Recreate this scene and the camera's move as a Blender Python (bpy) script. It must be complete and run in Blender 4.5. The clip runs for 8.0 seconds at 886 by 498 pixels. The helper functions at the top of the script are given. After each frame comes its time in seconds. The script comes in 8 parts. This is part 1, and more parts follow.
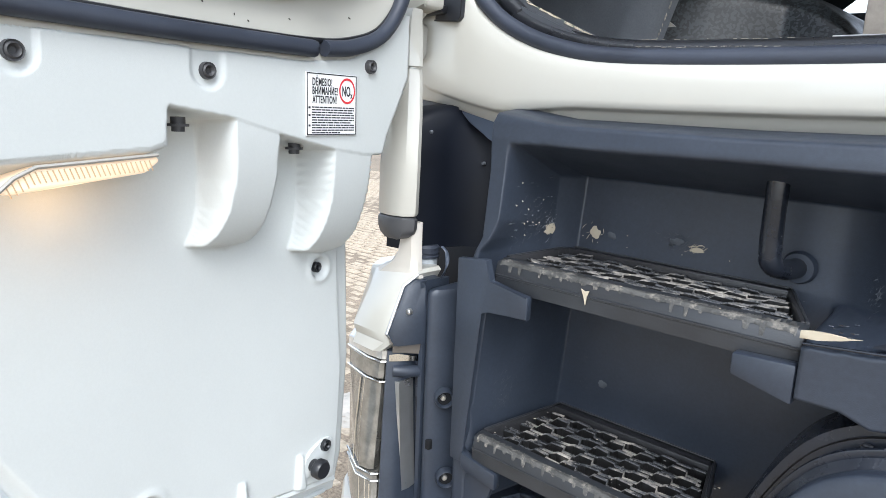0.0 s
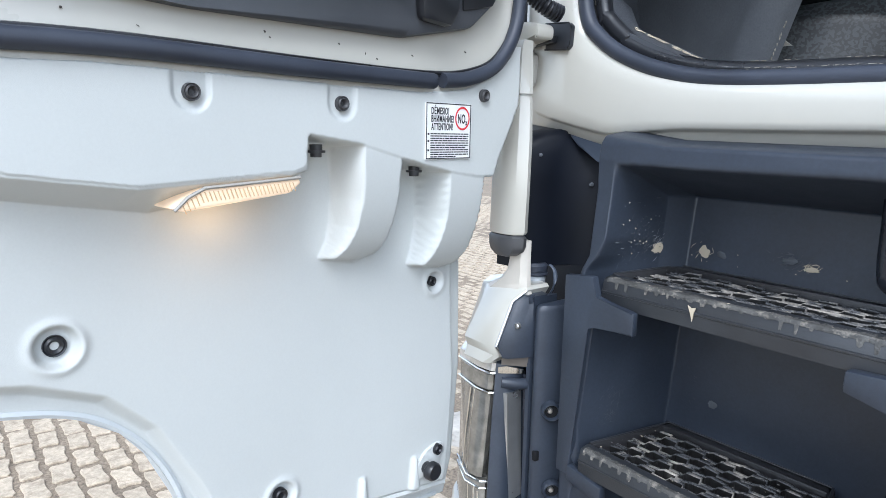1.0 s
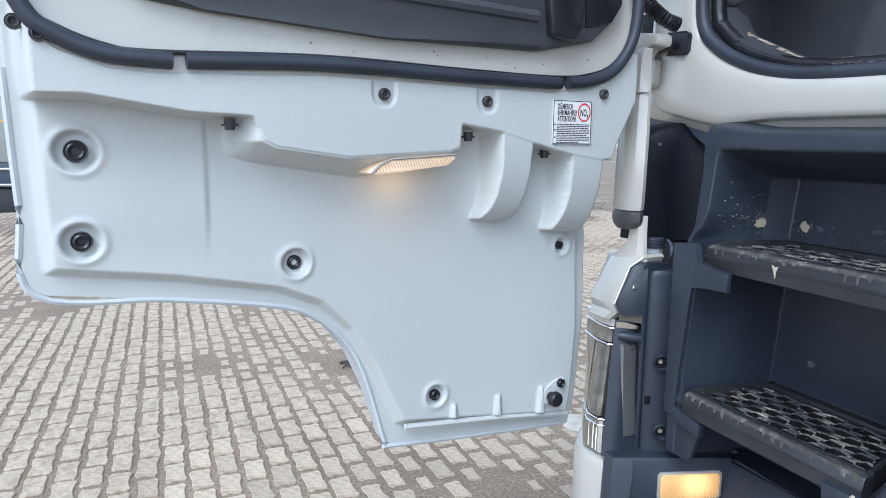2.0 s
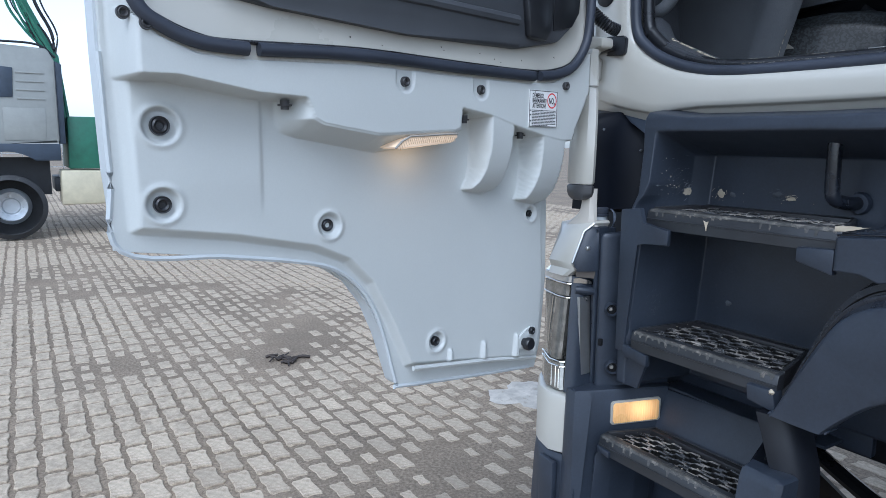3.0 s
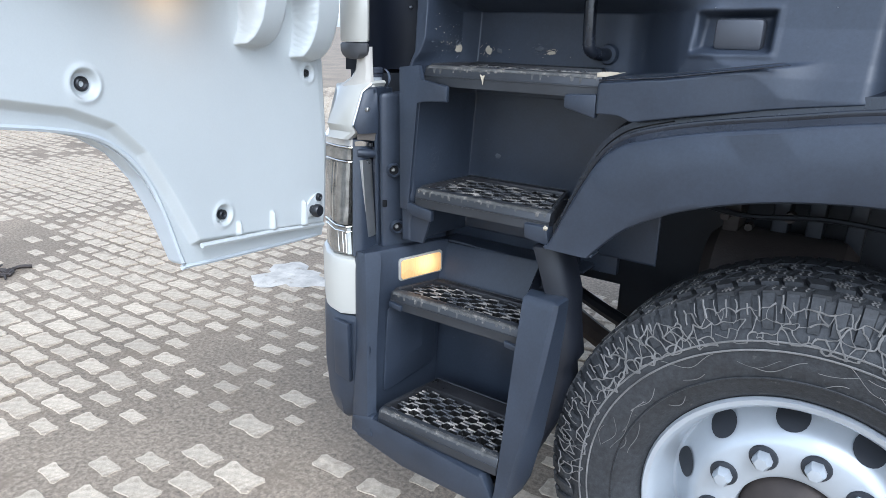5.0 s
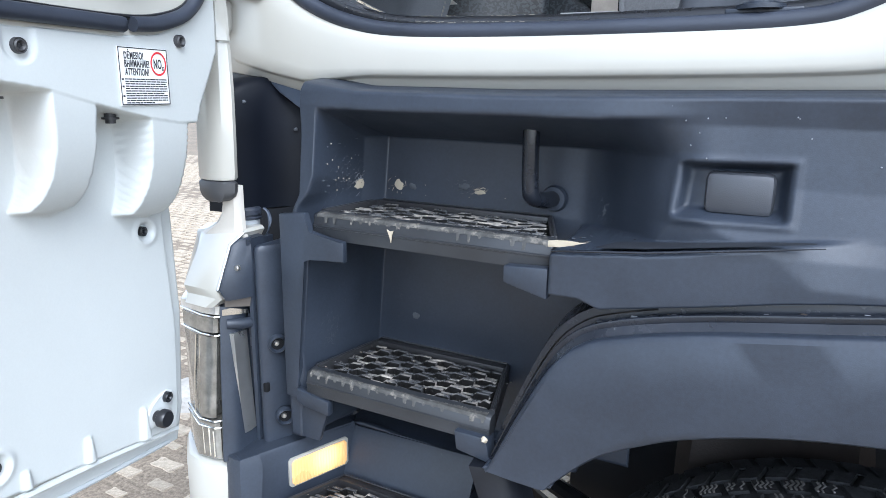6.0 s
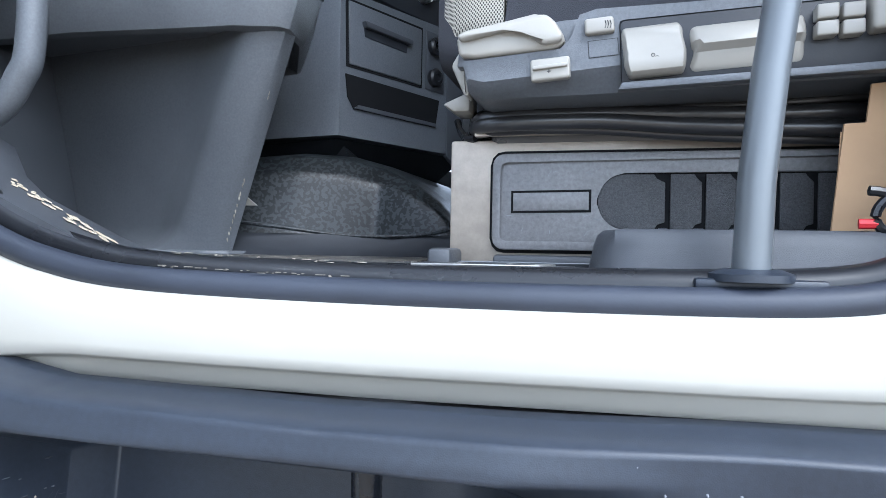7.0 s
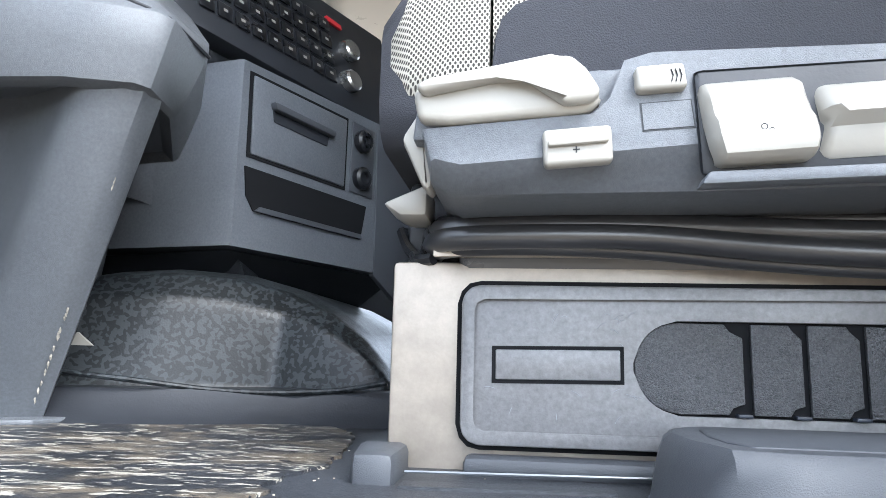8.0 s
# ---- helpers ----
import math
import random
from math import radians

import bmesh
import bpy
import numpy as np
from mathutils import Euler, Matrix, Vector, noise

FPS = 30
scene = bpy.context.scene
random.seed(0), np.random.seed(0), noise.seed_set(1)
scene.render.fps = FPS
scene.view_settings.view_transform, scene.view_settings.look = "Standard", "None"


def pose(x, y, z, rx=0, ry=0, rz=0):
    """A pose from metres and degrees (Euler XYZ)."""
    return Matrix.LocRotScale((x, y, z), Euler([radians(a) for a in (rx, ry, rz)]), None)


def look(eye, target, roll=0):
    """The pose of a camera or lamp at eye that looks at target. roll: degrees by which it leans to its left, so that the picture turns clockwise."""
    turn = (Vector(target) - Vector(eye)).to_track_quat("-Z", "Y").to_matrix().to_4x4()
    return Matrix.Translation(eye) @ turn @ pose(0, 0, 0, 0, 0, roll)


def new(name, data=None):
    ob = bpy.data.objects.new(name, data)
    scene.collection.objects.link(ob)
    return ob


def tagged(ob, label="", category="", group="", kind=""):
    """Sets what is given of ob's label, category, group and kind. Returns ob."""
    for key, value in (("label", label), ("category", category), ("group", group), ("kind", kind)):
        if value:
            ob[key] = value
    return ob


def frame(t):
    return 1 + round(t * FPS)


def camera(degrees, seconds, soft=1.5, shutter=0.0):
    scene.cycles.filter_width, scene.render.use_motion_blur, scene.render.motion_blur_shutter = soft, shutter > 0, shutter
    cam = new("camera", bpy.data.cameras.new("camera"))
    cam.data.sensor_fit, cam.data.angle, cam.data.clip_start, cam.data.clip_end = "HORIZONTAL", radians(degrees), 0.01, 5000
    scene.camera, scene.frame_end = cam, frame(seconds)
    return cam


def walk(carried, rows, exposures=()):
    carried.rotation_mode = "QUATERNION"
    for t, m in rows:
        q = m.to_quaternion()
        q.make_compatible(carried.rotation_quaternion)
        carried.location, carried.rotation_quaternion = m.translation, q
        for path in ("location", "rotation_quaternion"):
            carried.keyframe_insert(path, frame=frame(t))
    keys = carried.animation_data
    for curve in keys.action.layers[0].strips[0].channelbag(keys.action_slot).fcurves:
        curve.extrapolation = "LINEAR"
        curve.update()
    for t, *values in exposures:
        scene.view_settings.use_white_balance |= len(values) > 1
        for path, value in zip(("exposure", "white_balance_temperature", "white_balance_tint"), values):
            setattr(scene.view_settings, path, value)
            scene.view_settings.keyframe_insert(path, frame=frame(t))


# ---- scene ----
cam = camera(67.5, 8.0, soft=0.7)
PATH = [
    (0, (0.047, 0.174, 1.695), (-1.28, 1.613, 1.284), 2.3),
    (0.5, (0.103, 0.28, 1.686), (-1.532, 1.377, 1.333), 0.6),
    (1, (0.096, 0.128, 1.694), (-1.464, 1.331, 1.347), 1.1),
    (1.5, (0.317, 0.129, 1.672), (-1.449, 1.008, 1.344), 0.5),
    (1.7, (0.359, 0.105, 1.666), (-1.461, 0.871, 1.347), 0.5),
    (2.8, (0.475, -0.249, 1.622), (-1.278, 0.664, 1.315), 0.4),
    (3, (0.499, -0.283, 1.612), (-1.17, 0.774, 1.301), 0.4),
    (3.5, (0.585, -0.323, 1.567), (-0.88, 0.993, 1.214), 0.8),
    (4, (0.614, -0.411, 1.516), (-0.72, 1.005, 1.05), 0.7),
    (4.2, (0.56, -0.457, 1.503), (-0.695, 1.007, 0.97), 1.2),
    (5.3, (0.364, -0.248, 1.602), (-0.678, 1.333, 0.958), 0.7),
    (5.5, (0.323, -0.154, 1.639), (-0.689, 1.447, 0.998), 0.7),
    (6, (0.171, 0.059, 1.681), (-0.74, 1.778, 1.217), 0.8),
    (6.5, (0.034, 0.295, 1.754), (-0.68, 2.15, 1.529), 1.3),
    (7, (-0.014, 0.542, 1.822), (-0.497, 2.483, 1.811), 1.0),
    (7.5, (-0.06, 0.741, 1.89), (-0.402, 2.702, 2.093), 1.3),
    (8, (-0.108, 0.851, 1.879), (-0.349, 2.809, 2.209), 1.5),
]
EXPOSURES = [(0.0, 1.66, 6000, 8), (0.5, 1.52, 5800, 8), (1.5, 1.42, 5600, 8), (2.8, 0.70, 5250, 8), (3.5, 1.14, 5250, 8), (4.2, 1.38, 5400, 8), (5.5, 1.50, 5450, 8), (6.5, 1.95, 5650, 8), (7.0, 2.0, 5500, 8), (7.5, 2.12, 5550, 8), (8.0, 2.7, 5900, 8)]
walk(cam, [(t, look(eye, target, roll)) for t, eye, target, roll in PATH], EXPOSURES)

# ---- world and light ----
world = bpy.data.worlds.new("World")
scene.world = world
world.use_nodes = True
wn = world.node_tree
sky = wn.nodes.new("ShaderNodeTexSky")
sky.sky_type = "NISHITA"
sky.sun_disc = False
sky.sun_elevation = radians(48)
sky.sun_rotation = radians(135)
sky.air_density, sky.dust_density, sky.ozone_density = 1.0, 1.5, 1.0
hsv = wn.nodes.new("ShaderNodeHueSaturation")
hsv.inputs["Saturation"].default_value = 0.35
wn.links.new(sky.outputs[0], hsv.inputs["Color"])
wn.links.new(hsv.outputs[0], wn.nodes["Background"].inputs[0])
wn.nodes["Background"].inputs[1].default_value = 0.15

sun_data = bpy.data.lights.new("sun", "SUN")
sun_data.energy = 0.7
sun_data.angle = radians(30)
sun_data.color = (1.0, 0.96, 0.9)
sun = new("sun", sun_data)
sun.matrix_world = look((4.2, -4.2, 6.2), (0, 0, 0))


# ---- materials ----
def material(name, color, rough=0.5, metal=0.0, var=0.12, scale=6.0, bump=0.15, grain=350.0, coat=0.0, dirt=None, dirt_amount=0.0,
             dirt_scale=9.0, random=0.0, spec=0.5, fine_var=0.0, fine_scale=120.0):
    m = bpy.data.materials.new(name)
    m.use_nodes = True
    t = m.node_tree
    n, l = t.nodes, t.links
    b = n["Principled BSDF"]
    b.inputs["Metallic"].default_value = metal
    b.inputs["Specular IOR Level"].default_value = spec
    b.inputs["Coat Weight"].default_value = coat
    b.inputs["Coat Roughness"].default_value = 0.08
    tc = n.new("ShaderNodeTexCoord")
    big = n.new("ShaderNodeTexNoise")
    big.inputs["Scale"].default_value = scale
    big.inputs["Detail"].default_value = 6
    big.inputs["Roughness"].default_value = 0.65
    l.new(tc.outputs["Object"], big.inputs["Vector"])
    ramp = n.new("ShaderNodeMapRange")
    ramp.inputs["From Min"].default_value, ramp.inputs["From Max"].default_value = 0.3, 0.7
    ramp.inputs["To Min"].default_value, ramp.inputs["To Max"].default_value = 1 - var, 1 + var
    l.new(big.outputs["Fac"], ramp.inputs["Value"])
    mul = n.new("ShaderNodeVectorMath")
    mul.operation = "SCALE"
    mul.inputs[0].default_value = color
    l.new(ramp.outputs[0], mul.inputs["Scale"])
    out = mul.outputs[0]
    if fine_var:
        fv = n.new("ShaderNodeTexNoise")
        fv.inputs["Scale"].default_value = fine_scale
        fv.inputs["Detail"].default_value = 5
        fv.inputs["Roughness"].default_value = 0.7
        l.new(tc.outputs["Object"], fv.inputs["Vector"])
        f2 = n.new("ShaderNodeMapRange")
        f2.inputs["From Min"].default_value, f2.inputs["From Max"].default_value = 0.32, 0.68
        f2.inputs["To Min"].default_value, f2.inputs["To Max"].default_value = 1 - fine_var, 1 + fine_var
        l.new(fv.outputs["Fac"], f2.inputs["Value"])
        mf = n.new("ShaderNodeVectorMath")
        mf.operation = "SCALE"
        l.new(out, mf.inputs[0])
        l.new(f2.outputs[0], mf.inputs["Scale"])
        out = mf.outputs[0]
    if random:
        info = n.new("ShaderNodeObjectInfo")
        r2 = n.new("ShaderNodeMapRange")
        r2.inputs["To Min"].default_value, r2.inputs["To Max"].default_value = 1 - random, 1 + random
        l.new(info.outputs["Random"], r2.inputs["Value"])
        mm = n.new("ShaderNodeVectorMath")
        mm.operation = "SCALE"
        l.new(out, mm.inputs[0])
        l.new(r2.outputs[0], mm.inputs["Scale"])
        out = mm.outputs[0]
    rr = n.new("ShaderNodeMapRange")
    rr.inputs["From Min"].default_value, rr.inputs["From Max"].default_value = 0.3, 0.7
    rr.inputs["To Min"].default_value, rr.inputs["To Max"].default_value = max(rough - 0.08, 0.02), min(rough + 0.08, 1)
    l.new(big.outputs["Fac"], rr.inputs["Value"])
    rough_out = rr.outputs[0]
    if dirt:
        dn = n.new("ShaderNodeTexNoise")
        dn.inputs["Scale"].default_value = dirt_scale
        dn.inputs["Detail"].default_value = 9
        dn.inputs["Roughness"].default_value = 0.75
        l.new(tc.outputs["Object"], dn.inputs["Vector"])
        dr = n.new("ShaderNodeMapRange")
        dr.inputs["From Min"].default_value = 0.72 - dirt_amount
        dr.inputs["From Max"].default_value = 0.80 - dirt_amount * 0.6
        dr.clamp = True
        l.new(dn.outputs["Fac"], dr.inputs["Value"])
        mx = n.new("ShaderNodeMix")
        mx.data_type = "RGBA"
        l.new(dr.outputs[0], mx.inputs["Factor"])
        l.new(out, mx.inputs["A"])
        mx.inputs["B"].default_value = (*dirt, 1)
        out = mx.outputs["Result"]
        ra = n.new("ShaderNodeMix")
        l.new(dr.outputs[0], ra.inputs["Factor"])
        l.new(rough_out, ra.inputs["A"])
        ra.inputs["B"].default_value = 0.9
        rough_out = ra.outputs["Result"]
    l.new(out, b.inputs["Base Color"])
    l.new(rough_out, b.inputs["Roughness"])
    if bump:
        fine = n.new("ShaderNodeTexNoise")
        fine.inputs["Scale"].default_value = grain
        fine.inputs["Detail"].default_value = 3
        l.new(tc.outputs["Object"], fine.inputs["Vector"])
        bp = n.new("ShaderNodeBump")
        bp.inputs["Strength"].default_value = bump
        bp.inputs["Distance"].default_value = 0.002
        l.new(fine.outputs["Fac"], bp.inputs["Height"])
        l.new(bp.outputs[0], b.inputs["Normal"])
    return m


def glowing(name, color, strength, rough=0.3):
    m = material(name, color, rough, bump=0.0)
    b = m.node_tree.nodes["Principled BSDF"]
    b.inputs["Emission Color"].default_value = (*color, 1)
    b.inputs["Emission Strength"].default_value = strength
    return m


def clear(name, color=(0.9, 0.92, 0.92), rough=0.03):
    m = bpy.data.materials.new(name)
    m.use_nodes = True
    b = m.node_tree.nodes["Principled BSDF"]
    b.inputs["Base Color"].default_value = (*color, 1)
    b.inputs["Roughness"].default_value = rough
    b.inputs["Transmission Weight"].default_value = 1.0
    b.inputs["IOR"].default_value = 1.3
    return m


BLACK = material("black_plastic", (0.0255, 0.0325, 0.047), 0.42, var=0.2, fine_var=0.12, fine_scale=160, scale=7, bump=0.10, grain=900, dirt=(0.10, 0.105, 0.11), dirt_amount=0.05, dirt_scale=16, spec=0.5)
BLACK_SMOOTH = material("black_plastic_smooth", (0.014, 0.015, 0.018), 0.3, var=0.2, bump=0.03, dirt=(0.2, 0.19, 0.17), dirt_amount=0.06, dirt_scale=20)
# liner black, also put on flat plates that stand for shaded holes
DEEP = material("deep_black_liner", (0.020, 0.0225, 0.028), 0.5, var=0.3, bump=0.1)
TREAD = material("tread_plastic", (0.022, 0.022, 0.024), 0.35, var=0.3, bump=0.2, grain=500, dirt=(0.2, 0.19, 0.17), dirt_amount=0.08, dirt_scale=40)
TREAD_TOP = material("worn_grating_top", (0.05, 0.052, 0.056), 0.27, var=0.45, scale=30, bump=0.3, grain=300, dirt=(0.50, 0.455, 0.395), dirt_amount=0.23, dirt_scale=13, spec=0.7)
TREAD_BAR = material("worn_grating_plastic", (0.012, 0.0118, 0.012), 0.4, var=0.35, scale=14, bump=0.2, grain=500, dirt=(0.10, 0.09, 0.078), dirt_amount=0.12, dirt_scale=13)
TREAD_LIP = material("tread_lip_plastic", (0.024, 0.026, 0.03), 0.36, var=0.3, bump=0.15, grain=500, dirt=(0.2, 0.19, 0.17), dirt_amount=0.05, dirt_scale=45)
WORN = material("abraded_tread_edge", (0.06, 0.059, 0.056), 0.5, var=0.5, scale=70, bump=0.6, grain=260, dirt=(0.27, 0.245, 0.21), dirt_amount=0.20, dirt_scale=55)
WHITE = material("white_paint", (0.47, 0.458, 0.412), 0.28, var=0.03, scale=3, bump=0.0, coat=0.6)
PANEL = material("white_door_lining", (0.51, 0.53, 0.52), 0.42, fine_var=0.02, fine_scale=300, var=0.035, scale=2.5, bump=0.12, grain=1200, dirt=(0.5, 0.48, 0.42), dirt_amount=0.0, dirt_scale=11)
EDGE = material("white_door_edge", (0.5, 0.53, 0.545), 0.5, var=0.06, bump=0.05)
RUBBER = material("black_rubber_seal", (0.030, 0.036, 0.052), 0.5, var=0.2, bump=0.08, dirt=(0.15, 0.14, 0.13), dirt_amount=0.02)
GREY_TRIM = material("dark_grey_interior_plastic", (0.115, 0.125, 0.14), 0.42, fine_var=0.15, fine_scale=300, var=0.12, bump=0.25, grain=1500)
DARK_TRIM = material("charcoal_interior_plastic", (0.06, 0.065, 0.075), 0.45, var=0.15, bump=0.25, grain=1400)
BOX_METAL = material("scuffed_seat_box_metal", (0.42, 0.37, 0.315), 0.42, 0.35, fine_var=0.1, fine_scale=60, var=0.16, scale=4, bump=0.05, dirt=(0.08, 0.075, 0.07), dirt_amount=0.05, dirt_scale=8)
INSET = material("scratched_storage_tray_plastic", (0.18, 0.18, 0.186), 0.36, fine_var=0.2, fine_scale=200, var=0.2, bump=0.1, dirt=(0.15, 0.14, 0.13), dirt_amount=0.02, dirt_scale=18)
PLATE = material("brushed_sill_steel", (0.42, 0.42, 0.41), 0.42, 0.8, var=0.15, scale=30, bump=0.05)
STEEL = material("bright_steel", (0.55, 0.55, 0.54), 0.3, 0.9, var=0.15, bump=0.03)
TUBE = material("dark_grey_tube_paint", (0.14, 0.155, 0.17), 0.33, 0.3, var=0.1, bump=0.03)
IVORY = material("ivory_plastic", (0.33, 0.316, 0.285), 0.35, var=0.05, bump=0.04, dirt=(0.3, 0.27, 0.22), dirt_amount=0.0)
CLOTH = material("black_seat_cloth", (0.031, 0.033, 0.041), 0.9, var=0.2, bump=0.5, grain=900)
PRINT = material("black_print", (0.02, 0.02, 0.025), 0.5, var=0.0, bump=0)
PAPER = material("white_sticker_paper", (0.8, 0.8, 0.79), 0.4, var=0.02, bump=0)
RED = material("red_print", (0.6, 0.03, 0.04), 0.5, var=0.0, bump=0)
CARD = material("brown_paper", (0.5, 0.33, 0.19), 0.8, var=0.1, bump=0.1)
TYRE = material("tyre_rubber", (0.027, 0.0285, 0.031), 0.6, fine_var=0.4, fine_scale=90, var=0.3, bump=0.4, grain=200, dirt=(0.2, 0.19, 0.17), dirt_amount=0.08, dirt_scale=16)
MUD = material("dried_mud", (0.15, 0.145, 0.138), 0.95, var=0.3, scale=20, bump=0.5, grain=120)
RIM = material("silver_rim_paint", (0.48, 0.51, 0.54), 0.35, 0.45, var=0.08, bump=0.05, dirt=(0.25, 0.24, 0.22), dirt_amount=0.02)
CHROME = material("chrome_reflector", (0.75, 0.74, 0.7), 0.12, 1.0, var=0.1, bump=0)
LAMP_GLASS = clear("lamp_glass")
LAMP_CASE = material("clouded_headlamp", (0.27, 0.262, 0.24), 0.16, 0.6, var=0.4, scale=30, bump=0.0, coat=0.8)
AMBER = glowing("amber_marker_lens", (0.85, 0.50, 0.20), 0.09)
an, al = AMBER.node_tree.nodes, AMBER.node_tree.links
bulb_co, bulb_d, bulb_r = an.new("ShaderNodeTexCoord"), an.new("ShaderNodeVectorMath"), an.new("ShaderNodeMapRange")
bulb_d.operation = "DISTANCE"
bulb_d.inputs[1].default_value = (-0.633, 1.062, 0.922)
bulb_r.interpolation_type = "SMOOTHERSTEP"
bulb_r.inputs["From Min"].default_value, bulb_r.inputs["From Max"].default_value = 0.0, 0.055
bulb_r.inputs["To Min"].default_value, bulb_r.inputs["To Max"].default_value = 0.5, 0.05
al.new(bulb_co.outputs["Object"], bulb_d.inputs[0])
al.new(bulb_d.outputs["Value"], bulb_r.inputs["Value"])
al.new(bulb_r.outputs[0], an["Principled BSDF"].inputs["Emission Strength"])
WARM = glowing("courtesy_lamp_lens", (0.8, 0.6, 0.42), 0.12)
LENS_RIB = material("amber_lens_rib", (0.55, 0.38, 0.22), 0.3, var=0.1, bump=0)
RUST = material("rusty_dark_metal", (0.05, 0.04, 0.035), 0.7, 0.2, var=0.4, bump=0.3, grain=150)
for nd in WHITE.node_tree.nodes:
    if nd.type == "MAP_RANGE" and nd.inputs["To Max"].default_value < 0.5:
        nd.inputs["To Min"].default_value, nd.inputs["To Max"].default_value = 0.27, 0.29
BARE = material("chipped_pale_patch", (0.47, 0.41, 0.31), 0.7, var=0.1, bump=0.1)
# near-black that puts the shade of gaps and recesses into the colour
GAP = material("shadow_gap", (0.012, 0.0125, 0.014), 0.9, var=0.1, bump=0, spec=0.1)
COLUMN_GREY = material("grey_column_plastic", (0.105, 0.113, 0.125), 0.40, fine_var=0.15, fine_scale=300, var=0.12, bump=0.25, grain=1500)
WORN_SPOT = material("worn_plastic_edge", (0.26, 0.24, 0.205), 0.8, var=0.4, scale=200, bump=0.4)
LINER = material("black_arch_liner", (0.0035, 0.005, 0.0095), 0.5, var=0.3, bump=0.05, spec=0.22)
SHIELD = material("scratched_black_shield", (0.009, 0.0105, 0.015), 0.42, var=0.3, bump=0.1, spec=0.35, dirt=(0.10, 0.10, 0.10), dirt_amount=0.05, dirt_scale=45)
PLUG = material("dark_grey_plug_plastic", (0.045, 0.045, 0.048), 0.5, var=0.2, bump=0.1)
BLACK_GLOSS = material("glossy_black_plastic", (0.012, 0.0145, 0.021), 0.24, var=0.3, scale=12, bump=0.05, grain=500, dirt=(0.17, 0.16, 0.145), dirt_amount=0.06, dirt_scale=34)
MUDDY = material("dusty_black_plastic", (0.020, 0.019, 0.019), 0.55, var=0.4, scale=22, bump=0.3, grain=260, dirt=(0.13, 0.115, 0.095), dirt_amount=0.17, dirt_scale=26)
DARK_CAP = material("dark_grey_cap_plastic", (0.055, 0.056, 0.06), 0.4, var=0.15, bump=0.1)
FLAP = material("blue_grey_flap_plastic", (0.06, 0.075, 0.105), 0.4, var=0.15, bump=0.1)
LAMP_TOP = material("bright_lamp_edge", (0.62, 0.61, 0.58), 0.12, 0.5, var=0.2, scale=40, bump=0.0, coat=0.8)
TAN_PLASTIC = material("brown_grey_plastic", (0.13, 0.115, 0.10), 0.5, var=0.2, bump=0.1)
STEM_WHITE = material("dull_white_plastic", (0.5, 0.47, 0.42), 0.5, var=0.1, bump=0.05)
BOTTLE = material("cloudy_bottle_plastic", (0.42, 0.45, 0.48), 0.4, var=0.1, bump=0.03)
HANDLE = material("charcoal_handle_plastic", (0.05, 0.054, 0.064), 0.42, var=0.15, bump=0.15, grain=900)
SCUFF = material("pale_scuff", (0.22, 0.23, 0.25), 0.7, var=0.3, scale=60, bump=0.1)


# ---- building helpers ----
def link(name, me, mat, parent=None, label=""):
    me.materials.append(mat)
    ob = new(name, me)
    if parent:
        ob.parent = parent
        ob.matrix_parent_inverse = Matrix.Translation(parent.location).inverted()
    if label:
        ob["label"] = label
    return ob


def part(name, bm, mat, parent=None, label="", smooth=True):
    me = bpy.data.meshes.new(name)
    bmesh.ops.recalc_face_normals(bm, faces=bm.faces)
    bm.to_mesh(me)
    bm.free()
    if smooth:
        for p in me.polygons:
            p.use_smooth = True
        me.set_sharp_from_angle(angle=radians(38))
    return link(name, me, mat, parent, label)


def empty(name, at=(0, 0, 0), label="", category="", group="", kind=""):
    ob = new(name)
    ob.location = at
    ob.empty_display_size = 0.05
    return tagged(ob, label, category, group, kind)


def promote(root, main, owner, name=""):
    """Make a built group a part of owner: its main mesh takes the group's name and carries the other pieces."""
    label = root["label"]
    name = name or root.name.split(".")[0]
    for ob in [c for c in root.children if c != main]:
        ob.parent = main
        ob.matrix_parent_inverse = Matrix.Identity(4)
    main.parent = owner
    main.matrix_parent_inverse = Matrix.Translation(owner.location).inverted()
    main["label"] = label
    bpy.data.objects.remove(root)
    main.name = name
    return main


def child(root, name):
    return next(c for c in root.children if c.name.split(".")[0] == name)


def bx(bm, lo, hi, bev=0.0, m=None, seg=2):
    g = bmesh.ops.create_cube(bm, size=1.0)
    vs = g["verts"]
    c = [(a + b) / 2 for a, b in zip(lo, hi)]
    s = [abs(b - a) for a, b in zip(lo, hi)]
    bmesh.ops.scale(bm, vec=s, verts=vs)
    bmesh.ops.translate(bm, vec=c, verts=vs)
    if bev:
        es = list({e for v in vs for e in v.link_edges})
        r = bmesh.ops.bevel(bm, geom=es, offset=bev, segments=seg, profile=0.5, affect="EDGES")
        vs = list({v for f in r["faces"] for v in f.verts} | {v for v in vs if v.is_valid})
    if m is not None:
        bmesh.ops.transform(bm, matrix=m, verts=vs)
    return bm


def box(lo, hi, bev=0.0, m=None):
    return bx(bmesh.new(), lo, hi, bev, m)


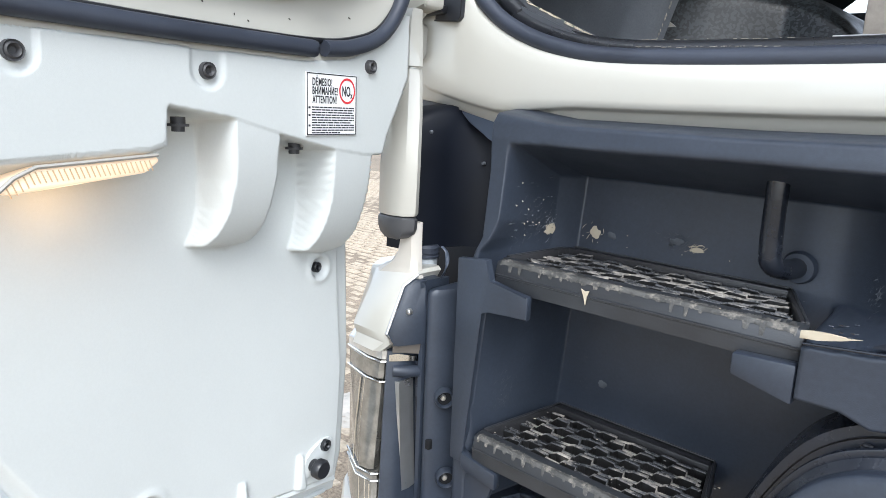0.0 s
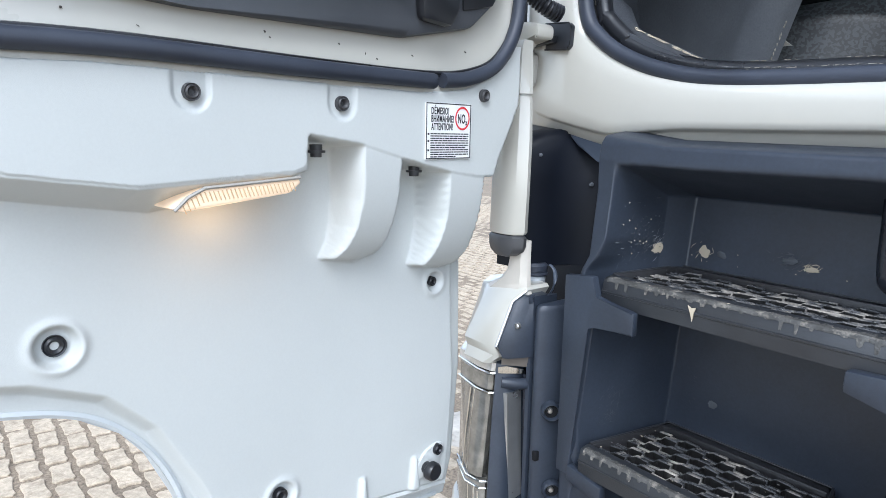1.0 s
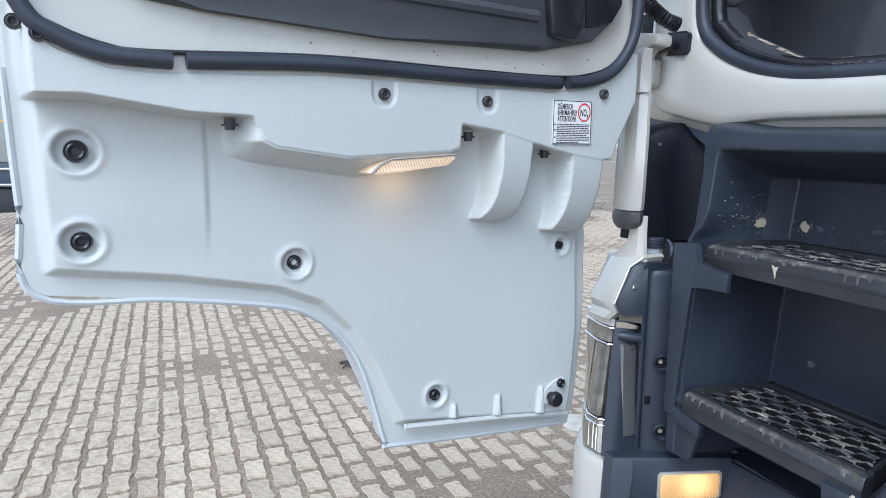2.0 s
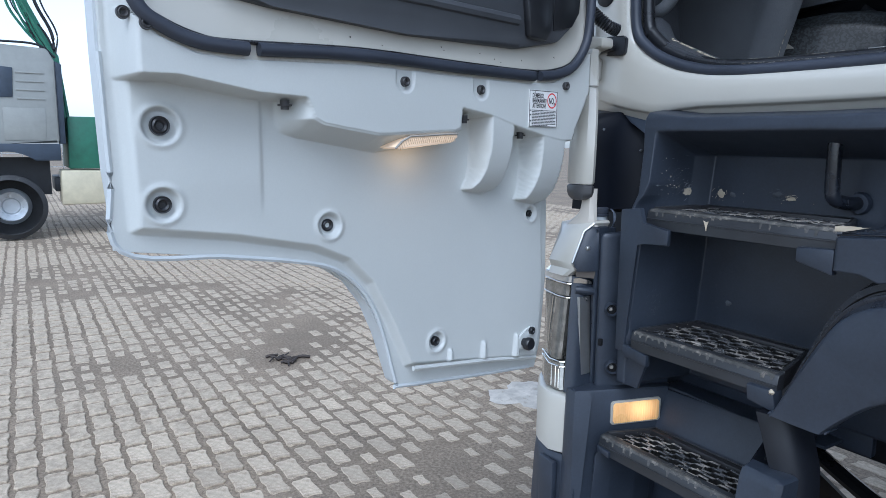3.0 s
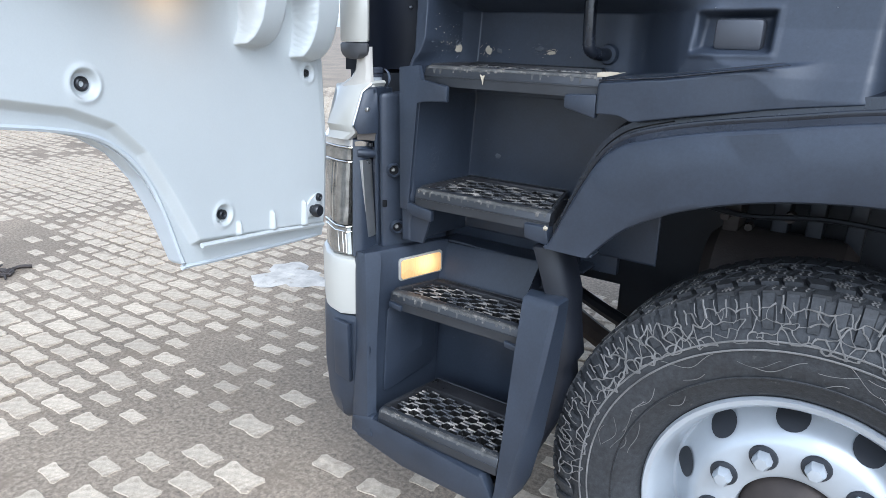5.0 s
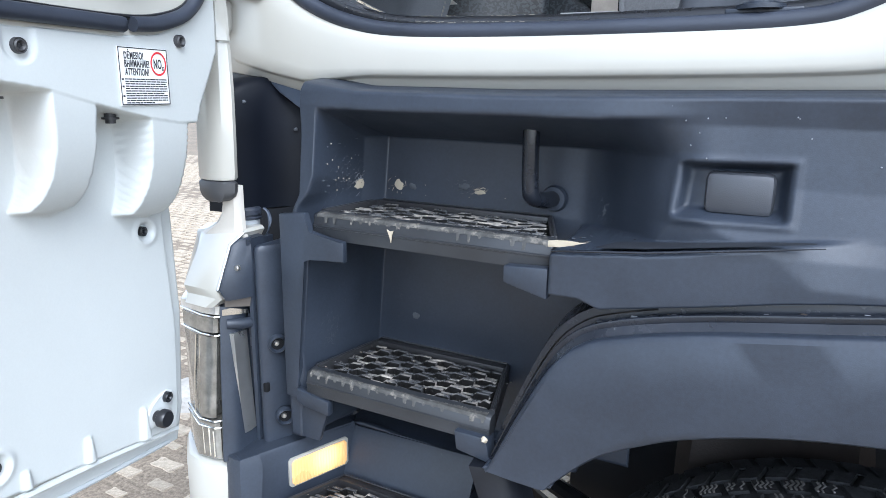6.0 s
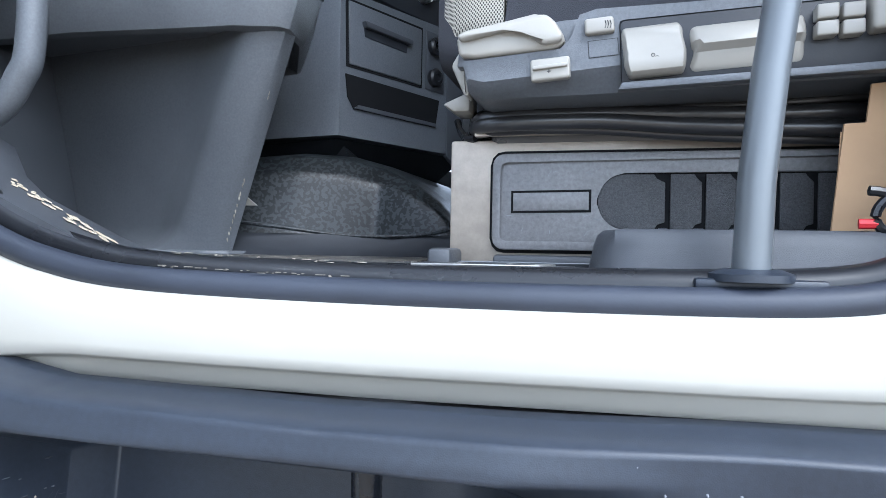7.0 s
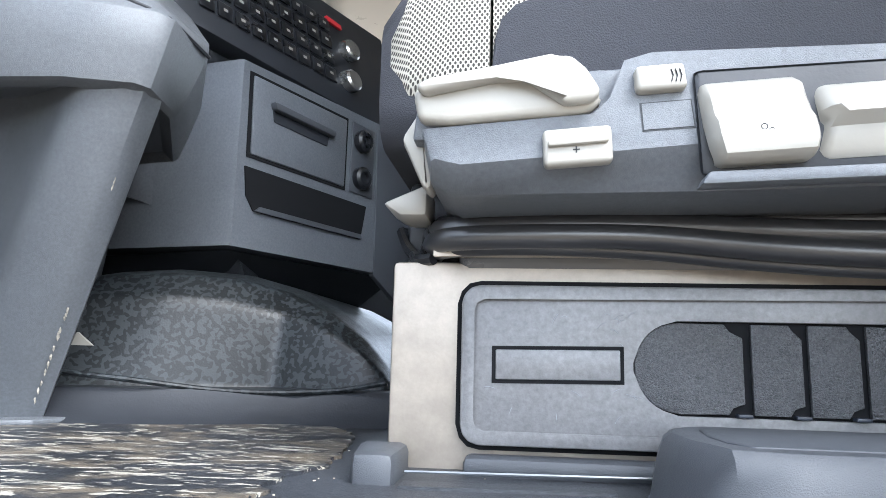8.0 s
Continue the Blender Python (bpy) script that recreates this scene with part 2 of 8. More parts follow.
def prism(poly, d0, d1, place, bev=0.0, bm=None, seg=2):
    """A polygon (a, b) drawn out from depth d0 to d1; place(a, b, d) gives the world point."""
    bm = bm or bmesh.new()
    lo = [bm.verts.new(place(a, b, d0)) for a, b in poly]
    hi = [bm.verts.new(place(a, b, d1)) for a, b in poly]
    n = len(poly)
    fs = [bm.faces.new(lo), bm.faces.new(list(reversed(hi)))]
    for i in range(n):
        fs.append(bm.faces.new((lo[i], hi[i], hi[(i + 1) % n], lo[(i + 1) % n])))
    if bev:
        es = list({e for f in fs for e in f.edges})
        bmesh.ops.bevel(bm, geom=es, offset=bev, segments=seg, profile=0.5, affect="EDGES")
    return bm


def xz(a, b, d):
    return (a, d, b)


def xy(a, b, d):
    return (a, b, d)


def yz(a, b, d):
    return (d, a, b)


def smooth_path(pts, n=8):
    """A curve through the points (Catmull-Rom)."""
    p = [Vector(q) for q in pts]
    p = [p[0] * 2 - p[1]] + p + [p[-1] * 2 - p[-2]]
    out = []
    for i in range(1, len(p) - 2):
        a, b, c, d = p[i - 1:i + 3]
        for k in range(n):
            t = k / n
            out.append(0.5 * ((2 * b) + (c - a) * t + (2 * a - 5 * b + 4 * c - d) * t * t + (3 * b - a - 3 * c + d) * t ** 3))
    return out + [p[-2]]


def tube(path, r, sides=12, bm=None, flat=1.0, up=(0, 0, 1), taper=None):
    """A tube along the path; flat squeezes it across up."""
    bm = bm or bmesh.new()
    path = [Vector(p) for p in path]
    rings = []
    for i, p in enumerate(path):
        d = (path[min(i + 1, len(path) - 1)] - path[max(i - 1, 0)]).normalized()
        a = d.cross(Vector(up))
        if a.length < 1e-3:
            a = d.cross(Vector((1, 0, 0)))
        a.normalize()
        b = a.cross(d).normalized()
        rr = r * (taper(i / (len(path) - 1)) if taper else 1)
        rings.append([bm.verts.new(p + a * (rr * math.cos(w)) + b * (rr * flat * math.sin(w))) for w in (2 * math.pi * k / sides for k in range(sides))])
    for p, q in zip(rings, rings[1:]):
        for k in range(sides):
            bm.faces.new((p[k], p[(k + 1) % sides], q[(k + 1) % sides], q[k]))
    bm.faces.new(list(reversed(rings[0])))
    bm.faces.new(rings[-1])
    return bm


def loft(rings, closed=True, caps=True, bm=None):
    bm = bm or bmesh.new()
    rows = [[bm.verts.new(p) for p in ring] for ring in rings]
    n = len(rows[0])
    for p, q in zip(rows, rows[1:]):
        for k in range(n if closed else n - 1):
            bm.faces.new((p[k], p[(k + 1) % n], q[(k + 1) % n], q[k]))
    if caps and closed:
        bm.faces.new(list(reversed(rows[0])))
        bm.faces.new(rows[-1])
    return bm


def lathe(profile, centre, axis="y", steps=48, bm=None):
    """profile: (radius, offset along the axis)."""
    bm = bm or bmesh.new()
    rings = []
    for k in range(steps):
        w = 2 * math.pi * k / steps
        row = []
        for r, o in profile:
            c, s = r * math.cos(w), r * math.sin(w)
            v = (c, o, s) if axis == "y" else (o, c, s) if axis == "x" else (c, s, o)
            row.append(bm.verts.new(Vector(v) + Vector(centre)))
        rings.append(row)
    for k in range(steps):
        p, q = rings[k], rings[(k + 1) % steps]
        for i in range(len(profile) - 1):
            if profile[i][0] < 1e-6 and profile[i + 1][0] < 1e-6:
                continue
            bm.faces.new((p[i], p[i + 1], q[i + 1], q[i]))
    bmesh.ops.remove_doubles(bm, verts=bm.verts, dist=1e-5)
    return bm


def sheet(X, Y, Z, name, mat, parent=None, label="", thick=0.0):
    """A grid of points as one smooth skin."""
    r, c = X.shape
    vs = np.stack([X, Y, Z], -1).reshape(-1, 3).tolist()
    fs = [(i * c + j, i * c + j + 1, (i + 1) * c + j + 1, (i + 1) * c + j) for i in range(r - 1) for j in range(c - 1)]
    me = bpy.data.meshes.new(name)
    me.from_pydata(vs, [], fs)
    for p in me.polygons:
        p.use_smooth = True
    ob = link(name, me, mat, parent, label)
    if thick:
        so = ob.modifiers.new("thickness", "SOLIDIFY")
        so.thickness = abs(thick)
        so.offset = -1 if thick > 0 else 1
    return ob


def sstep(a, b, x):
    t = np.clip((x - a) / (b - a), 0, 1)
    return t * t * (3 - 2 * t)


def inside(px, py, poly, w):
    """1 inside the polygon, 0 outside, blended over the width w."""
    d = np.full(px.shape, 1e9)
    sign = np.zeros(px.shape, bool)
    n = len(poly)
    for i in range(n):
        (ax, ay), (bx_, by) = poly[i], poly[(i + 1) % n]
        ex, ey = bx_ - ax, by - ay
        t = np.clip(((px - ax) * ex + (py - ay) * ey) / (ex * ex + ey * ey), 0, 1)
        d = np.minimum(d, np.hypot(px - ax - t * ex, py - ay - t * ey))
        if ay != by:
            sign ^= ((ay > py) != (by > py)) & (px < ex * (py - ay) / ey + ax)
    sd = np.where(sign, d, -d)
    return sstep(-w, w, sd)


def mixed(a, b, f):
    return a + (b - a) * f


# ---- ground ----
g = bmesh.new()
bmesh.ops.create_grid(g, x_segments=40, y_segments=40, size=300)
ground = part("ground", g, material("sandy_dirt", (0.24, 0.19, 0.137), 0.95, fine_var=0.5, fine_scale=55, var=0.3, scale=0.9, bump=0.6, grain=60, dirt=(0.19, 0.145, 0.10), dirt_amount=0.19, dirt_scale=3.5))
tagged(ground, "dusty sand-filled yard surface between worn paving blocks", "ground", kind="structure")

# ---- truck cab: shell, sill, seal ----
cab = empty("truck", (-0.2, 2.2, 0), "parked white truck with open door and black lower cladding", "truck")


def outline_at(t, table):
    return np.interp(t, [p[0] for p in table], [p[1] for p in table])


# doorway edge, as (x, z), front bottom corner first
DOORWAY = [(-0.775, 2.75), (-0.772, 2.2), (-0.768, 2.0), (-0.757, 1.91), (-0.722, 1.866), (-0.66, 1.828), (-0.58, 1.80), (-0.475, 1.783), (-0.27, 1.777),
           (0.0, 1.777), (0.15, 1.781), (0.215, 1.795), (0.27, 1.83), (0.295, 1.89), (0.30, 2.0), (0.305, 2.75)]
edge = smooth_path([(x, 0, z) for x, z in DOORWAY], 8)


def sill_low(x):
    return np.interp(x, [-0.95, -0.92, -0.83, -0.77, -0.70, -0.60, -0.5, -0.2, 0.3, 1.0], [1.715, 1.714, 1.704, 1.688, 1.672, 1.676, 1.677, 1.678, 1.685, 1.69])


# painted side frame round the lower doorway: rows from the seal out to the cladding
rows = []
for f, y in ((0.0, 1.135), (0.05, 1.108), (0.11, 1.098), (0.2, 1.093), (0.35, 1.090), (0.60, 1.090), (0.70, 1.092), (0.725, 1.095), (0.74, 1.101), (0.75, 1.108), (0.78, 1.110), (0.96, 1.112), (1.0, 1.13)):
    row = []
    for p in edge:
        x, z = p.x, p.z
        if z < 1.93:
            ox = np.interp(x, [-0.77, -0.72, -0.58, 0.15, 0.27, 0.30], [-0.93, -0.86, -0.64, 0.17, 0.36, 0.47])
            oz = float(sill_low(ox))
        else:
            ox = -0.93 if x < -0.3 else 0.47
            oz = np.interp(z, [1.93, 2.1, 2.75], [1.72 if x < 0 else 1.71, 2.0, 2.75])
        low_crease = np.interp(x, [-0.77, -0.74, -0.70, -0.60, -0.50], [0.04, 0.12, 0.15, 0.09, 0.0])
        g = np.interp(f, [0, 0.6, 0.7, 0.76, 1], [0, 0.6 + low_crease * 0.6, 0.7 + low_crease, 0.76 + low_crease, 1])
        row.append((mixed(x, ox, g), y, mixed(z, oz, g)))
    rows.append(row)
A = np.array(rows, float)
sheet(A[..., 0], A[..., 1], A[..., 2], "side_frame", WHITE, cab, "cream-white painted door sill and pillar", thick=-0.012)

seal_path = [(p.x, 1.112, p.z) for p in edge]
part("door_seal", tube(seal_path, 0.0142, 10, flat=1.0, up=(0, 1, 0)), RUBBER, cab, "thick dark rubber door seal round the doorway")
inner = [(p.x + (0.018 if p.x < -0.3 else -0.012 if p.x > 0.24 else 0) * (1 if p.z > 1.85 else 0.5), 1.14, p.z + (0.012 if p.z < 1.9 else 0)) for p in edge]
part("inner_seal", tube(inner, 0.016, 10, up=(0, 1, 0)), BLACK_SMOOTH, cab)

# pale flakes left on the worn sill seals
srg = random.Random(41)
for k in range(70):
    x, on = srg.uniform(-0.46, -0.24), k % 2
    w, y = srg.choice((0.001, 0.0015, 0.002, 0.004)), (1.14 if on else 1.112) + srg.uniform(-0.007, 0.007)
    z = float(np.interp(x, [-0.475, -0.27], [1.783, 1.777])) + (0.0278 if on else 0.0153)
    drop = (y - (1.14 if on else 1.112)) ** 2 / 0.032
    ring_ = [(w * srg.uniform(0.5, 1.3) * math.cos(q * 0.7), 0.0016 * srg.uniform(0.4, 1.3) * math.sin(q * 0.7)) for q in range(9)]
    part("pale_flake", prism(ring_, 0.0, 0.0006, lambda a, b, d: (x + a, y + b, z - drop + d)), WORN_SPOT, cab)

# cab shell that closes the place round the interior
part("roof", box((-1.1, 1.1, 2.95), (1.15, 3.45, 3.05), 0.03), WHITE, cab)
part("rear_wall", box((1.05, 1.1, 1.0), (1.15, 3.45, 2.95), 0.02), GREY_TRIM, cab)
part("far_side_wall", box((-1.0, 3.40, 1.5), (1.05, 3.46, 2.15), 0.01), DARK_TRIM, cab)
part("far_side_pillar", box((0.35, 3.40, 2.15), (1.05, 3.46, 2.95), 0.01), WHITE, cab)
part("rear_side_panel", box((0.46, 1.10, 1.70), (1.05, 1.16, 2.95), 0.01), WHITE, cab)
part("lower_side_panel", prism([(0.385, 1.48), (0.47, 1.70), (1.12, 1.70), (1.12, 1.36), (0.372, 1.43)], 1.0, 1.06, xz, 0.012), WHITE, cab)
part("front_wall", box((-1.22, 1.42, 1.3), (-1.12, 3.42, 2.2), 0.02), WHITE, cab)
part("front_side_wall", box((-1.13, 1.14, 1.76), (-0.90, 1.18, 2.3), 0.01), WHITE, cab)
part("a_pillar", tube([(-1.14, 1.2, 2.2), (-1.02, 1.22, 2.6), (-0.92, 1.25, 3.0)], 0.05), WHITE, cab)
part("a_pillar", tube([(-1.14, 3.4, 2.2), (-1.02, 3.38, 2.6), (-0.92, 3.35, 3.0)], 0.05), WHITE, cab)
ws = part("windscreen", prism([(1.2, 2.22), (3.4, 2.22), (3.36, 2.96), (1.24, 2.96)], 0, 1, lambda a, b, d: (-1.16 + (b - 2.22) * 0.3 - 0.008 * d, a, b)), LAMP_GLASS, cab, "clear windscreen")
ws.visible_shadow = False
part("floor_pan", box((-1.12, 1.145, 1.70), (1.05, 3.4, 1.79), 0.0), DARK_TRIM, cab)

# front corner panel with its dark end cap, seen edge-on in front of the doorway
def corner_ring(z, o=0.0, y0=0.955):
    return [(-0.758 - o, y0 + 0.022, z), (-0.755 - o, y0 + 0.012, z), (-0.768 - o * 0.5, y0 - 0.004, z), (-0.792, y0 - 0.010 + o * 0.3, z), (-0.800, y0 - 0.011 + o * 0.3, z), (-0.832 + o, y0 - 0.004, z), (-0.846 + o, y0 + 0.010, z), (-0.856 + o, y0 + 0.06, z),
            (-0.842 + o, y0 + 0.06, z), (-0.83 + o, y0 + 0.03, z), (-0.79, y0 + 0.024, z)]


part("corner_panel", loft([corner_ring(z1, o, y0) for z1, o, y0 in ((1.512, 0.004, 0.958), (1.517, 0, 0.958), (1.60, 0.0, 0.960), (1.68, 0.002, 0.963), (1.748, 0.010, 0.968), (1.760, 0.014, 0.970))]), WHITE, cab, "white front corner panel beside the hinges")
part("corner_upper_panel", loft([corner_ring(z1, o, y0) for z1, o, y0 in ((1.764, 0.008, 0.966), (1.80, 0.012, 0.968), (1.83, 0.018, 0.972), (1.850, 0.024, 0.977), (1.858, 0.028, 0.982))]), WHITE, cab)
part("corner_cap", loft([corner_ring(z1, o, 0.957) for z1, o in ((1.470, 0.030), (1.472, 0.018), (1.480, 0.006), (1.490, 0.001), (1.506, 0.0), (1.510, 0.006))]), DARK_CAP, cab, "dark grey plastic end cap of the corner panel")
# smooth dark liner curving from behind the corner panel to the cladding
plan_ = [(-0.86, 1.000), (-0.815, 1.004), (-0.800, 1.030), (-0.792, 1.075), (-0.775, 1.115), (-0.74, 1.142), (-0.69, 1.155), (-0.60, 1.16)]
part("wheel_liner", loft([[(x + min(s_, 0.02) * 0.3, y + s_, z) for x, y in plan_] for z, s_ in ((1.44, 0.0), (1.50, 0.002), (1.60, 0.006), (1.655, 0.012), (1.683, 0.03), (1.700, 0.07), (1.705, 0.115))], closed=False, caps=False), LINER, cab, "black liner behind the corner panel")
part("liner_shelf", loft([[(x, y, 1.442) for x, y in plan_], [(x - 0.02, y + 0.14, 1.425) for x, y in plan_]], closed=False, caps=False), LINER, cab)
part("liner_back", prism([(-1.05, 0.97), (-0.60, 0.97), (-0.60, 1.5), (-1.05, 1.5)], 1.22, 1.25, xz, 0.01), LINER, cab)
part("liner_flap", prism([(-0.800, 1.728), (-0.70, 1.690), (-0.640, 1.672), (-0.640, 1.620), (-0.665, 1.622), (-0.72, 1.648), (-0.765, 1.672), (-0.785, 1.690)], 1.112, 1.122, xz, 0.004), FLAP, cab, "blue-grey plastic flap under the sill")
for x, y, z in ((-0.797, 1.045, 1.655), (-0.745, 1.135, 1.60), (-0.72, 1.140, 1.548)):
    part("liner_screw", lathe([(0, -0.004), (0.003, -0.003), (0.004, 0.002)], (x, y, z), steps=10), GREY_TRIM, cab)

# hinges between door and pillar
hinge = empty("door_hinge", (-0.80, 1.08, 1.87), "white painted door hinge with black check strap", "hinge")
part("arm", prism([(-0.885, 1.860), (-0.868, 1.894), (-0.843, 1.899), (-0.782, 1.889), (-0.777, 1.883), (-0.777, 1.866), (-0.783, 1.862), (-0.825, 1.864), (-0.842, 1.858)], 1.005, 1.048, xz, 0.006), WHITE, hinge)
part("arm_web", prism([(-0.87, 1.866), (-0.868, 1.893), (-0.845, 1.895), (-0.842, 1.866)], 1.04, 1.12, xz, 0.004), WHITE, hinge)
# plate lies on the pillar; its dark colour stands for the hole's shade
part("strap_pocket", prism([(-0.835, 1.902), (-0.778, 1.898), (-0.771, 1.892), (-0.773, 1.856), (-0.780, 1.849), (-0.835, 1.853)], 1.0835, 1.096, xz, 0.003), DEEP, hinge, "flat dark plate standing for the shaded check strap hole")
part("pocket_rim", tube([(-0.836, 1.0845, 1.9015), (-0.778, 1.0845, 1.8975), (-0.7715, 1.0845, 1.891), (-0.7735, 1.0845, 1.857), (-0.780, 1.0845, 1.8495), (-0.836, 1.0845, 1.8535)], 0.0016, 8), BLACK_SMOOTH, hinge)
part("check_strap", prism([(-0.885, 1.858), (-0.885, 1.868), (-0.855, 1.872), (-0.80, 1.876), (-0.80, 1.862), (-0.855, 1.859)], 1.062, 1.080, xz, 0.003), BLACK_SMOOTH, hinge, "black door check strap in the pillar")
part("bracket", prism([(-0.905, 1.856), (-0.884, 1.857), (-0.862, 1.849), (-0.857, 1.842), (-0.859, 1.796), (-0.863, 1.788), (-0.871, 1.783), (-0.905, 1.784)], 1.072, 1.092, xz, 0.005), WHITE, hinge)
loop = [(-0.885 + 0.012 * math.cos(w), 1.069, 1.804 + 0.014 * math.sin(w)) for w in np.linspace(0.5, 2 * math.pi + 0.1, 20)]
part("bolt_loop", tube(loop, 0.0035, 8), EDGE, hinge, "grey wire loop round the bolt")
part("bolt", lathe([(0, -0.008), (0.006, -0.008), (0.007, -0.004), (0.007, 0.008)], (-0.884, 1.07, 1.802), steps=6), EDGE, hinge)
part("bracket_hole", lathe([(0, -0.002), (0.004, -0.002), (0.0045, 0.004)], (-0.884, 1.0715, 1.842), steps=14), DEEP, hinge)
part("hinge_gap", prism([(-0.916, 1.782), (-0.895, 1.782), (-0.893, 1.95), (-0.912, 1.95)], 1.060, 1.092, xz, 0.003), DEEP, hinge)
part("grommet", lathe([(0, -0.01), (0.024, -0.009), (0.030, -0.004), (0.032, 0.006)], (-0.852, 1.088, 2.014), steps=20), DEEP, hinge, "black round grommet in the pillar")
coil = empty("cable_conduit", (-0.86, 1.05, 1.95), "black corrugated cable conduit between door and pillar", "cable")
conduit = smooth_path([(-0.778, 1.06, 1.908), (-0.785, 1.035, 1.918), (-0.805, 1.02, 1.938), (-0.828, 1.01, 1.963), (-0.845, 1.0, 1.99), (-0.85, 0.99, 2.05)], 14)
part("hose", tube(conduit, 0.0155, 12, taper=lambda f: 1 + 0.14 * math.sin(f * 150)), BLACK_SMOOTH, coil)

# ---- black side cladding with the upper two step recesses ----
cladding = empty("side_cladding", (0, 1.0, 1.05), "black moulded plastic side cladding with recessed steps, scuffed", "cladding")


# upper panel: top edge to below the first tread
xs = np.unique(np.concatenate([np.linspace(-0.65, 0.46, 200), np.linspace(-0.648, -0.56, 60)]))
zs = np.linspace(0, 1, 90)
XX, TT = np.meshgrid(xs, zs)
top = np.interp(xs, [-0.65, -0.62, -0.52, -0.24, 0.0, 0.25, 0.5], [1.706, 1.702, 1.689, 1.685, 1.687, 1.690, 1.692])
low = np.interp(xs, [-0.65, -0.09, -0.06, 0.05, 0.12, 0.20, 0.46], [1.385, 1.385, 1.374, 1.395, 1.406, 1.420, 1.452])
ZZ = low[None, :] + (top - low)[None, :] * TT
front = np.interp(ZZ, [1.37, 1.44, 1.475, 1.50, 1.56, 1.64, 1.675, 1.70, 1.71], [1.0, 1.0, 1.01, 1.025, 1.043, 1.052, 1.045, 1.052, 1.07])
left_front = np.interp(ZZ, [1.37, 1.46, 1.60, 1.655, 1.68, 1.70, 1.71], [0.995, 1.0, 1.018, 1.022, 1.028, 1.045, 1.07])
front = mixed(left_front, front, sstep(-0.10, 0.12, XX))
ledge = np.interp(XX, [-0.14, 0.0, 0.24, 0.30], [1.452, 1.466, 1.502, 1.51])
rec_top = np.interp(XX, [-0.6, -0.1, 0.1], [1.648, 1.645, 1.655])
foot = 0.030 * sstep(1.528, 1.464, ZZ)
side_l = sstep(-0.606, -0.598, XX + foot)
dep_l = np.clip((XX + 0.605 + foot) / (0.016 + foot), 0, 1) * 0.14 + np.clip((XX + 0.589) / 0.025, 0, 1) * 0.05
dep_r = sstep(0.07, -0.16, XX)
depth = dep_l * dep_r
depth = depth * np.clip((rec_top - ZZ) / 0.058, 0, 1) * side_l
front = front + depth
shelf = np.interp(XX, [-0.14, -0.05, 0.05, 0.16, 0.25, 0.30], [0.15, 0.085, 0.05, 0.032, 0.012, 0.0])
front = np.where(XX > -0.14, np.maximum(front, 0.978 + shelf * sstep(0.12, 0.03, ZZ - ledge)), front)
below = sstep(ledge + 0.004, ledge - 0.004, ZZ) * sstep(-0.150, -0.138, XX) * (1 - sstep(0.04, 0.29, XX))
front = mixed(front, 0.978 + 0.035 * sstep(0.20, 0.32, XX), below)
top_roll = top[None, :] - ZZ
front = front + 0.055 * sstep(0.012, 0.0, top_roll)
# bowl of the side handle
bowl = inside(XX, ZZ, [(0.032, 1.584), (0.164, 1.587), (0.164, 1.520), (0.028, 1.517)], 0.008)
front = front + 0.035 * bowl
rim_ = inside(XX, ZZ, [(0.020, 1.596), (0.177, 1.599), (0.176, 1.507), (0.016, 1.504)], 0.006) - inside(XX, ZZ, [(0.030, 1.586), (0.166, 1.589), (0.166, 1.517), (0.026, 1.514)], 0.005)
front = front - 0.003 * np.clip(rim_, 0, 1)
right = sstep(0.33, 0.385, XX)
front = front + 0.05 * right
edge_l = np.interp(ZZ, [1.38, 1.450, 1.466, 1.492, 1.60, 1.70], [-0.006, -0.006, -0.002, 0.010, 0.008, 0.0])
front = front + 0.02 * sstep(-0.640, -0.652, XX)
sheet(XX + edge_l * sstep(-0.60, -0.64, XX), front, ZZ, "upper_panel", BLACK, cladding, thick=0.004)
part("handle_flap", box((0.061, 1.046, 1.518), (0.150, 1.079, 1.577), 0.010), HANDLE, cladding, "grey square handle flap in its bowl")
grip = smooth_path([(-0.224, 1.115, 1.652), (-0.224, 1.113, 1.60), (-0.223, 1.114, 1.532), (-0.220, 1.120, 1.508), (-0.210, 1.15, 1.498), (-0.203, 1.19, 1.497)], 8)
part("grip_bar", tube(grip, 0.0145, 14), BLACK_GLOSS, cladding, "bent black grab bar in the top recess")
part("grip_rosette", lathe([(0, -0.008), (0.021, -0.006), (0.024, 0.004)], (-0.203, 1.185, 1.497), steps=20), BLACK, cladding)

def ledge_z(x):
    return float(np.interp(x, [-0.14, 0.0, 0.24, 0.30], [1.452, 1.466, 1.502, 1.51]))


part("ledge_lip", tube([(x, 0.9775, ledge_z(x) + 0.0005) for x in np.linspace(-0.135, 0.215, 24)], 0.0019, 8, taper=lambda f: 1.0 if f < 0.8 else 1.0 - (f - 0.8) * 3.5), BLACK_GLOSS, cladding, "polished front lip of the ledge")
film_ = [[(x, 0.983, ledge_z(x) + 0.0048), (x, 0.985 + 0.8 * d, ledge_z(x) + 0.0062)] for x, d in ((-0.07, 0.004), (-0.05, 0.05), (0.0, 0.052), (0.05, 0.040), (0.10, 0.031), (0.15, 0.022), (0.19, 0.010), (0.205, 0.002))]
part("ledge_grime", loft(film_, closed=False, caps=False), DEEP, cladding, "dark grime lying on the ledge")

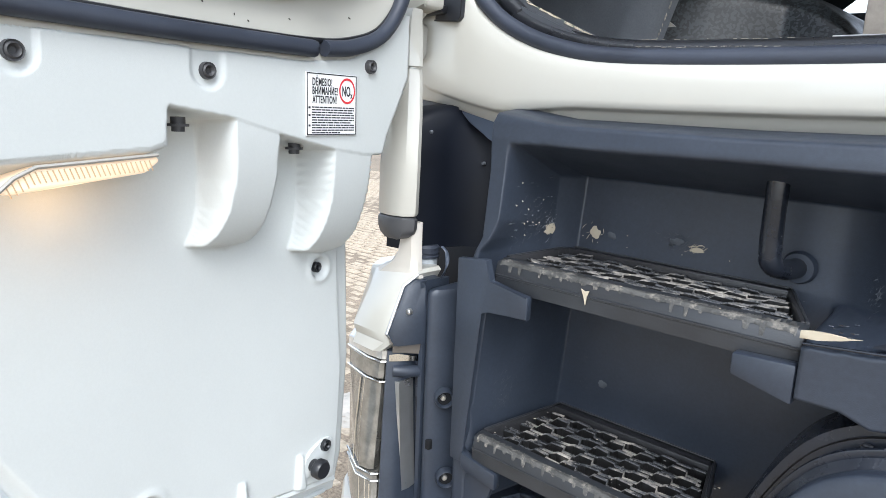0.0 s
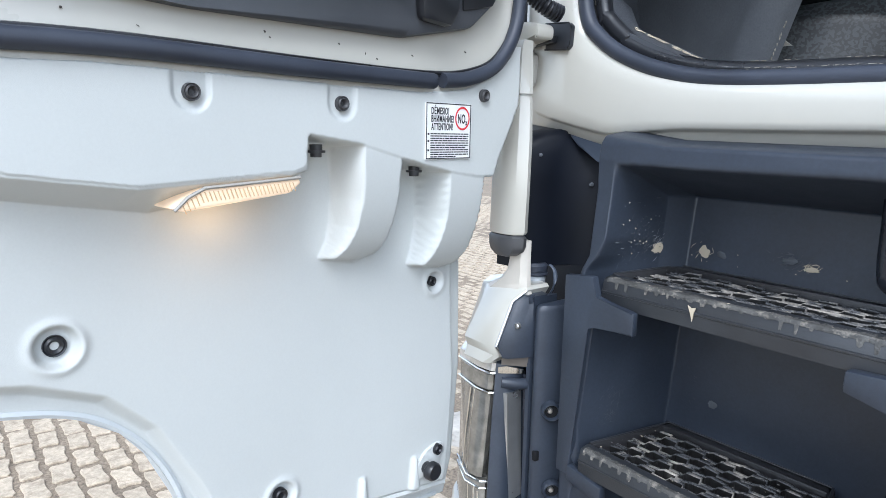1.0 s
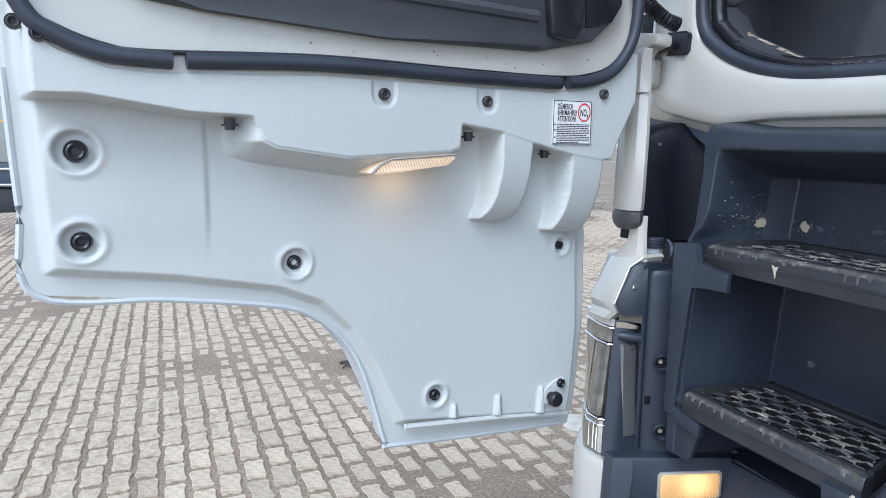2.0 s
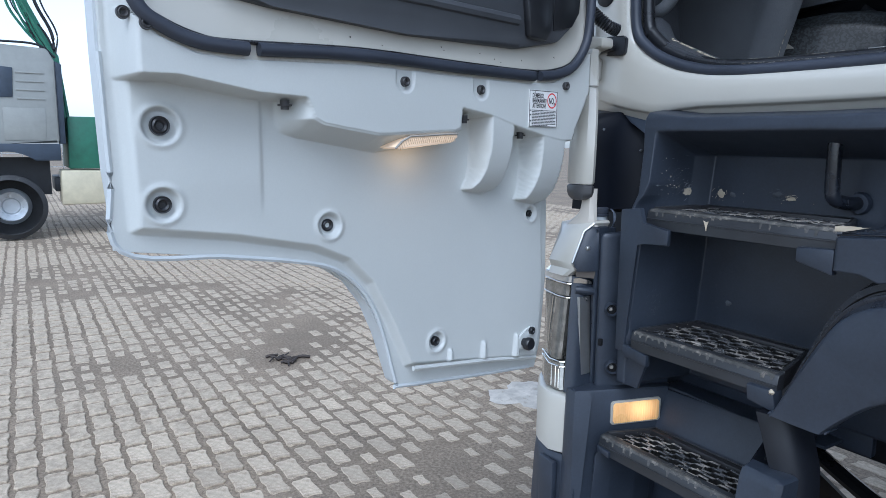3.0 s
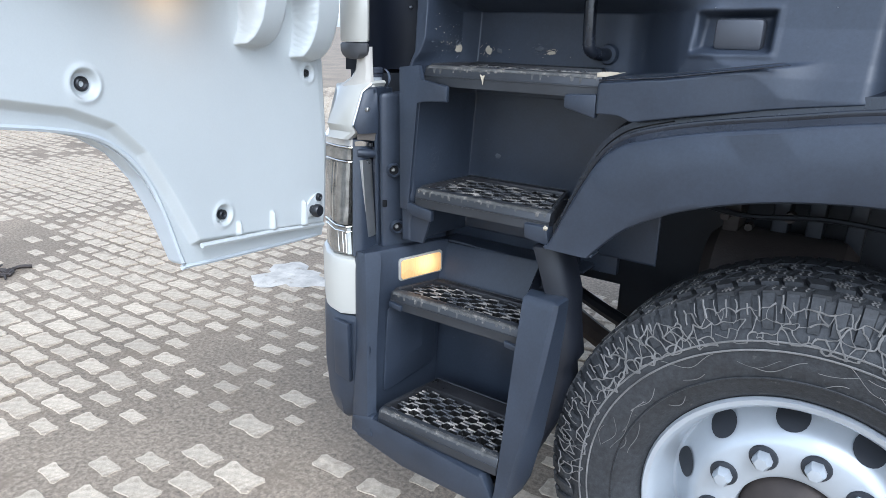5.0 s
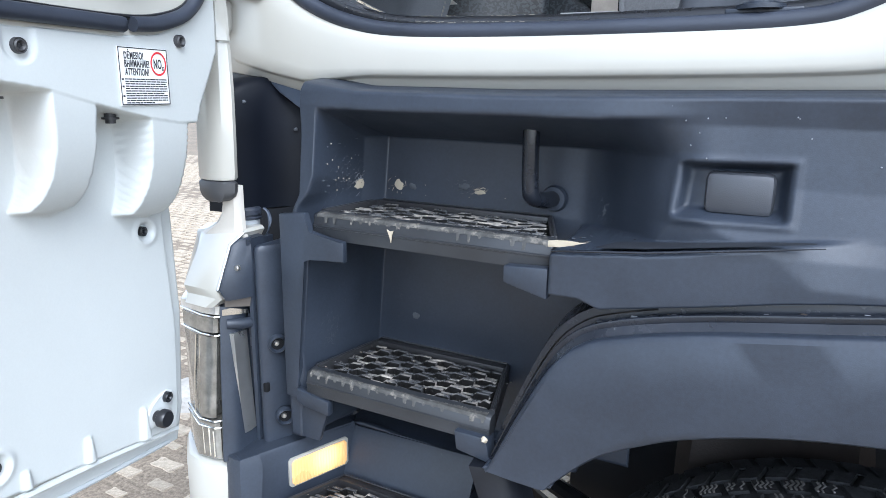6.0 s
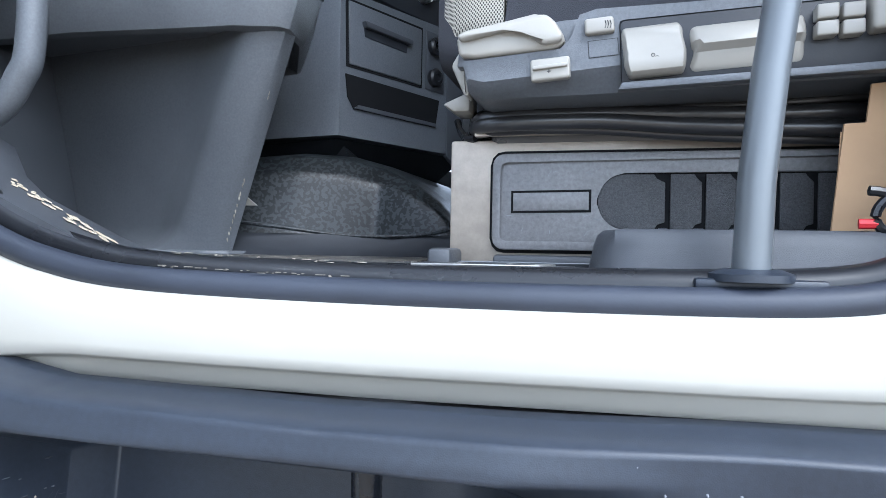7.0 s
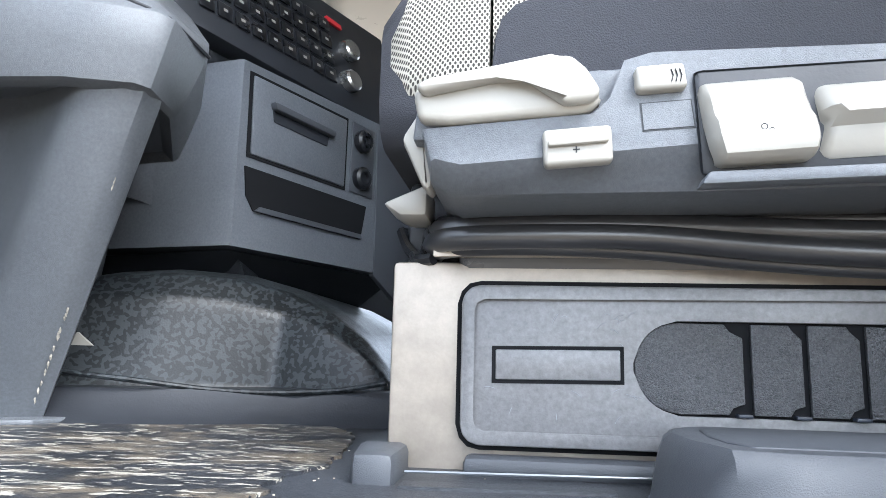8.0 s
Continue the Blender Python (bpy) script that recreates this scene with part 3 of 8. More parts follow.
# second recess
xs = np.unique(np.concatenate([np.linspace(-0.668, -0.04, 120), np.linspace(-0.63, -0.56, 30)]))
XX, TT = np.meshgrid(xs, np.linspace(0, 1, 70))
ZZ = 1.0 + (1.425 - 1.0) * TT
front = np.full(XX.shape, 0.992) + 0.006 * (XX < -0.64)
edge_l = np.interp(ZZ, [1.08, 1.15, 1.36, 1.42], [-0.640, -0.634, -0.618, -0.614])
dep = np.clip((XX - edge_l) / 0.03, 0, 1) * 0.16 + np.clip((XX - edge_l - 0.028) / 0.015, 0, 1) * 0.06
dep = np.minimum(dep, 0.215)
front = front + dep
sheet(XX, front, ZZ, "middle_panel", BLACK, cladding, thick=0.004)
part("left_bracket", prism([(-0.668, 1.455), (-0.605, 1.462), (-0.60, 1.425), (-0.522, 1.417), (-0.522, 1.378), (-0.60, 1.378), (-0.614, 1.372), (-0.634, 1.15), (-0.640, 1.09), (-0.668, 1.09)],
                           0.987, 1.0, xz, 0.003), BLACK, cladding)
part("right_bracket", prism([(-0.212, 1.420), (-0.139, 1.424), (-0.139, 1.374), (-0.212, 1.392)], 0.980, 1.0, xz, 0.004), BLACK, cladding)
part("lower_left_bracket", prism([(-0.640, 1.112), (-0.562, 1.100), (-0.562, 1.070), (-0.628, 1.078), (-0.640, 1.085)], 0.983, 1.0, xz, 0.004), BLACK, cladding)
part("lower_right_bracket", prism([(-0.29, 1.12), (-0.23, 1.12), (-0.22, 1.075), (-0.285, 1.085)], 0.975, 1.01, xz, 0.004), BLACK, cladding)


# ---- treads ----
def tread(name, fl, fr, z, depth, back_l, back_r, label, chip_x, wear=1.0, shelf=0.014):
    """A worn grating tread. fl, fr: front corners (x, y); depth: to the back edge; back_l, back_r: x of the back corners; shelf: solid strip at the back."""
    ob = empty(name, ((fl[0] + fr[0]) / 2, fl[1], z - 0.04), label)
    y0, y1 = (fl[1] + fr[1]) / 2, (fl[1] + fr[1]) / 2 + depth
    rng = random.Random(int(z * 1000))
    x0, x1 = fl[0], fr[0]
    # nosing: upright foot, a fine ledge, then the sloped and worn upper face
    nose = [(0.000, -0.048), (0.000, -0.027), (-0.0016, -0.0262), (-0.0016, -0.0235), (0.0008, -0.0225), (0.0045, -0.006), (0.0075, -0.0022), (0.0255, 0.0008), (0.0275, -0.001), (0.0275, -0.034), (0.010, -0.048)]
    rings = []
    for f, k in ((0.0, 0.6), (0.006, 0.0), (0.994, 0.0), (1.0, 0.6)):
        rings.append([(mixed(x0, x1, f), y0 + 0.012 + (a - 0.012) * (1 - 0.25 * k), z - 0.024 + (b + 0.024) * (1 - 0.12 * k)) for a, b in nose])
    part("lip", loft(rings), TREAD_LIP, ob, "dark grey front lip")
    # abraded skin over the sloped face, with ragged tongues running down it
    bm, prev = bmesh.new(), None
    steps_ = int((x1 - x0) / 0.0016)
    reach = [rng.random() ** 1.6 for _ in range(40)]
    for k in range(steps_ + 1):
        x = mixed(x0 + 0.008, x1 - 0.008, k / steps_)
        big = noise.noise(Vector((x * 9 + z * 11, z * 5, 0)))
        cell = (x - x0) / 0.0192 + 0.15 * big
        off = abs(cell - math.floor(cell) - 0.5)
        tongue = reach[int(cell) % 40] if off < 0.12 + 0.10 * reach[int(cell * 1.0 + 7) % 40] else 0.0
        down = (0.001 + 0.013 * tongue * (0.8 + 0.2 * rng.random()) + 0.005 * max(0, big) * rng.random()) * wear
        back = 0.004 + 0.014 * max(0.0, 0.45 + 1.1 * big) * rng.random()
        f = min(1.0, down / 0.0165)
        cur = [bm.verts.new(p) for p in ((x, y0 + 0.0045 - 0.0037 * f - 0.0009, z - 0.006 - 0.0165 * f), (x, y0 + 0.0037, z - 0.0056), (x, y0 + 0.0071, z - 0.0014), (x, y0 + 0.0075 + back, z - 0.0014 + 0.003 * back / 0.018))]
        if prev:
            for q in range(3):
                bm.faces.new((prev[q], cur[q], cur[q + 1], prev[q + 1]))
        prev = cur
    part("worn_edge", bm, WORN, ob, "abraded pale front edge")
    # near-black floor: the shade between the bars is put into its colour
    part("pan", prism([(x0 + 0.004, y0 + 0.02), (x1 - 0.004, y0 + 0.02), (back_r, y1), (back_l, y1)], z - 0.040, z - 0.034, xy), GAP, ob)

    def rail(a, b, w=0.005):
        d = (Vector((*b, 0)) - Vector((*a, 0)))
        q = Vector((-d.y, d.x, 0)).normalized() * w
        pts = [(a[0] - q.x, a[1] - q.y), (b[0] - q.x, b[1] - q.y), (b[0] + q.x, b[1] + q.y), (a[0] + q.x, a[1] + q.y)]
        part("frame", prism(pts, z - 0.036, z + 0.0025, xy, 0.0018), TREAD, ob)
    rail((x0 + 0.006, y0 + 0.027), (back_l + 0.004, y1))
    rail((x1 - 0.006, y0 + 0.027), (back_r - 0.004, y1))
    rail((back_l, y1 - shelf / 2), (back_r, y1 - shelf / 2), shelf / 2)
    part("rim_bead", tube([(x0 + 0.004, y0 + 0.026, z + 0.0022), (back_l + 0.003, y1, z + 0.0032), (back_r - 0.003, y1, z + 0.0032), (x1 - 0.004, y0 + 0.026, z + 0.0022)], 0.0018, 6), TREAD_LIP, ob, "fine raised rim")
    run = depth - 0.034 - shelf
    rows_ = max(4, round(run / 0.0195))
    for r in range(rows_):
        f = (r + 0.5) / rows_
        y = y0 + 0.031 + f * run
        g = (y - y0) / depth
        xa, xb = mixed(x0, back_l, g) + 0.011, mixed(x1, back_r, g) - 0.011
        bm = bmesh.new()
        x, k, prev = xa, r % 2, None
        pts = []
        while x < xb:
            o = 0.0052 if k % 2 else -0.0052
            pts += [(x, y + o), (min(x + 0.0245, xb), y + o)]
            x += 0.0275
            k += 1
        for q_, (x, yy) in enumerate(pts):
            tz = z - 0.0015 - 0.003 * rng.random() - (0.002 if q_ % 4 < 2 else 0.0)
            cur = [bm.verts.new(p) for p in ((x, yy - 0.0034, z - 0.036), (x, yy - 0.0033, tz - 0.0015), (x, yy - 0.0025, tz), (x, yy + 0.0025, tz), (x, yy + 0.0033, tz - 0.0015), (x, yy + 0.0034, z - 0.036))]
            if prev:
                for q in range(5):
                    bm.faces.new((prev[q], cur[q], cur[q + 1], prev[q + 1])).material_index = 1 if q in (1, 2, 3) else 0
            prev = cur
        for q in range(1, len(pts) - 1, 4):
            x, yy = pts[q]
            bx(bm, (x - 0.0015, yy, z - 0.036), (x + 0.0015, yy + 0.016, z - 0.009))
        part("grating_bar", bm, TREAD_BAR, ob, smooth=False).data.materials.append(TREAD_TOP)
    for k in range(46):
        x = x0 + 0.02 + (x1 - x0 - 0.04) * rng.random()
        deep = rng.random() ** 2
        y = y0 + 0.010 + deep * depth * 0.75
        w = 0.0008 + 0.0020 * rng.random() ** 2
        bm = bmesh.new()
        bmesh.ops.create_icosphere(bm, subdivisions=1, radius=1.0)
        for v in bm.verts:
            v.co = Vector((x + v.co.x * w * rng.uniform(0.5, 1.6), y + v.co.y * w * rng.uniform(0.5, 1.2), z - 0.001 + v.co.z * w * 0.25))
        part("mud_chip", bm, MUD if k % 5 else BARE, ob)
    if chip_x:
        bm = prism([(chip_x - 0.007, z - 0.014), (chip_x - 0.001, z - 0.017), (chip_x + 0.006, z - 0.015), (chip_x + 0.003, z - 0.024), (chip_x + 0.001, z - 0.037), (chip_x - 0.002, z - 0.026)], y0 - 0.0028, y0 - 0.001, xz)
        part("paint_chip", bm, BARE, ob, "pale triangular chip in the lip")
    return ob


steps = []
steps.append(tread("entry_step", (-0.60, 1.0), (-0.142, 1.003), 1.462, 0.185, -0.578, -0.205, "top black plastic grating tread with worn chipped lip", -0.43))
steps.append(tread("entry_step", (-0.618, 0.990), (-0.230, 0.986), 1.152, 0.218, -0.585, -0.285, "second black plastic grating tread with worn chipped lip", 0, shelf=0.022))
steps.append(tread("entry_step", (-0.668, 0.945), (-0.272, 0.942), 0.865, 0.155, -0.615, -0.315, "third black grating tread above the bumper with worn lip", 0, shelf=0.02))
steps.append(tread("entry_step", (-0.635, 0.848), (-0.257, 0.845), 0.556, 0.23, -0.60, -0.30, "lowest black grating tread, dusty and scratched", 0, 0.5, shelf=0.055))

# ---- lower step housing behind the bumper ----
housing = empty("step_housing", (-0.5, 0.95, 0.40), "black plastic lower step housing at the bumper end", "step housing")
part("back_wall", prism([(-0.69, 0.43), (-0.27, 0.43), (-0.23, 0.955), (-0.60, 0.975), (-0.69, 0.96)], 1.145, 1.16, xz, 0.004), BLACK, housing)
def on_wall(a, z, d):
    """a along the slanted lamp wall from front to back, d out of it."""
    n = Vector((0.205, -0.085, 0)).normalized() * d
    return (mixed(-0.70, -0.615, a) + n.x, mixed(0.93, 1.135, a) + n.y, z)


part("lamp_wall", loft([[on_wall(-0.14, 0.975, -0.004), on_wall(1.02, 0.975, -0.004), on_wall(1.02, 0.975, -0.03), on_wall(-0.14, 0.975, -0.03)], [on_wall(-0.15, 0.968, 0.0), on_wall(1.02, 0.968, 0.0), on_wall(1.02, 0.968, -0.03), on_wall(-0.15, 0.968, -0.03)],
                        [on_wall(-0.10, 0.84, 0.0), on_wall(1.02, 0.84, 0.0), on_wall(1.0, 0.84, -0.03), on_wall(-0.1, 0.84, -0.03)], [(-0.69, 0.88, 0.70), (-0.64, 1.14, 0.70), (-0.66, 1.15, 0.70), (-0.715, 0.9, 0.70)], [(-0.685, 0.86, 0.43), (-0.66, 1.14, 0.43), (-0.67, 1.15, 0.43), (-0.71, 0.88, 0.43)]]), BLACK, housing)
part("wall_cap", prism([(-0.755, 0.905), (-0.718, 0.897), (-0.617, 1.13), (-0.63, 1.17), (-0.76, 1.17)], 0.960, 0.973, xy, 0.004), BLACK, housing)
part("wall_panel", prism([(0.16, 0.80), (0.2, 0.81), (0.88, 0.80), (0.92, 0.79), (0.92, 0.60), (0.88, 0.585), (0.2, 0.56), (0.16, 0.57)], 0.0, 0.004, lambda a, z, d: (mixed(mixed(-0.683, -0.655, a), mixed(-0.698, -0.628, a), (z - 0.43) / 0.41) + d * 1.4, mixed(mixed(0.86, 1.14, a), mixed(0.92, 1.135, a), (z - 0.43) / 0.41) - d * 0.4, z), 0.002), BLACK, housing, "moulded panel below the lamp")
part("corner_post", loft([[(-0.752, 0.912, 0.972), (-0.735, 0.900, 0.974), (-0.716, 0.900, 0.974), (-0.70, 0.935, 0.974), (-0.74, 0.97, 0.972)],
                          [(-0.757, 0.905, 0.955), (-0.735, 0.892, 0.957), (-0.710, 0.893, 0.957), (-0.69, 0.935, 0.957), (-0.745, 0.97, 0.955)],
                          [(-0.757, 0.898, 0.70), (-0.735, 0.878, 0.70), (-0.695, 0.876, 0.70), (-0.682, 0.90, 0.70), (-0.74, 0.95, 0.70)],
                          [(-0.745, 0.868, 0.53), (-0.72, 0.846, 0.53), (-0.67, 0.842, 0.53), (-0.66, 0.87, 0.53), (-0.72, 0.91, 0.53)],
                          [(-0.728, 0.84, 0.46), (-0.70, 0.835, 0.46), (-0.65, 0.835, 0.47), (-0.64, 0.87, 0.48), (-0.71, 0.9, 0.46)]]), BLACK, housing)
part("apron", prism([(-0.73, 0.505), (-0.65, 0.53), (-0.645, 0.515), (-0.295, 0.50), (-0.262, 0.44), (-0.285, 0.405), (-0.55, 0.41), (-0.71, 0.445)], 0.838, 0.875, xz, 0.01), BLACK, housing, "scratched black apron under the lowest step")
part("floor_plate", prism([(-0.7, 0.86), (-0.29, 0.86), (-0.29, 1.15), (-0.67, 1.15)], 0.425, 0.44, xy), DEEP, housing)
part("end_post", loft([[(-0.246, 0.929, 0.966), (-0.174, 0.920, 0.968), (-0.167, 0.926, 0.968), (-0.164, 0.966, 0.968), (-0.254, 0.966, 0.966)],
                       [(-0.2495, 0.922, 0.960), (-0.170, 0.912, 0.962), (-0.160, 0.921, 0.962), (-0.158, 0.97, 0.962), (-0.259, 0.97, 0.960)],
                       [(-0.250, 0.916, 0.945), (-0.170, 0.908, 0.945), (-0.160, 0.918, 0.945), (-0.158, 0.97, 0.945), (-0.260, 0.97, 0.945)],
                       [(-0.251, 0.889, 0.80), (-0.183, 0.883, 0.80), (-0.173, 0.893, 0.80), (-0.166, 0.965, 0.80), (-0.263, 0.965, 0.80)],
                       [(-0.252, 0.856, 0.60), (-0.206, 0.853, 0.60), (-0.197, 0.862, 0.60), (-0.186, 0.95, 0.60), (-0.266, 0.95, 0.60)],
                       [(-0.255, 0.838, 0.475), (-0.225, 0.838, 0.475), (-0.217, 0.848, 0.475), (-0.208, 0.94, 0.475), (-0.269, 0.94, 0.475)],
                       [(-0.264, 0.840, 0.43), (-0.239, 0.840, 0.43), (-0.232, 0.848, 0.43), (-0.226, 0.93, 0.43), (-0.273, 0.93, 0.43)]]), BLACK, housing, "black end post of the step housing")
part("inner_side", loft([[(-0.258, 0.955, 0.955), (-0.318, 1.146, 0.975), (-0.306, 1.15, 0.975), (-0.244, 0.96, 0.955)], [(-0.262, 0.955, 0.80), (-0.318, 1.146, 0.80), (-0.306, 1.15, 0.80), (-0.248, 0.96, 0.80)],
                         [(-0.268, 0.93, 0.45), (-0.31, 1.146, 0.45), (-0.30, 1.15, 0.45), (-0.255, 0.94, 0.45)]]), BLACK_GLOSS, housing, "glossy inner side of the lower step")
part("lean_to", loft([[(-0.316, 1.143, 0.985), (-0.21, 1.15, 1.075), (-0.20, 1.16, 1.075), (-0.306, 1.155, 0.985)], [(-0.256, 0.962, 0.957), (-0.170, 0.966, 0.960), (-0.165, 0.975, 0.952), (-0.25, 0.972, 0.950)]]), SHIELD, housing)
part("top_tray", prism([(-0.64, 1.145), (-0.20, 1.145), (-0.20, 1.23), (-0.64, 1.23)], 0.962, 0.970, xy, 0.002), BLACK, housing)
part("shelf_back", loft([[(-0.625, 1.106, 0.845), (-0.31, 1.106, 0.845), (-0.30, 1.15, 0.845), (-0.64, 1.15, 0.845)], [(-0.628, 1.137, 0.958), (-0.318, 1.137, 0.964), (-0.315, 1.16, 0.966), (-0.64, 1.16, 0.962)], [(-0.628, 1.142, 0.965), (-0.318, 1.142, 0.971), (-0.315, 1.16, 0.972), (-0.64, 1.16, 0.968)]]), BLACK, housing)
part("riser_panel", prism([(-0.80, 0.95), (-0.14, 0.95), (-0.14, 1.14), (-0.80, 1.14)], 1.218, 1.238, xz, 0.003), BLACK, housing)
for x, z in ((-0.655, 0.838), (-0.292, 0.826)):
    part("tread_support", prism([(x - 0.012, z), (x + 0.030, z - 0.006), (x + 0.030, z - 0.022), (x - 0.012, z - 0.016)], 0.936, 0.98, xz, 0.003), BLACK, housing)
# glossy splash shield that wraps back from the end post, its rear edge torn
srng = random.Random(6)
rows = []
for z, x in ((1.075, -0.195), (1.02, -0.175), (0.965, -0.156), (0.90, -0.150), (0.842, -0.140), (0.80, -0.138), (0.775, -0.152), (0.74, -0.150), (0.70, -0.158), (0.616, -0.176), (0.50, -0.225), (0.42, -0.262), (0.385, -0.275)):
    j = srng.uniform(-0.004, 0.004)
    rows.append([(x - 0.055, 0.955, z), (x - 0.020, 0.965, z), (x - 0.004, 0.985, z), (x + j, 1.02, z), (x - 0.003 + j, 1.05, z), (x - 0.03, 1.055, z), (x - 0.06, 1.0, z)])
part("side_shield", loft(rows), SHIELD, housing, "glossy black splash shield with a torn edge")

marker = empty("marker_lamp", (-0.645, 1.045, 0.87), "glowing amber side marker lamp with clear ribbed lens", "lamp")


def on_lamp(a, b, d):
    # a across the lens, b up it (both 0 to 1), d out of the wall
    return on_wall(mixed(0.305, 0.915, a), mixed(0.8805, 0.941, b) + 0.006 * a, d)


def rounded(r0, r1, m=0.0):
    return [(-m + r0, -m * 2), (1 + m - r0, -m * 2), (1 + m, r1 - m * 2), (1 + m, 1 - r1 + m * 2), (1 + m - r0, 1 + m * 2), (-m + r0, 1 + m * 2), (-m, 1 - r1 + m * 2), (-m, r1 - m * 2)]


part("housing", prism(rounded(0.04, 0.1, 0.02), -0.01, 0.005, on_lamp, 0.0015), IVORY, marker, "clear edge of the lens")
part("lens", prism(rounded(0.04, 0.1, -0.02), 0.004, 0.008, on_lamp, 0.0015), AMBER, marker)
for k in range(19):
    a = 0.05 + 0.048 * k
    part("lens_rib", prism([(a, 0.05), (a + 0.016, 0.05), (a + 0.016, 0.95), (a, 0.95)], 0.008, 0.0095, on_lamp), AMBER, marker)

# ---- headlamp, bumper corner and the post behind it ----
lampu = empty("headlamp", (-0.84, 0.97, 0.95), "clear clouded headlamp unit with chrome reflector, seen from its end", "headlamp")


def lens_ring(z, o, i, q):
    return [(-0.785 - i, 0.912 + q, z), (-0.792 - i, 0.905 + q, z), (-0.83 - o, 0.902 + q, z), (-0.90 - o, 0.945, z), (-0.98, 1.05, z), (-0.97, 1.15, z), (-0.82, 1.06, z)]


def lens_at(z, inset=0.0, lift=0.0):
    """Along the lamp's rear edge at height z."""
    i = float(np.interp(z, [0.955, 1.02, 1.10, 1.20, 1.28], [-0.012, 0.0, 0.006, 0.004, 0.004]))
    q = float(np.interp(z, [0.955, 1.02, 1.10, 1.20, 1.28], [-0.002, 0.008, 0.018, 0.028, 0.034]))
    return (i + inset, q + lift)


def lens_block(name, z0, z1, inset, mat, label=""):
    rings = []
    for z, e in ((z0, 0.004), (z0 + 0.003, 0.0), (z1 - 0.003, 0.0), (z1, 0.004)):
        i, q = lens_at(z, inset + e, e)
        rings.append(lens_ring(z, -e - inset * 0.5, i, q))
    return part(name, loft(rings), mat, lampu, label)


lens_block("lens", 0.955, 1.030, 0.0, LAMP_CASE, "clouded ribbed lamp lens")
lens_block("lens", 1.033, 1.205, 0.010, LAMP_CASE)
lens_block("lens", 1.208, 1.243, 0.006, LAMP_CASE)
lens_block("lens_top", 1.246, 1.268, 0.0, LAMP_TOP, "clear upper edge of the lamp")
for dx, z0, z1 in ((0.004, 1.04, 1.20), (0.014, 1.04, 1.20), (0.021, 1.05, 1.195), (0.033, 1.04, 1.20), (0.046, 1.04, 1.20), (0.006, 0.962, 1.012), (0.018, 0.962, 1.016), (0.034, 0.962, 1.018), (0.012, 1.212, 1.24), (0.03, 1.212, 1.24)):
    line = []
    for f in (0, 0.5, 1):
        z = mixed(z0, z1, f)
        i, q = lens_at(z)
        line.append((-0.790 - i - dx - (0.010 if z > 1.03 else 0), 0.9035 + q + 0.004 * (dx < 0.006) + (0.002 if z > 1.03 else 0), z))
    part("lens_ridge", tube(line, 0.0016, 6), CHROME, lampu)
for z in (1.0315, 1.2065, 1.2445, 1.018):
    i, q = lens_at(z)
    part("lens_ridge", tube([(-0.784 - i, 0.914 + q, z), (-0.792 - i, 0.904 + q, z), (-0.83, 0.901 + q, z + 0.001), (-0.90, 0.944, z + 0.003)], 0.0022, 6), CHROME, lampu)
part("bezel", loft([[(-0.782 + o, 0.908 + q, z1), (-0.776 + o, 0.904 + q, z1), (-0.762 + o, 0.915 + q, z1), (-0.757 + o, 0.935 + q, z1), (-0.77 + o, 1.06, z1), (-0.80 + o, 1.06, z1)] for z1, o, q in ((0.958, 0.014, -0.002), (1.03, 0.008, 0.008), (1.15, -0.002, 0.022), (1.25, -0.008, 0.034), (1.266, -0.010, 0.037), (1.270, -0.014, 0.042))]), BLACK, lampu, "black lamp bezel")
part("reflector", loft([[(-0.768 + o, 0.944, z1), (-0.760 + o, 0.947, z1), (-0.758 + o, 0.966, z1), (-0.762 + o, 0.984, z1), (-0.775 + o, 0.986, z1)] for z1, o in ((1.002, 0.012), (1.1, 0.006), (1.213, 0.0))]), STEEL, lampu, "bright steel strip beside the bezel")
part("reflector_frame", loft([[(-0.757 + o, 0.984, z1), (-0.752 + o, 0.986, z1), (-0.752 + o, 0.992, z1), (-0.762 + o, 0.992, z1)] for z1, o in ((0.99, 0.012), (1.1, 0.006), (1.245, 0.0))]), BLACK_GLOSS, lampu)
part("arm", tube([(-0.775, 0.945, 1.232), (-0.757, 0.965, 1.230), (-0.752, 0.99, 1.226)], 0.011, 12), BLACK, lampu, "black bracket arm")
part("arm_clip", loft([[(-0.778, 0.938, 1.262), (-0.768, 0.95, 1.264), (-0.756, 0.985, 1.254), (-0.77, 0.985, 1.252)], [(-0.778, 0.938, 1.250), (-0.768, 0.95, 1.250), (-0.756, 0.985, 1.246), (-0.77, 0.985, 1.246)]]), CHROME, lampu)
# white cover above the lamp: its rear edge runs down in three straight lines
COVER_EDGE = [(1.268, -0.790, 0.926), (1.288, -0.766, 0.931), (1.307, -0.771, 0.922), (1.389, -0.767, 0.957), (1.409, -0.754, 0.980), (1.415, -0.760, 0.990)]
part("top_cover", loft([[(x, y, z), (x - 0.012, y - 0.006, z), (-0.862 + f * 0.02, y - 0.002 + f * 0.005, z - 0.006 * f), (-0.91 + f * 0.03, 0.985, z - 0.012 * f), (-0.97 + f * 0.03, 1.06, z - 0.02 * f), (-0.96 + f * 0.03, 1.12, z - 0.02 * f), (x, 1.04, z)]
                        for (z, x, y), f in zip(COVER_EDGE, (0, 0.1, 0.2, 0.7, 0.9, 1.0))]), WHITE, lampu, "white painted cover above the lamp")
part("cover_rim", tube([(x + 0.0015, y, z) for z, x, y in COVER_EDGE[1:5]], 0.0026, 6), STEEL, lampu)
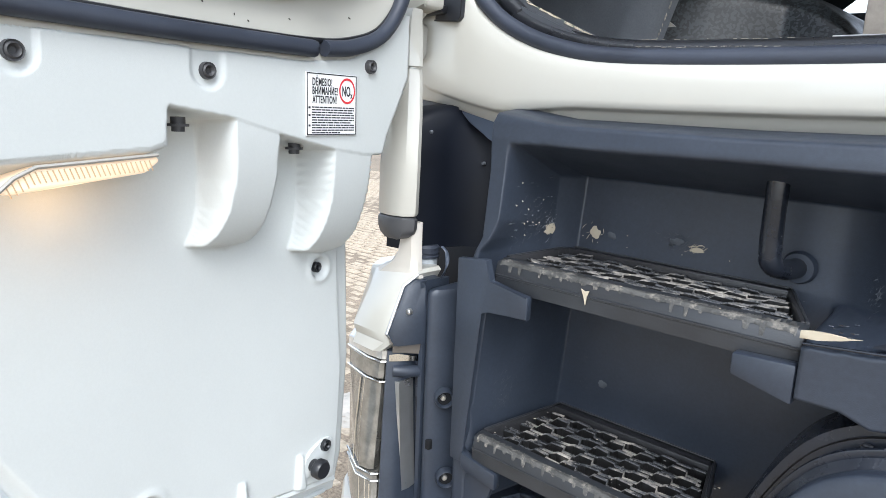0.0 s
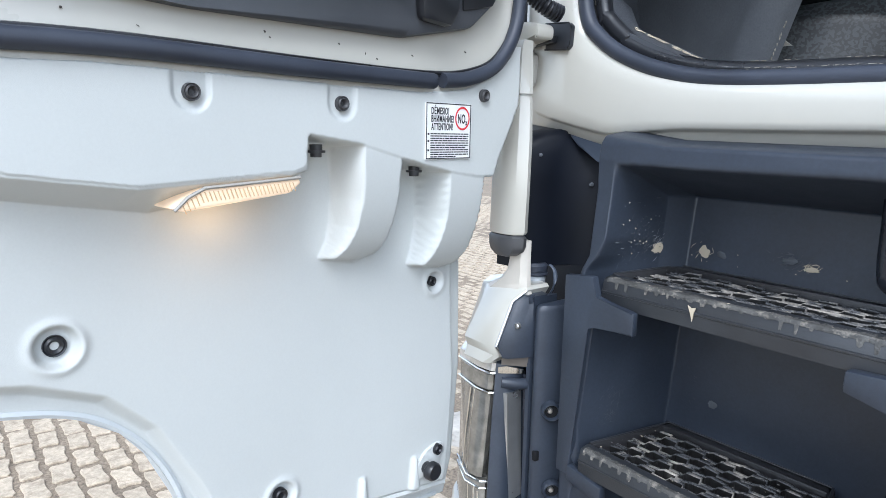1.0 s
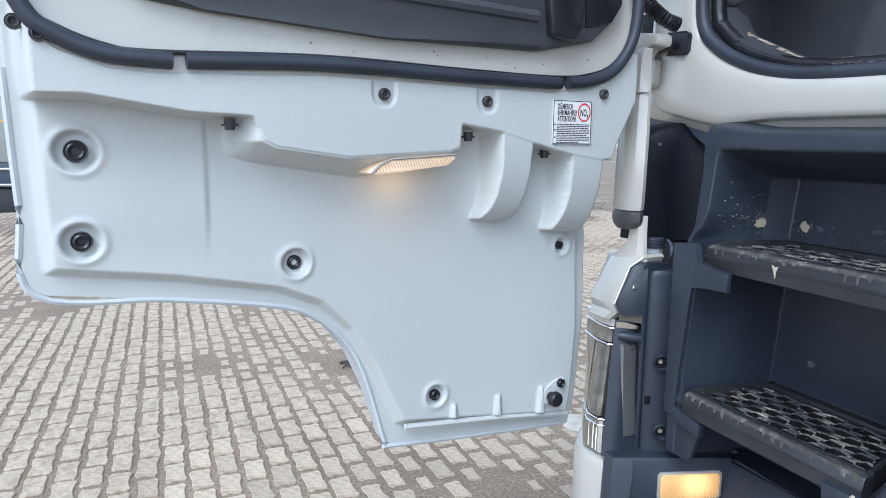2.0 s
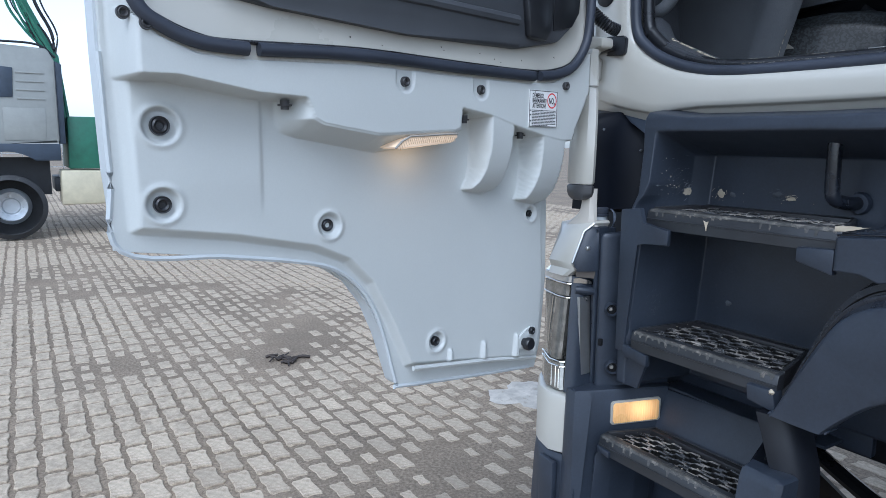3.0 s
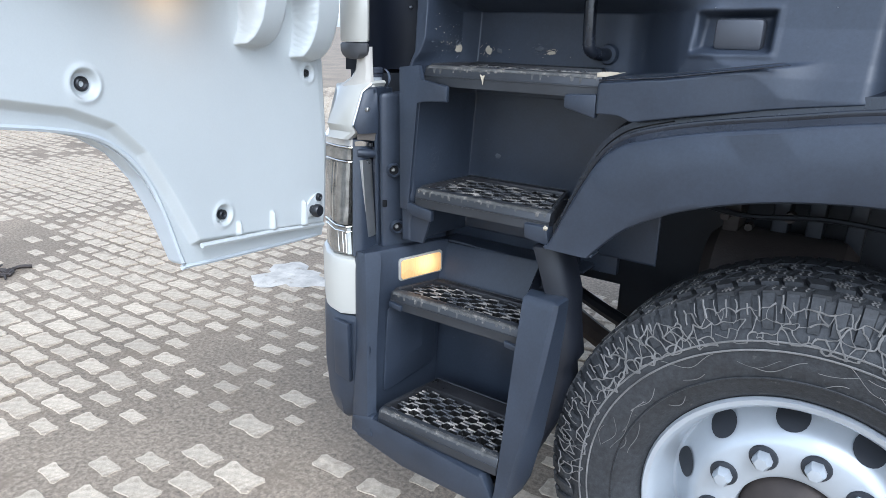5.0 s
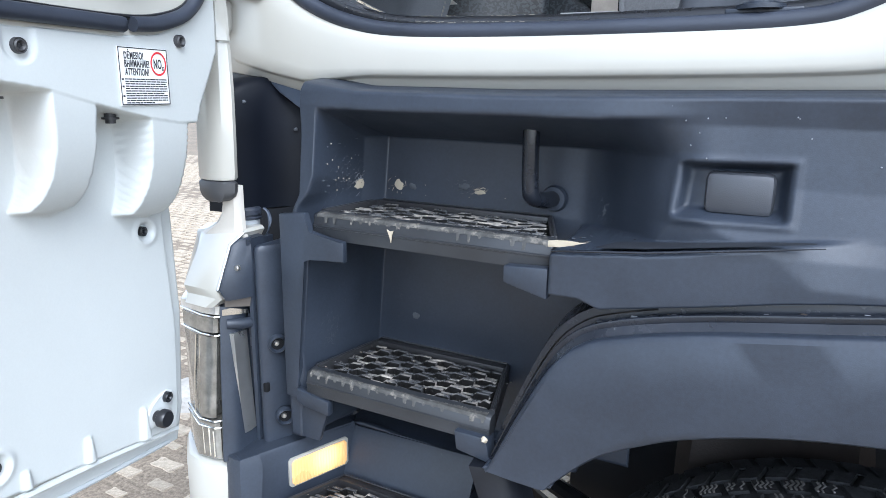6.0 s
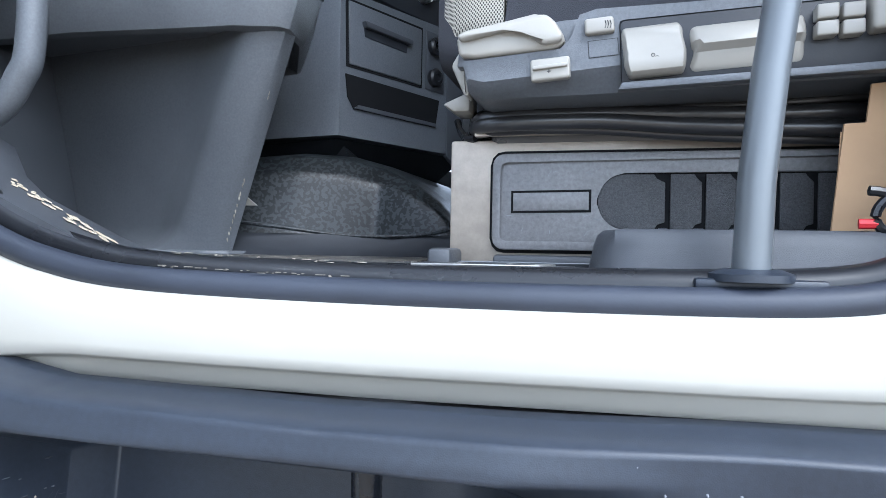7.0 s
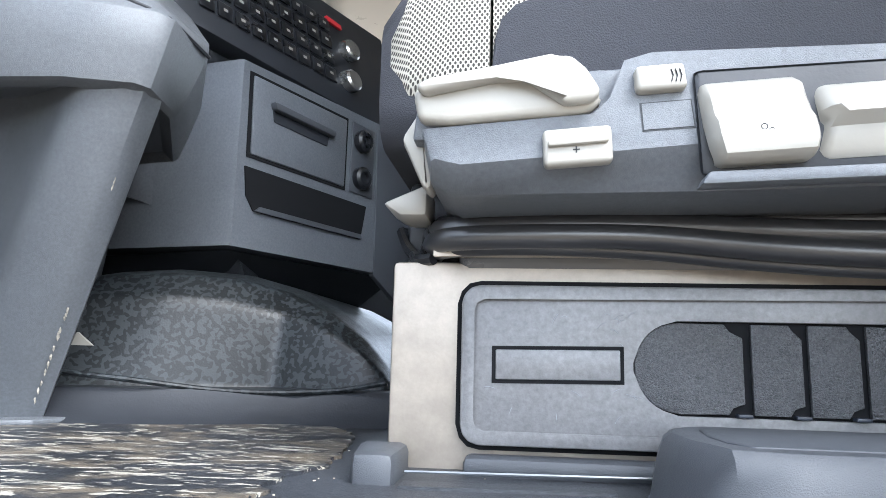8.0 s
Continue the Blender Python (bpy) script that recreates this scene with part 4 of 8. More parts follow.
part("cover_trim", loft([[(x + 0.002, y + 0.003, z), (x + 0.010, y + 0.007, z), (-0.748, y + 0.026, z), (-0.738, 0.984, z), (-0.738, 1.02, z), (x - 0.004, 1.03, z)] for z, x, y in ((1.284, -0.766, 0.932), (1.307, -0.771, 0.923), (1.345, -0.769, 0.940), (1.389, -0.767, 0.958), (1.400, -0.760, 0.972))]), BLACK, lampu, "black flank of the lamp cover")
part("cover_under", loft([[(-0.766, 0.935, 1.284), (-0.740, 0.985, 1.300), (-0.742, 1.02, 1.300), (-0.79, 1.02, 1.284)], [(-0.772, 0.94, 1.268), (-0.746, 0.985, 1.262), (-0.748, 1.02, 1.262), (-0.79, 1.02, 1.268)]]), TAN_PLASTIC, lampu, "brown-grey underside of the lamp cover")
part("cover_screw", lathe([(0, -0.004), (0.004, -0.0035), (0.0055, -0.002), (0.006, 0.004)], (-0.7495, 0.956, 1.346), steps=12), STEEL, lampu)
part("cover_stem", loft([[(cx_ - w, 0.985, z1), (cx_ - w * 0.6, 0.976, z1 + 0.002), (cx_ + w * 0.7, 0.975, z1 + 0.002), (cx_ + w, 0.985, z1), (cx_ + w, 0.995, z1), (cx_ - w, 1.0, z1)] for z1, cx_, w in ((1.395, -0.815, 0.062), (1.408, -0.805, 0.048), (1.422, -0.793, 0.034), (1.440, -0.786, 0.026), (1.46, -0.784, 0.023), (1.50, -0.783, 0.022))]), STEM_WHITE, lampu, "white neck of the lamp cover")

washer = empty("washer_reservoir", (-0.68, 1.05, 1.38), "white washer bottle neck with dark screw cap", "bottle")
part("neck", lathe([(0, 0.0), (0.012, 0.0), (0.018, 0.012), (0.024, 0.040), (0.025, 0.062), (0, 0.062)], (-0.812, 1.055, 1.360), "z", 24), BOTTLE, washer)
part("cap", lathe([(0, 0.0), (0.0275, 0.0), (0.0285, 0.004), (0.026, 0.006), (0.026, 0.009), (0.028, 0.010), (0.028, 0.020), (0.024, 0.025), (0, 0.026)], (-0.812, 1.055, 1.421), "z", 24), RUBBER, washer)
part("strap", tube(smooth_path([(-0.790, 1.07, 1.37), (-0.775, 1.075, 1.40), (-0.778, 1.08, 1.43), (-0.80, 1.08, 1.445)], 5), 0.004, 6, flat=0.5), FLAP, washer)

post = empty("bumper_post", (-0.68, 1.0, 0.95), "black plastic bumper end post with bolt holes", "post")
SECTION = [(-0.735, 0.990), (-0.7325, 0.9845), (-0.7285, 0.9815), (-0.7225, 0.9815), (-0.7185, 0.9845), (-0.712, 0.994), (-0.704, 1.012), (-0.692, 1.034), (-0.672, 1.060), (-0.66, 1.10), (-0.64, 1.17), (-0.74, 1.17)]
part("body", loft([[(mixed(-0.715, x, e), mixed(1.03, y, e), z1) for x, y in SECTION] for z1, e in ((0.965, 1.0), (1.10, 1.0), (1.25, 1.0), (1.374, 1.0), (1.382, 0.97), (1.386, 0.86))]), BLACK, post)
part("flank", loft([[(-0.752, 0.990, z1), (-0.748, 0.982, z1), (-0.740, 0.983, z1), (-0.7385, 0.992, z1), (-0.742, 1.05, z1), (-0.752, 1.05, z1)] for z1 in (0.965, 1.2, 1.392, 1.396)]), BLACK, post)
for c in ((-0.698, 1.002, 1.186), (-0.692, 1.008, 1.028)):
    n_c = Vector((0.80, -0.60, 0)).normalized()
    m_c = Matrix.Translation(Vector(c) + n_c * 0.006) @ n_c.to_track_quat("Z", "Y").to_matrix().to_4x4()
    bm = lathe([(0.0125, -0.012), (0.0135, -0.001), (0.0155, 0.0015), (0.0175, -0.001), (0.019, -0.014)], (0, 0, 0), "z", 24)
    bm.transform(m_c)
    part("bolt_cup", bm, BLACK, post)
    bm = lathe([(0, -0.007), (0.0125, -0.007)], (0, 0, 0), "z", 20)
    bm.transform(m_c)
    part("cup_floor", bm, GAP, post)
    bm = lathe([(0, -0.002), (0.004, -0.002), (0.0055, -0.004), (0.006, -0.007)], (0, 0, 0), "z", 12)
    bm.transform(m_c @ Matrix.Translation((-0.003, 0.002, 0)))
    part("bolt", bm, STEEL, post, "bright bolt head")
part("slot", box((-0.722, 0.9795, 1.086), (-0.712, 0.990, 1.105), 0.002), GAP, post)
part("web", prism([(-0.67, 1.0), (-0.61, 1.12), (-0.56, 1.12), (-0.60, 1.0)], 1.0, 1.01, xz, 0.003), BLACK, post)

bumper = empty("bumper_corner", (-0.82, 0.95, 0.44), "bumper corner, white above and black plastic below", "bumper")
def bumper_ring(z, o=0.0, i=0.0):
    return [(-0.750 - i, 0.902 - o, z), (-0.80, 0.886 - o, z), (-0.868 + i, 0.902 - o, z), (-0.935 + i, 0.962 - o * 0.5, z), (-1.01 + i, 1.08, z), (-1.07 + i, 1.3, z), (-1.09 + i, 2.2, z), (-1.09 + i, 3.4, z), (-1.0, 3.4, z), (-0.95, 1.3, z), (-0.76, 1.05, z)]


part("painted_end", loft([bumper_ring(z1, o, i) for z1, o, i in ((0.785, 0, 0.012), (0.795, 0.0, 0.0), (0.86, 0.0, 0.0), (0.935, 0.0, 0.0), (0.946, -0.004, 0.004), (0.95, -0.012, 0.012))]), WHITE, bumper, "white painted bumper end")
part("lower_end", loft([bumper_ring(z1, o, i) for z1, o, i in ((0.44, -0.02, 0.04), (0.46, 0.0, 0.025), (0.52, 0.012, 0.012), (0.62, 0.014, 0.002), (0.74, 0.006, 0.0), (0.77, 0.0, 0.0), (0.779, -0.006, 0.008))]), BLACK, bumper, "black plastic lower bumper")
part("hook_cover", prism([(-0.815, 0.60), (-0.758, 0.585), (-0.760, 0.765), (-0.815, 0.77)], 0.868, 0.885, xz, 0.004), BLACK, bumper)

# ---- fender and wheel ----
WX, WZ = 0.362, 0.538
fender = empty("front_fender", (WX, 1.0, 1.05), "black plastic front wheel fender with dusty ledge", "fender")
OUTER = [(-0.221, 1.080), (-0.208, 1.100), (-0.165, 1.194), (-0.118, 1.281), (-0.076, 1.323), (-0.018, 1.346), (0.084, 1.370), (0.235, 1.3945), (0.37, 1.4145), (0.55, 1.427), (0.75, 1.415), (0.95, 1.36)]
INNER = [(-0.112, 1.080), (-0.101, 1.094), (-0.066, 1.130), (-0.03, 1.161), (0.02, 1.190), (0.085, 1.219), (0.19, 1.249), (0.30, 1.267), (0.42, 1.2735), (0.56, 1.262), (0.72, 1.22), (0.90, 1.12)]
outer_path = smooth_path([(x, 0, z) for x, z in OUTER], 6)
inner_path = smooth_path([(x, 0, z) for x, z in INNER], 6)
skin, chan, back_ = [], [], []
for i, (o, q) in enumerate(zip(outer_path, inner_path)):
    d = (outer_path[min(i + 1, len(outer_path) - 1)] - outer_path[max(i - 1, 0)]).normalized()
    up_ = Vector((-d.z, 0, d.x))
    row = [(o.x + up_.x * e, y, o.z + up_.z * e) for e, y in ((-0.001, 0.974), (0.0, 0.957), (-0.0005, 0.953), (-0.0025, 0.950), (-0.006, 0.9485))]
    for f, y in ((0.06, 0.9465), (0.5, 0.942), (0.90, 0.940), (0.965, 0.9415), (0.993, 0.946), (1.0, 0.955), (0.985, 0.99)):
        row.append((mixed(o.x, q.x, f), y, mixed(o.z, q.z, f)))
    skin.append(row)
    k = np.interp(i, [0, 12, 24, 30], [0.35, 0.55, 0.9, 1.0])
    chan.append([(o.x + up_.x * e * k, y, o.z + up_.z * e * k) for e, y in ((-0.001, 0.970), (0.003, 0.973), (0.010, 0.978), (0.016, 0.977), (0.0195, 0.978), (0.0205, 0.982), (0.014, 0.987), (0.014, 1.0), (0.040, 1.004), (0.050, 1.05))])
    w = np.interp(i, [0, 14, 26, 40], [0.003, 0.016, 0.026, 0.026])
    back_.append([(o.x + up_.x * w, 0.998, o.z + up_.z * w), (o.x + up_.x * 0.006, 1.02, o.z + up_.z * 0.006), (o.x - up_.x * 0.006, 1.10, o.z - up_.z * 0.006), (o.x - up_.x * 0.02, 1.22, o.z - up_.z * 0.02), (o.x - up_.x * 0.06, 1.23, o.z - up_.z * 0.06)])
bm = loft(skin, closed=False, caps=False)
part("skin", bm, BLACK, fender)
part("channel", loft(chan, closed=False, caps=False), BLACK_GLOSS, fender, "dirty ridged channel along the fender top")
part("front_return", loft(back_[:34], closed=False, caps=False), MUDDY, fender, "dusty brown inner flank of the fender")
part("tail_edge", prism([(-0.226, 1.0795), (-0.108, 1.0785), (-0.104, 1.086), (-0.219, 1.087)], 0.952, 0.99, xz, 0.002), BLACK, fender)
angs = [radians(a) for a in np.linspace(137.5, 42, 60)]
part("inner_liner", loft([[(WX + math.cos(a) * 0.755, y, WZ + math.sin(a) * 0.755) for y in (1.15, 1.75)] for a in angs[2:]], closed=False, caps=False), LINER, fender, "black inner wheel arch")
part("liner_front", box((-0.34, 1.24, 0.98), (-0.31, 1.64, 1.36), 0.01), LINER, fender)
part("liner_wall", prism([(-0.60, 1.36), (-0.60, 0.77), (-0.262, 0.77), (-0.262, 0.45), (1.3, 0.45), (1.3, 1.36)], 1.62, 1.66, xz), DEEP, fender)

rng = random.Random(5)
for k in range(60):
    i = int(rng.uniform(26, 56))
    o = outer_path[i]
    bm = bmesh.new()
    bmesh.ops.create_icosphere(bm, subdivisions=1, radius=0.0015 + 0.003 * rng.random() ** 2)
    bmesh.ops.scale(bm, vec=(1.6, 1, 0.6), verts=bm.verts)
    bmesh.ops.translate(bm, vec=(o.x + rng.uniform(-0.01, 0.01), rng.uniform(0.988, 0.999), o.z + 0.0155), verts=bm.verts)
    part("crumb", bm, (DEEP, RUST, SCUFF)[k % 3], fender)

wheel = empty("front_wheel", (WX, 1.13, 0), "silver painted front wheel with mud-caked black tyre", "wheel")
R = 0.548
prof = [(0.292, 0.055), (0.305, 0.03), (0.318, 0.016), (0.335, -0.005), (0.37, -0.024), (0.41, -0.030), (0.44, -0.028), (0.455, -0.030), (0.47, -0.022), (0.50, -0.008), (0.522, 0.004), (0.535, 0.012), (0.542, 0.03), (R - 0.004, 0.08), (R - 0.002, 0.15), (R - 0.004, 0.22),
        (0.542, 0.27), (0.535, 0.288), (0.50, 0.31), (0.42, 0.33), (0.335, 0.31), (0.292, 0.25)]
tyre_ob = part("tyre", lathe(prof, (WX, 1.0, WZ), steps=96), TYRE, wheel, "black all-season tyre caked with dried mud")
# tread blocks round the crown, and shoulder lugs
blocks = bmesh.new()
for row, (yo, wid) in enumerate(((0.028, 0.034), (0.072, 0.038), (0.118, 0.034), (0.162, 0.034), (0.206, 0.038), (0.252, 0.034))):
    nb = 78
    for k in range(nb):
        w = 2 * math.pi * (k + 0.5 * (row % 2)) / nb
        if math.sin(w) < -0.35:
            continue
        half = math.pi / nb * 0.80
        skew = 0.35 * half * (1 if row % 2 else -1)
        y0, y1 = 1.0 + yo - wid / 2, 1.0 + yo + wid / 2
        r0, r1 = R - 0.012, R + 0.004 - (0.006 if row in (0, 5) else 0)
        vs = []
        for rr, sh in ((r0, 1.0), (r1, 0.9)):
            for yy, sk in ((y0, -skew), (y1, skew)):
                for s_ in (-1, 1):
                    aa = w + s_ * half * sh + sk
                    vs.append(blocks.verts.new((WX + math.cos(aa) * rr, yy, WZ + math.sin(aa) * rr)))
        for f in ((4, 5, 7, 6), (0, 4, 6, 2), (1, 3, 7, 5), (0, 1, 5, 4), (2, 6, 7, 3)):
            blocks.faces.new([vs[i] for i in f])
part("tread_block", blocks, TYRE, wheel, smooth=False)["kind"] = "stuff"
lugs = bmesh.new()
for k in range(78):
    w = 2 * math.pi * (k + 0.25) / 78
    if math.sin(w) < -0.35:
        continue
    half = math.pi / 78 * 0.62
    ring = []
    for rr, oo in ((0.478, -0.018), (0.50, -0.013), (0.525, 0.001), (0.541, 0.014)):
        ring.append([(WX + math.cos(w + s_ * half) * rr, 1.0 + oo - d, WZ + math.sin(w + s_ * half) * rr) for s_, d in ((-1, -0.002), (-0.8, 0.005), (0.8, 0.005), (1, -0.002))])
    loft(ring, closed=False, caps=False, bm=lugs)
part("shoulder_lug", lugs, TYRE, wheel, smooth=False)["kind"] = "stuff"
for r_, y_ in ((0.436, -0.031), (0.375, -0.027), (0.455, -0.0305)):
    path = [(WX + math.cos(w) * r_, 1.0 + y_, WZ + math.sin(w) * r_) for w in np.linspace(-0.4, math.pi + 0.4, 90)]
    part("sidewall_line", tube(path, 0.0022, 6, up=(0, 1, 0)), MUD if r_ > 0.43 else TYRE, wheel)
# dusty sipes: short crooked slits, three or four to a block
sipes = bmesh.new()
sr = random.Random(14)
for row, (yo, wid) in enumerate(((0.028, 0.034), (0.072, 0.038), (0.118, 0.034), (0.162, 0.034))):
    for k in range(78):
        w = 2 * math.pi * (k + 0.5 * (row % 2)) / 78
        if math.sin(w) < 0.1 or sr.random() < 0.25:
            continue
        half = math.pi / 78 * 0.80
        rr = R + 0.0046 - (0.006 if row == 0 else 0)
        for q in range(4):
            if sr.random() < 0.3:
                continue
            a0 = w + half * (-0.62 + 0.42 * q)
            ln = wid * sr.uniform(0.3, 0.46)
            pts = [(a0 + half * 0.22 * s_, 1.0 + yo + ln * e) for e, s_ in ((-1, 0.0), (-0.4, 0.8), (0.3, -0.6), (1, 0.3))]
            tube([(WX + math.cos(a) * rr, y, WZ + math.sin(a) * rr) for a, y in pts], sr.uniform(0.0013, 0.0027), 4, bm=sipes, up=(math.cos(w), 0, math.sin(w)), flat=0.5)
for k in range(156):
    w = 2 * math.pi * (k + 0.3) / 156
    if math.sin(w) < 0.05 or sr.random() < 0.2:
        continue
    r0, r1 = sr.uniform(0.500, 0.512), sr.uniform(0.524, 0.541)
    pts = [(w + sr.uniform(-0.004, 0.004), mixed(r0, r1, f)) for f in (0, 0.35, 0.7, 1.0)]
    tube([(WX + math.cos(a) * r_, 1.0 + float(np.interp(r_, [0.478, 0.50, 0.525, 0.541], [-0.024, -0.019, -0.005, 0.008])), WZ + math.sin(a) * r_) for a, r_ in pts], sr.uniform(0.0010, 0.0026), 4, bm=sipes, up=(0, 1, 0))
part("tread_sipe", sipes, MUD, wheel, "dust-filled sipes")["kind"] = "stuff"
# dried mud left on the sidewall: a web of crooked ridges, thicker where they meet
rng = random.Random(11)
mud = bmesh.new()
def sidewall(w, rc):
    o = np.interp(rc, [0.36, 0.41, 0.44, 0.455, 0.47, 0.50, 0.522, 0.541], [-0.022, -0.031, -0.031, -0.032, -0.027, -0.0185, -0.008, 0.008])
    return (WX + math.cos(w) * rc, 1.0 + o - 0.0010, WZ + math.sin(w) * rc)


net = {}
RR = (0.454, 0.474, 0.496, 0.518)
for j, r_ in enumerate(RR):
    for i in range(76):
        net[j, i] = (0.12 + (i + 0.5 * (j % 2)) * 0.042 + rng.uniform(-0.015, 0.015), r_ + rng.uniform(-0.009, 0.009))
for (j, i), (w, r_) in net.items():
    patchy = 0.5 + 0.5 * noise.noise(Vector((w * 3.1, 2.0, 0.4)))
    ends = []
    if (j, i + 1) in net and rng.random() < (0.42 if j else 0.55) + 0.25 * patchy:
        ends.append(net[j, i + 1])
    for di in (0, 1 if j % 2 else -1):
        if (j + 1, i + di) in net and rng.random() < 0.30 + 0.35 * patchy:
            ends.append(net[j + 1, i + di])
    for w2, r2 in ends:
        bow = rng.uniform(-0.012, 0.012), rng.uniform(-0.006, 0.006)
        line = []
        for f in (0, 0.2, 0.4, 0.6, 0.8, 1.0):
            b_ = 4 * f * (1 - f)
            line.append(sidewall(mixed(w, w2, f) + bow[0] * b_ + rng.uniform(-0.0015, 0.0015), mixed(r_, r2, f) + bow[1] * b_ + rng.uniform(-0.0008, 0.0008)))
        k_ = rng.uniform(0.0008, 0.0021) * (0.6 + 0.8 * patchy)
        tube(line, k_, 5, bm=mud, up=(0, 1, 0), flat=0.35, taper=lambda f: 1.25 - 1.9 * f * (1 - f))
for k in range(22):
    w0, r0, n_ = rng.uniform(0.6, math.pi - 0.1), rng.uniform(0.36, 0.43), rng.randint(7, 16)
    ph, am, dr = rng.uniform(0, 6), rng.uniform(0.004, 0.02), rng.uniform(-0.002, 0.002)
    line = [sidewall(w0 + q * 0.018, r0 + dr * q + am * math.sin(q * 0.35 + ph)) for q in range(n_)]
    tube(line, rng.uniform(0.0004, 0.0010), 4, bm=mud, up=(0, 1, 0), flat=0.4)
part("dried_mud", mud, MUD, wheel, "dried pale mud in the tyre's sipes")["kind"] = "stuff"

rim_prof = [(0.312, 0.030), (0.316, 0.014), (0.311, 0.006), (0.300, 0.008), (0.293, 0.016), (0.286, 0.03), (0.280, 0.05), (0.272, 0.085), (0.268, 0.11), (0.262, 0.115), (0.25, 0.108), (0.225, 0.07), (0.205, 0.048), (0.19, 0.042), (0.125, 0.040), (0.115, 0.046), (0.11, 0.07)]
rim = part("rim", lathe(rim_prof, (WX, 1.0, WZ), steps=72), RIM, wheel, "silver painted steel rim with round hand holes")
for k in range(10):
    w = 2 * math.pi * (k + 0.25) / 10
    c = (WX + math.cos(w) * 0.163, 1.0, WZ + math.sin(w) * 0.163)
    part("nut_recess", lathe([(0, 0.036), (0.028, 0.036), (0.030, 0.041)], c, steps=18), DEEP, wheel)
    part("wheel_nut", lathe([(0, 0.008), (0.014, 0.009), (0.020, 0.018), (0.0205, 0.040), (0, 0.040)], c, steps=6), RIM, wheel)
    w += math.pi / 10
    hole = bmesh.new()
    cc, ss = math.cos(w), math.sin(w)
    ring = []
    for q in range(20):
        p = 2 * math.pi * q / 20
        r_ = 0.240 + 0.0225 * math.sin(p)
        tt = 0.034 * math.cos(p)
        y_ = np.interp(r_, [0.205, 0.225, 0.25, 0.262], [0.048, 0.07, 0.108, 0.115]) - 0.003
        ring.append(hole.verts.new((WX + cc * r_ - ss * tt, 1.0 + y_, WZ + ss * r_ + cc * tt)))
    hole.faces.new(ring)
    part("hand_hole", hole, DEEP, wheel, "dark round hand hole")
part("hub_cover", lathe([(0, 0.028), (0.07, 0.03), (0.10, 0.05), (0.112, 0.08)], (WX, 1.0, WZ), steps=32), RUST, wheel)

axle = empty("front_axle", (0.2, 1.5, 0.3), "dark axle beam, bracket and hoses behind the wheel", "axle")
part("beam", tube([(WX, 1.25, 0.5), (WX, 1.7, 0.47), (WX, 2.6, 0.47), (WX, 3.0, 0.5)], 0.07, 10), RUST, axle)
part("spring", tube(smooth_path([(-0.5, 1.55, 0.72), (-0.2, 1.5, 0.60), (0.1, 1.5, 0.56), (0.4, 1.5, 0.58)], 8), 0.035, 8), RUST, axle)
part("spring_leaf", tube(smooth_path([(-0.5, 1.55, 0.80), (-0.2, 1.5, 0.70), (0.1, 1.5, 0.63), (0.4, 1.5, 0.62)], 8), 0.022, 8), BLACK_SMOOTH, axle)
part("air_tank", lathe([(0, 0), (0.10, 0.0), (0.13, 0.03), (0.13, 0.32), (0.10, 0.35), (0, 0.35)], (0.02, 1.5, 0.93), "x", 24), RUST, axle)
part("bracket", box((0.05, 1.46, 1.04), (0.09, 1.56, 1.15), 0.006), RUST, axle)
part("hose", tube(smooth_path([(-0.1, 1.42, 1.14), (0.1, 1.40, 1.115), (0.3, 1.42, 1.13), (0.55, 1.4, 1.12)], 8), 0.007, 8), BLACK_SMOOTH, axle)
for x, z, r_ in ((0.06, 1.10, 0.012), (0.12, 1.08, 0.010), (0.21, 1.12, 0.014)):
    part("fitting", lathe([(0, -0.012), (r_, -0.010), (r_, 0.02)], (x, 1.43, z), steps=8), RUST, axle)
part("frame_rail", box((-0.2, 1.68, 0.80), (2.4, 1.76, 1.06), 0.01), DEEP, axle)
for x in (0.16, 0.24, 0.33):
    part("support", box((x, 1.5, 0.98), (x + 0.04, 1.58, 1.3), 0.008), DEEP, axle)
part("underfloor", box((-1.08, 1.45, 1.30), (1.05, 3.3, 1.42), 0.01), DEEP, axle)

# ---- open driver's door ----
door = empty("truck_door", (-0.70, 0.4, 1.0), "open truck door with white plastic inner lining, dusty", "door")
DO, DA = (-0.745, 0.85), radians(8)


def on_door(u, z, n):
    """u: metres out from the hinge side, z: height, n: metres proud of the lining towards the cab's rear."""
    return (DO[0] + u * math.sin(DA) + n * math.cos(DA), DO[1] - u * math.cos(DA) + n * math.sin(DA), z)


OUTLINE = [(1.025, 2.05), (1.022, 1.75), (1.017, 1.565), (1.008, 1.437), (0.835, 1.411), (0.69, 1.385), (0.613, 1.363), (0.561, 1.327), (0.519, 1.272), (0.49, 1.199), (0.455, 1.085), (0.445, 1.075), (0.0, 1.022),
           (-0.02, 1.09), (-0.035, 1.27), (-0.03, 1.46), (-0.015, 1.57), (-0.043, 1.637), (-0.096, 1.72), (-0.105, 1.84), (-0.105, 2.05)]
LINING = [(1.0, 2.05), (0.995, 1.75), (0.985, 1.47), (0.818, 1.445), (0.66, 1.411), (0.585, 1.378), (0.531, 1.324), (0.481, 1.233), (0.431, 1.125), (0.02, 1.063), (0.012, 1.11), (0.0, 1.27), (0.003, 1.46), (0.0, 1.57), (-0.03, 1.65), (-0.08, 1.74), (-0.08, 2.05)]
us = np.linspace(0, 1, 430)
vs_ = np.linspace(0, 1, 340)
S, T = np.meshgrid(us, vs_)
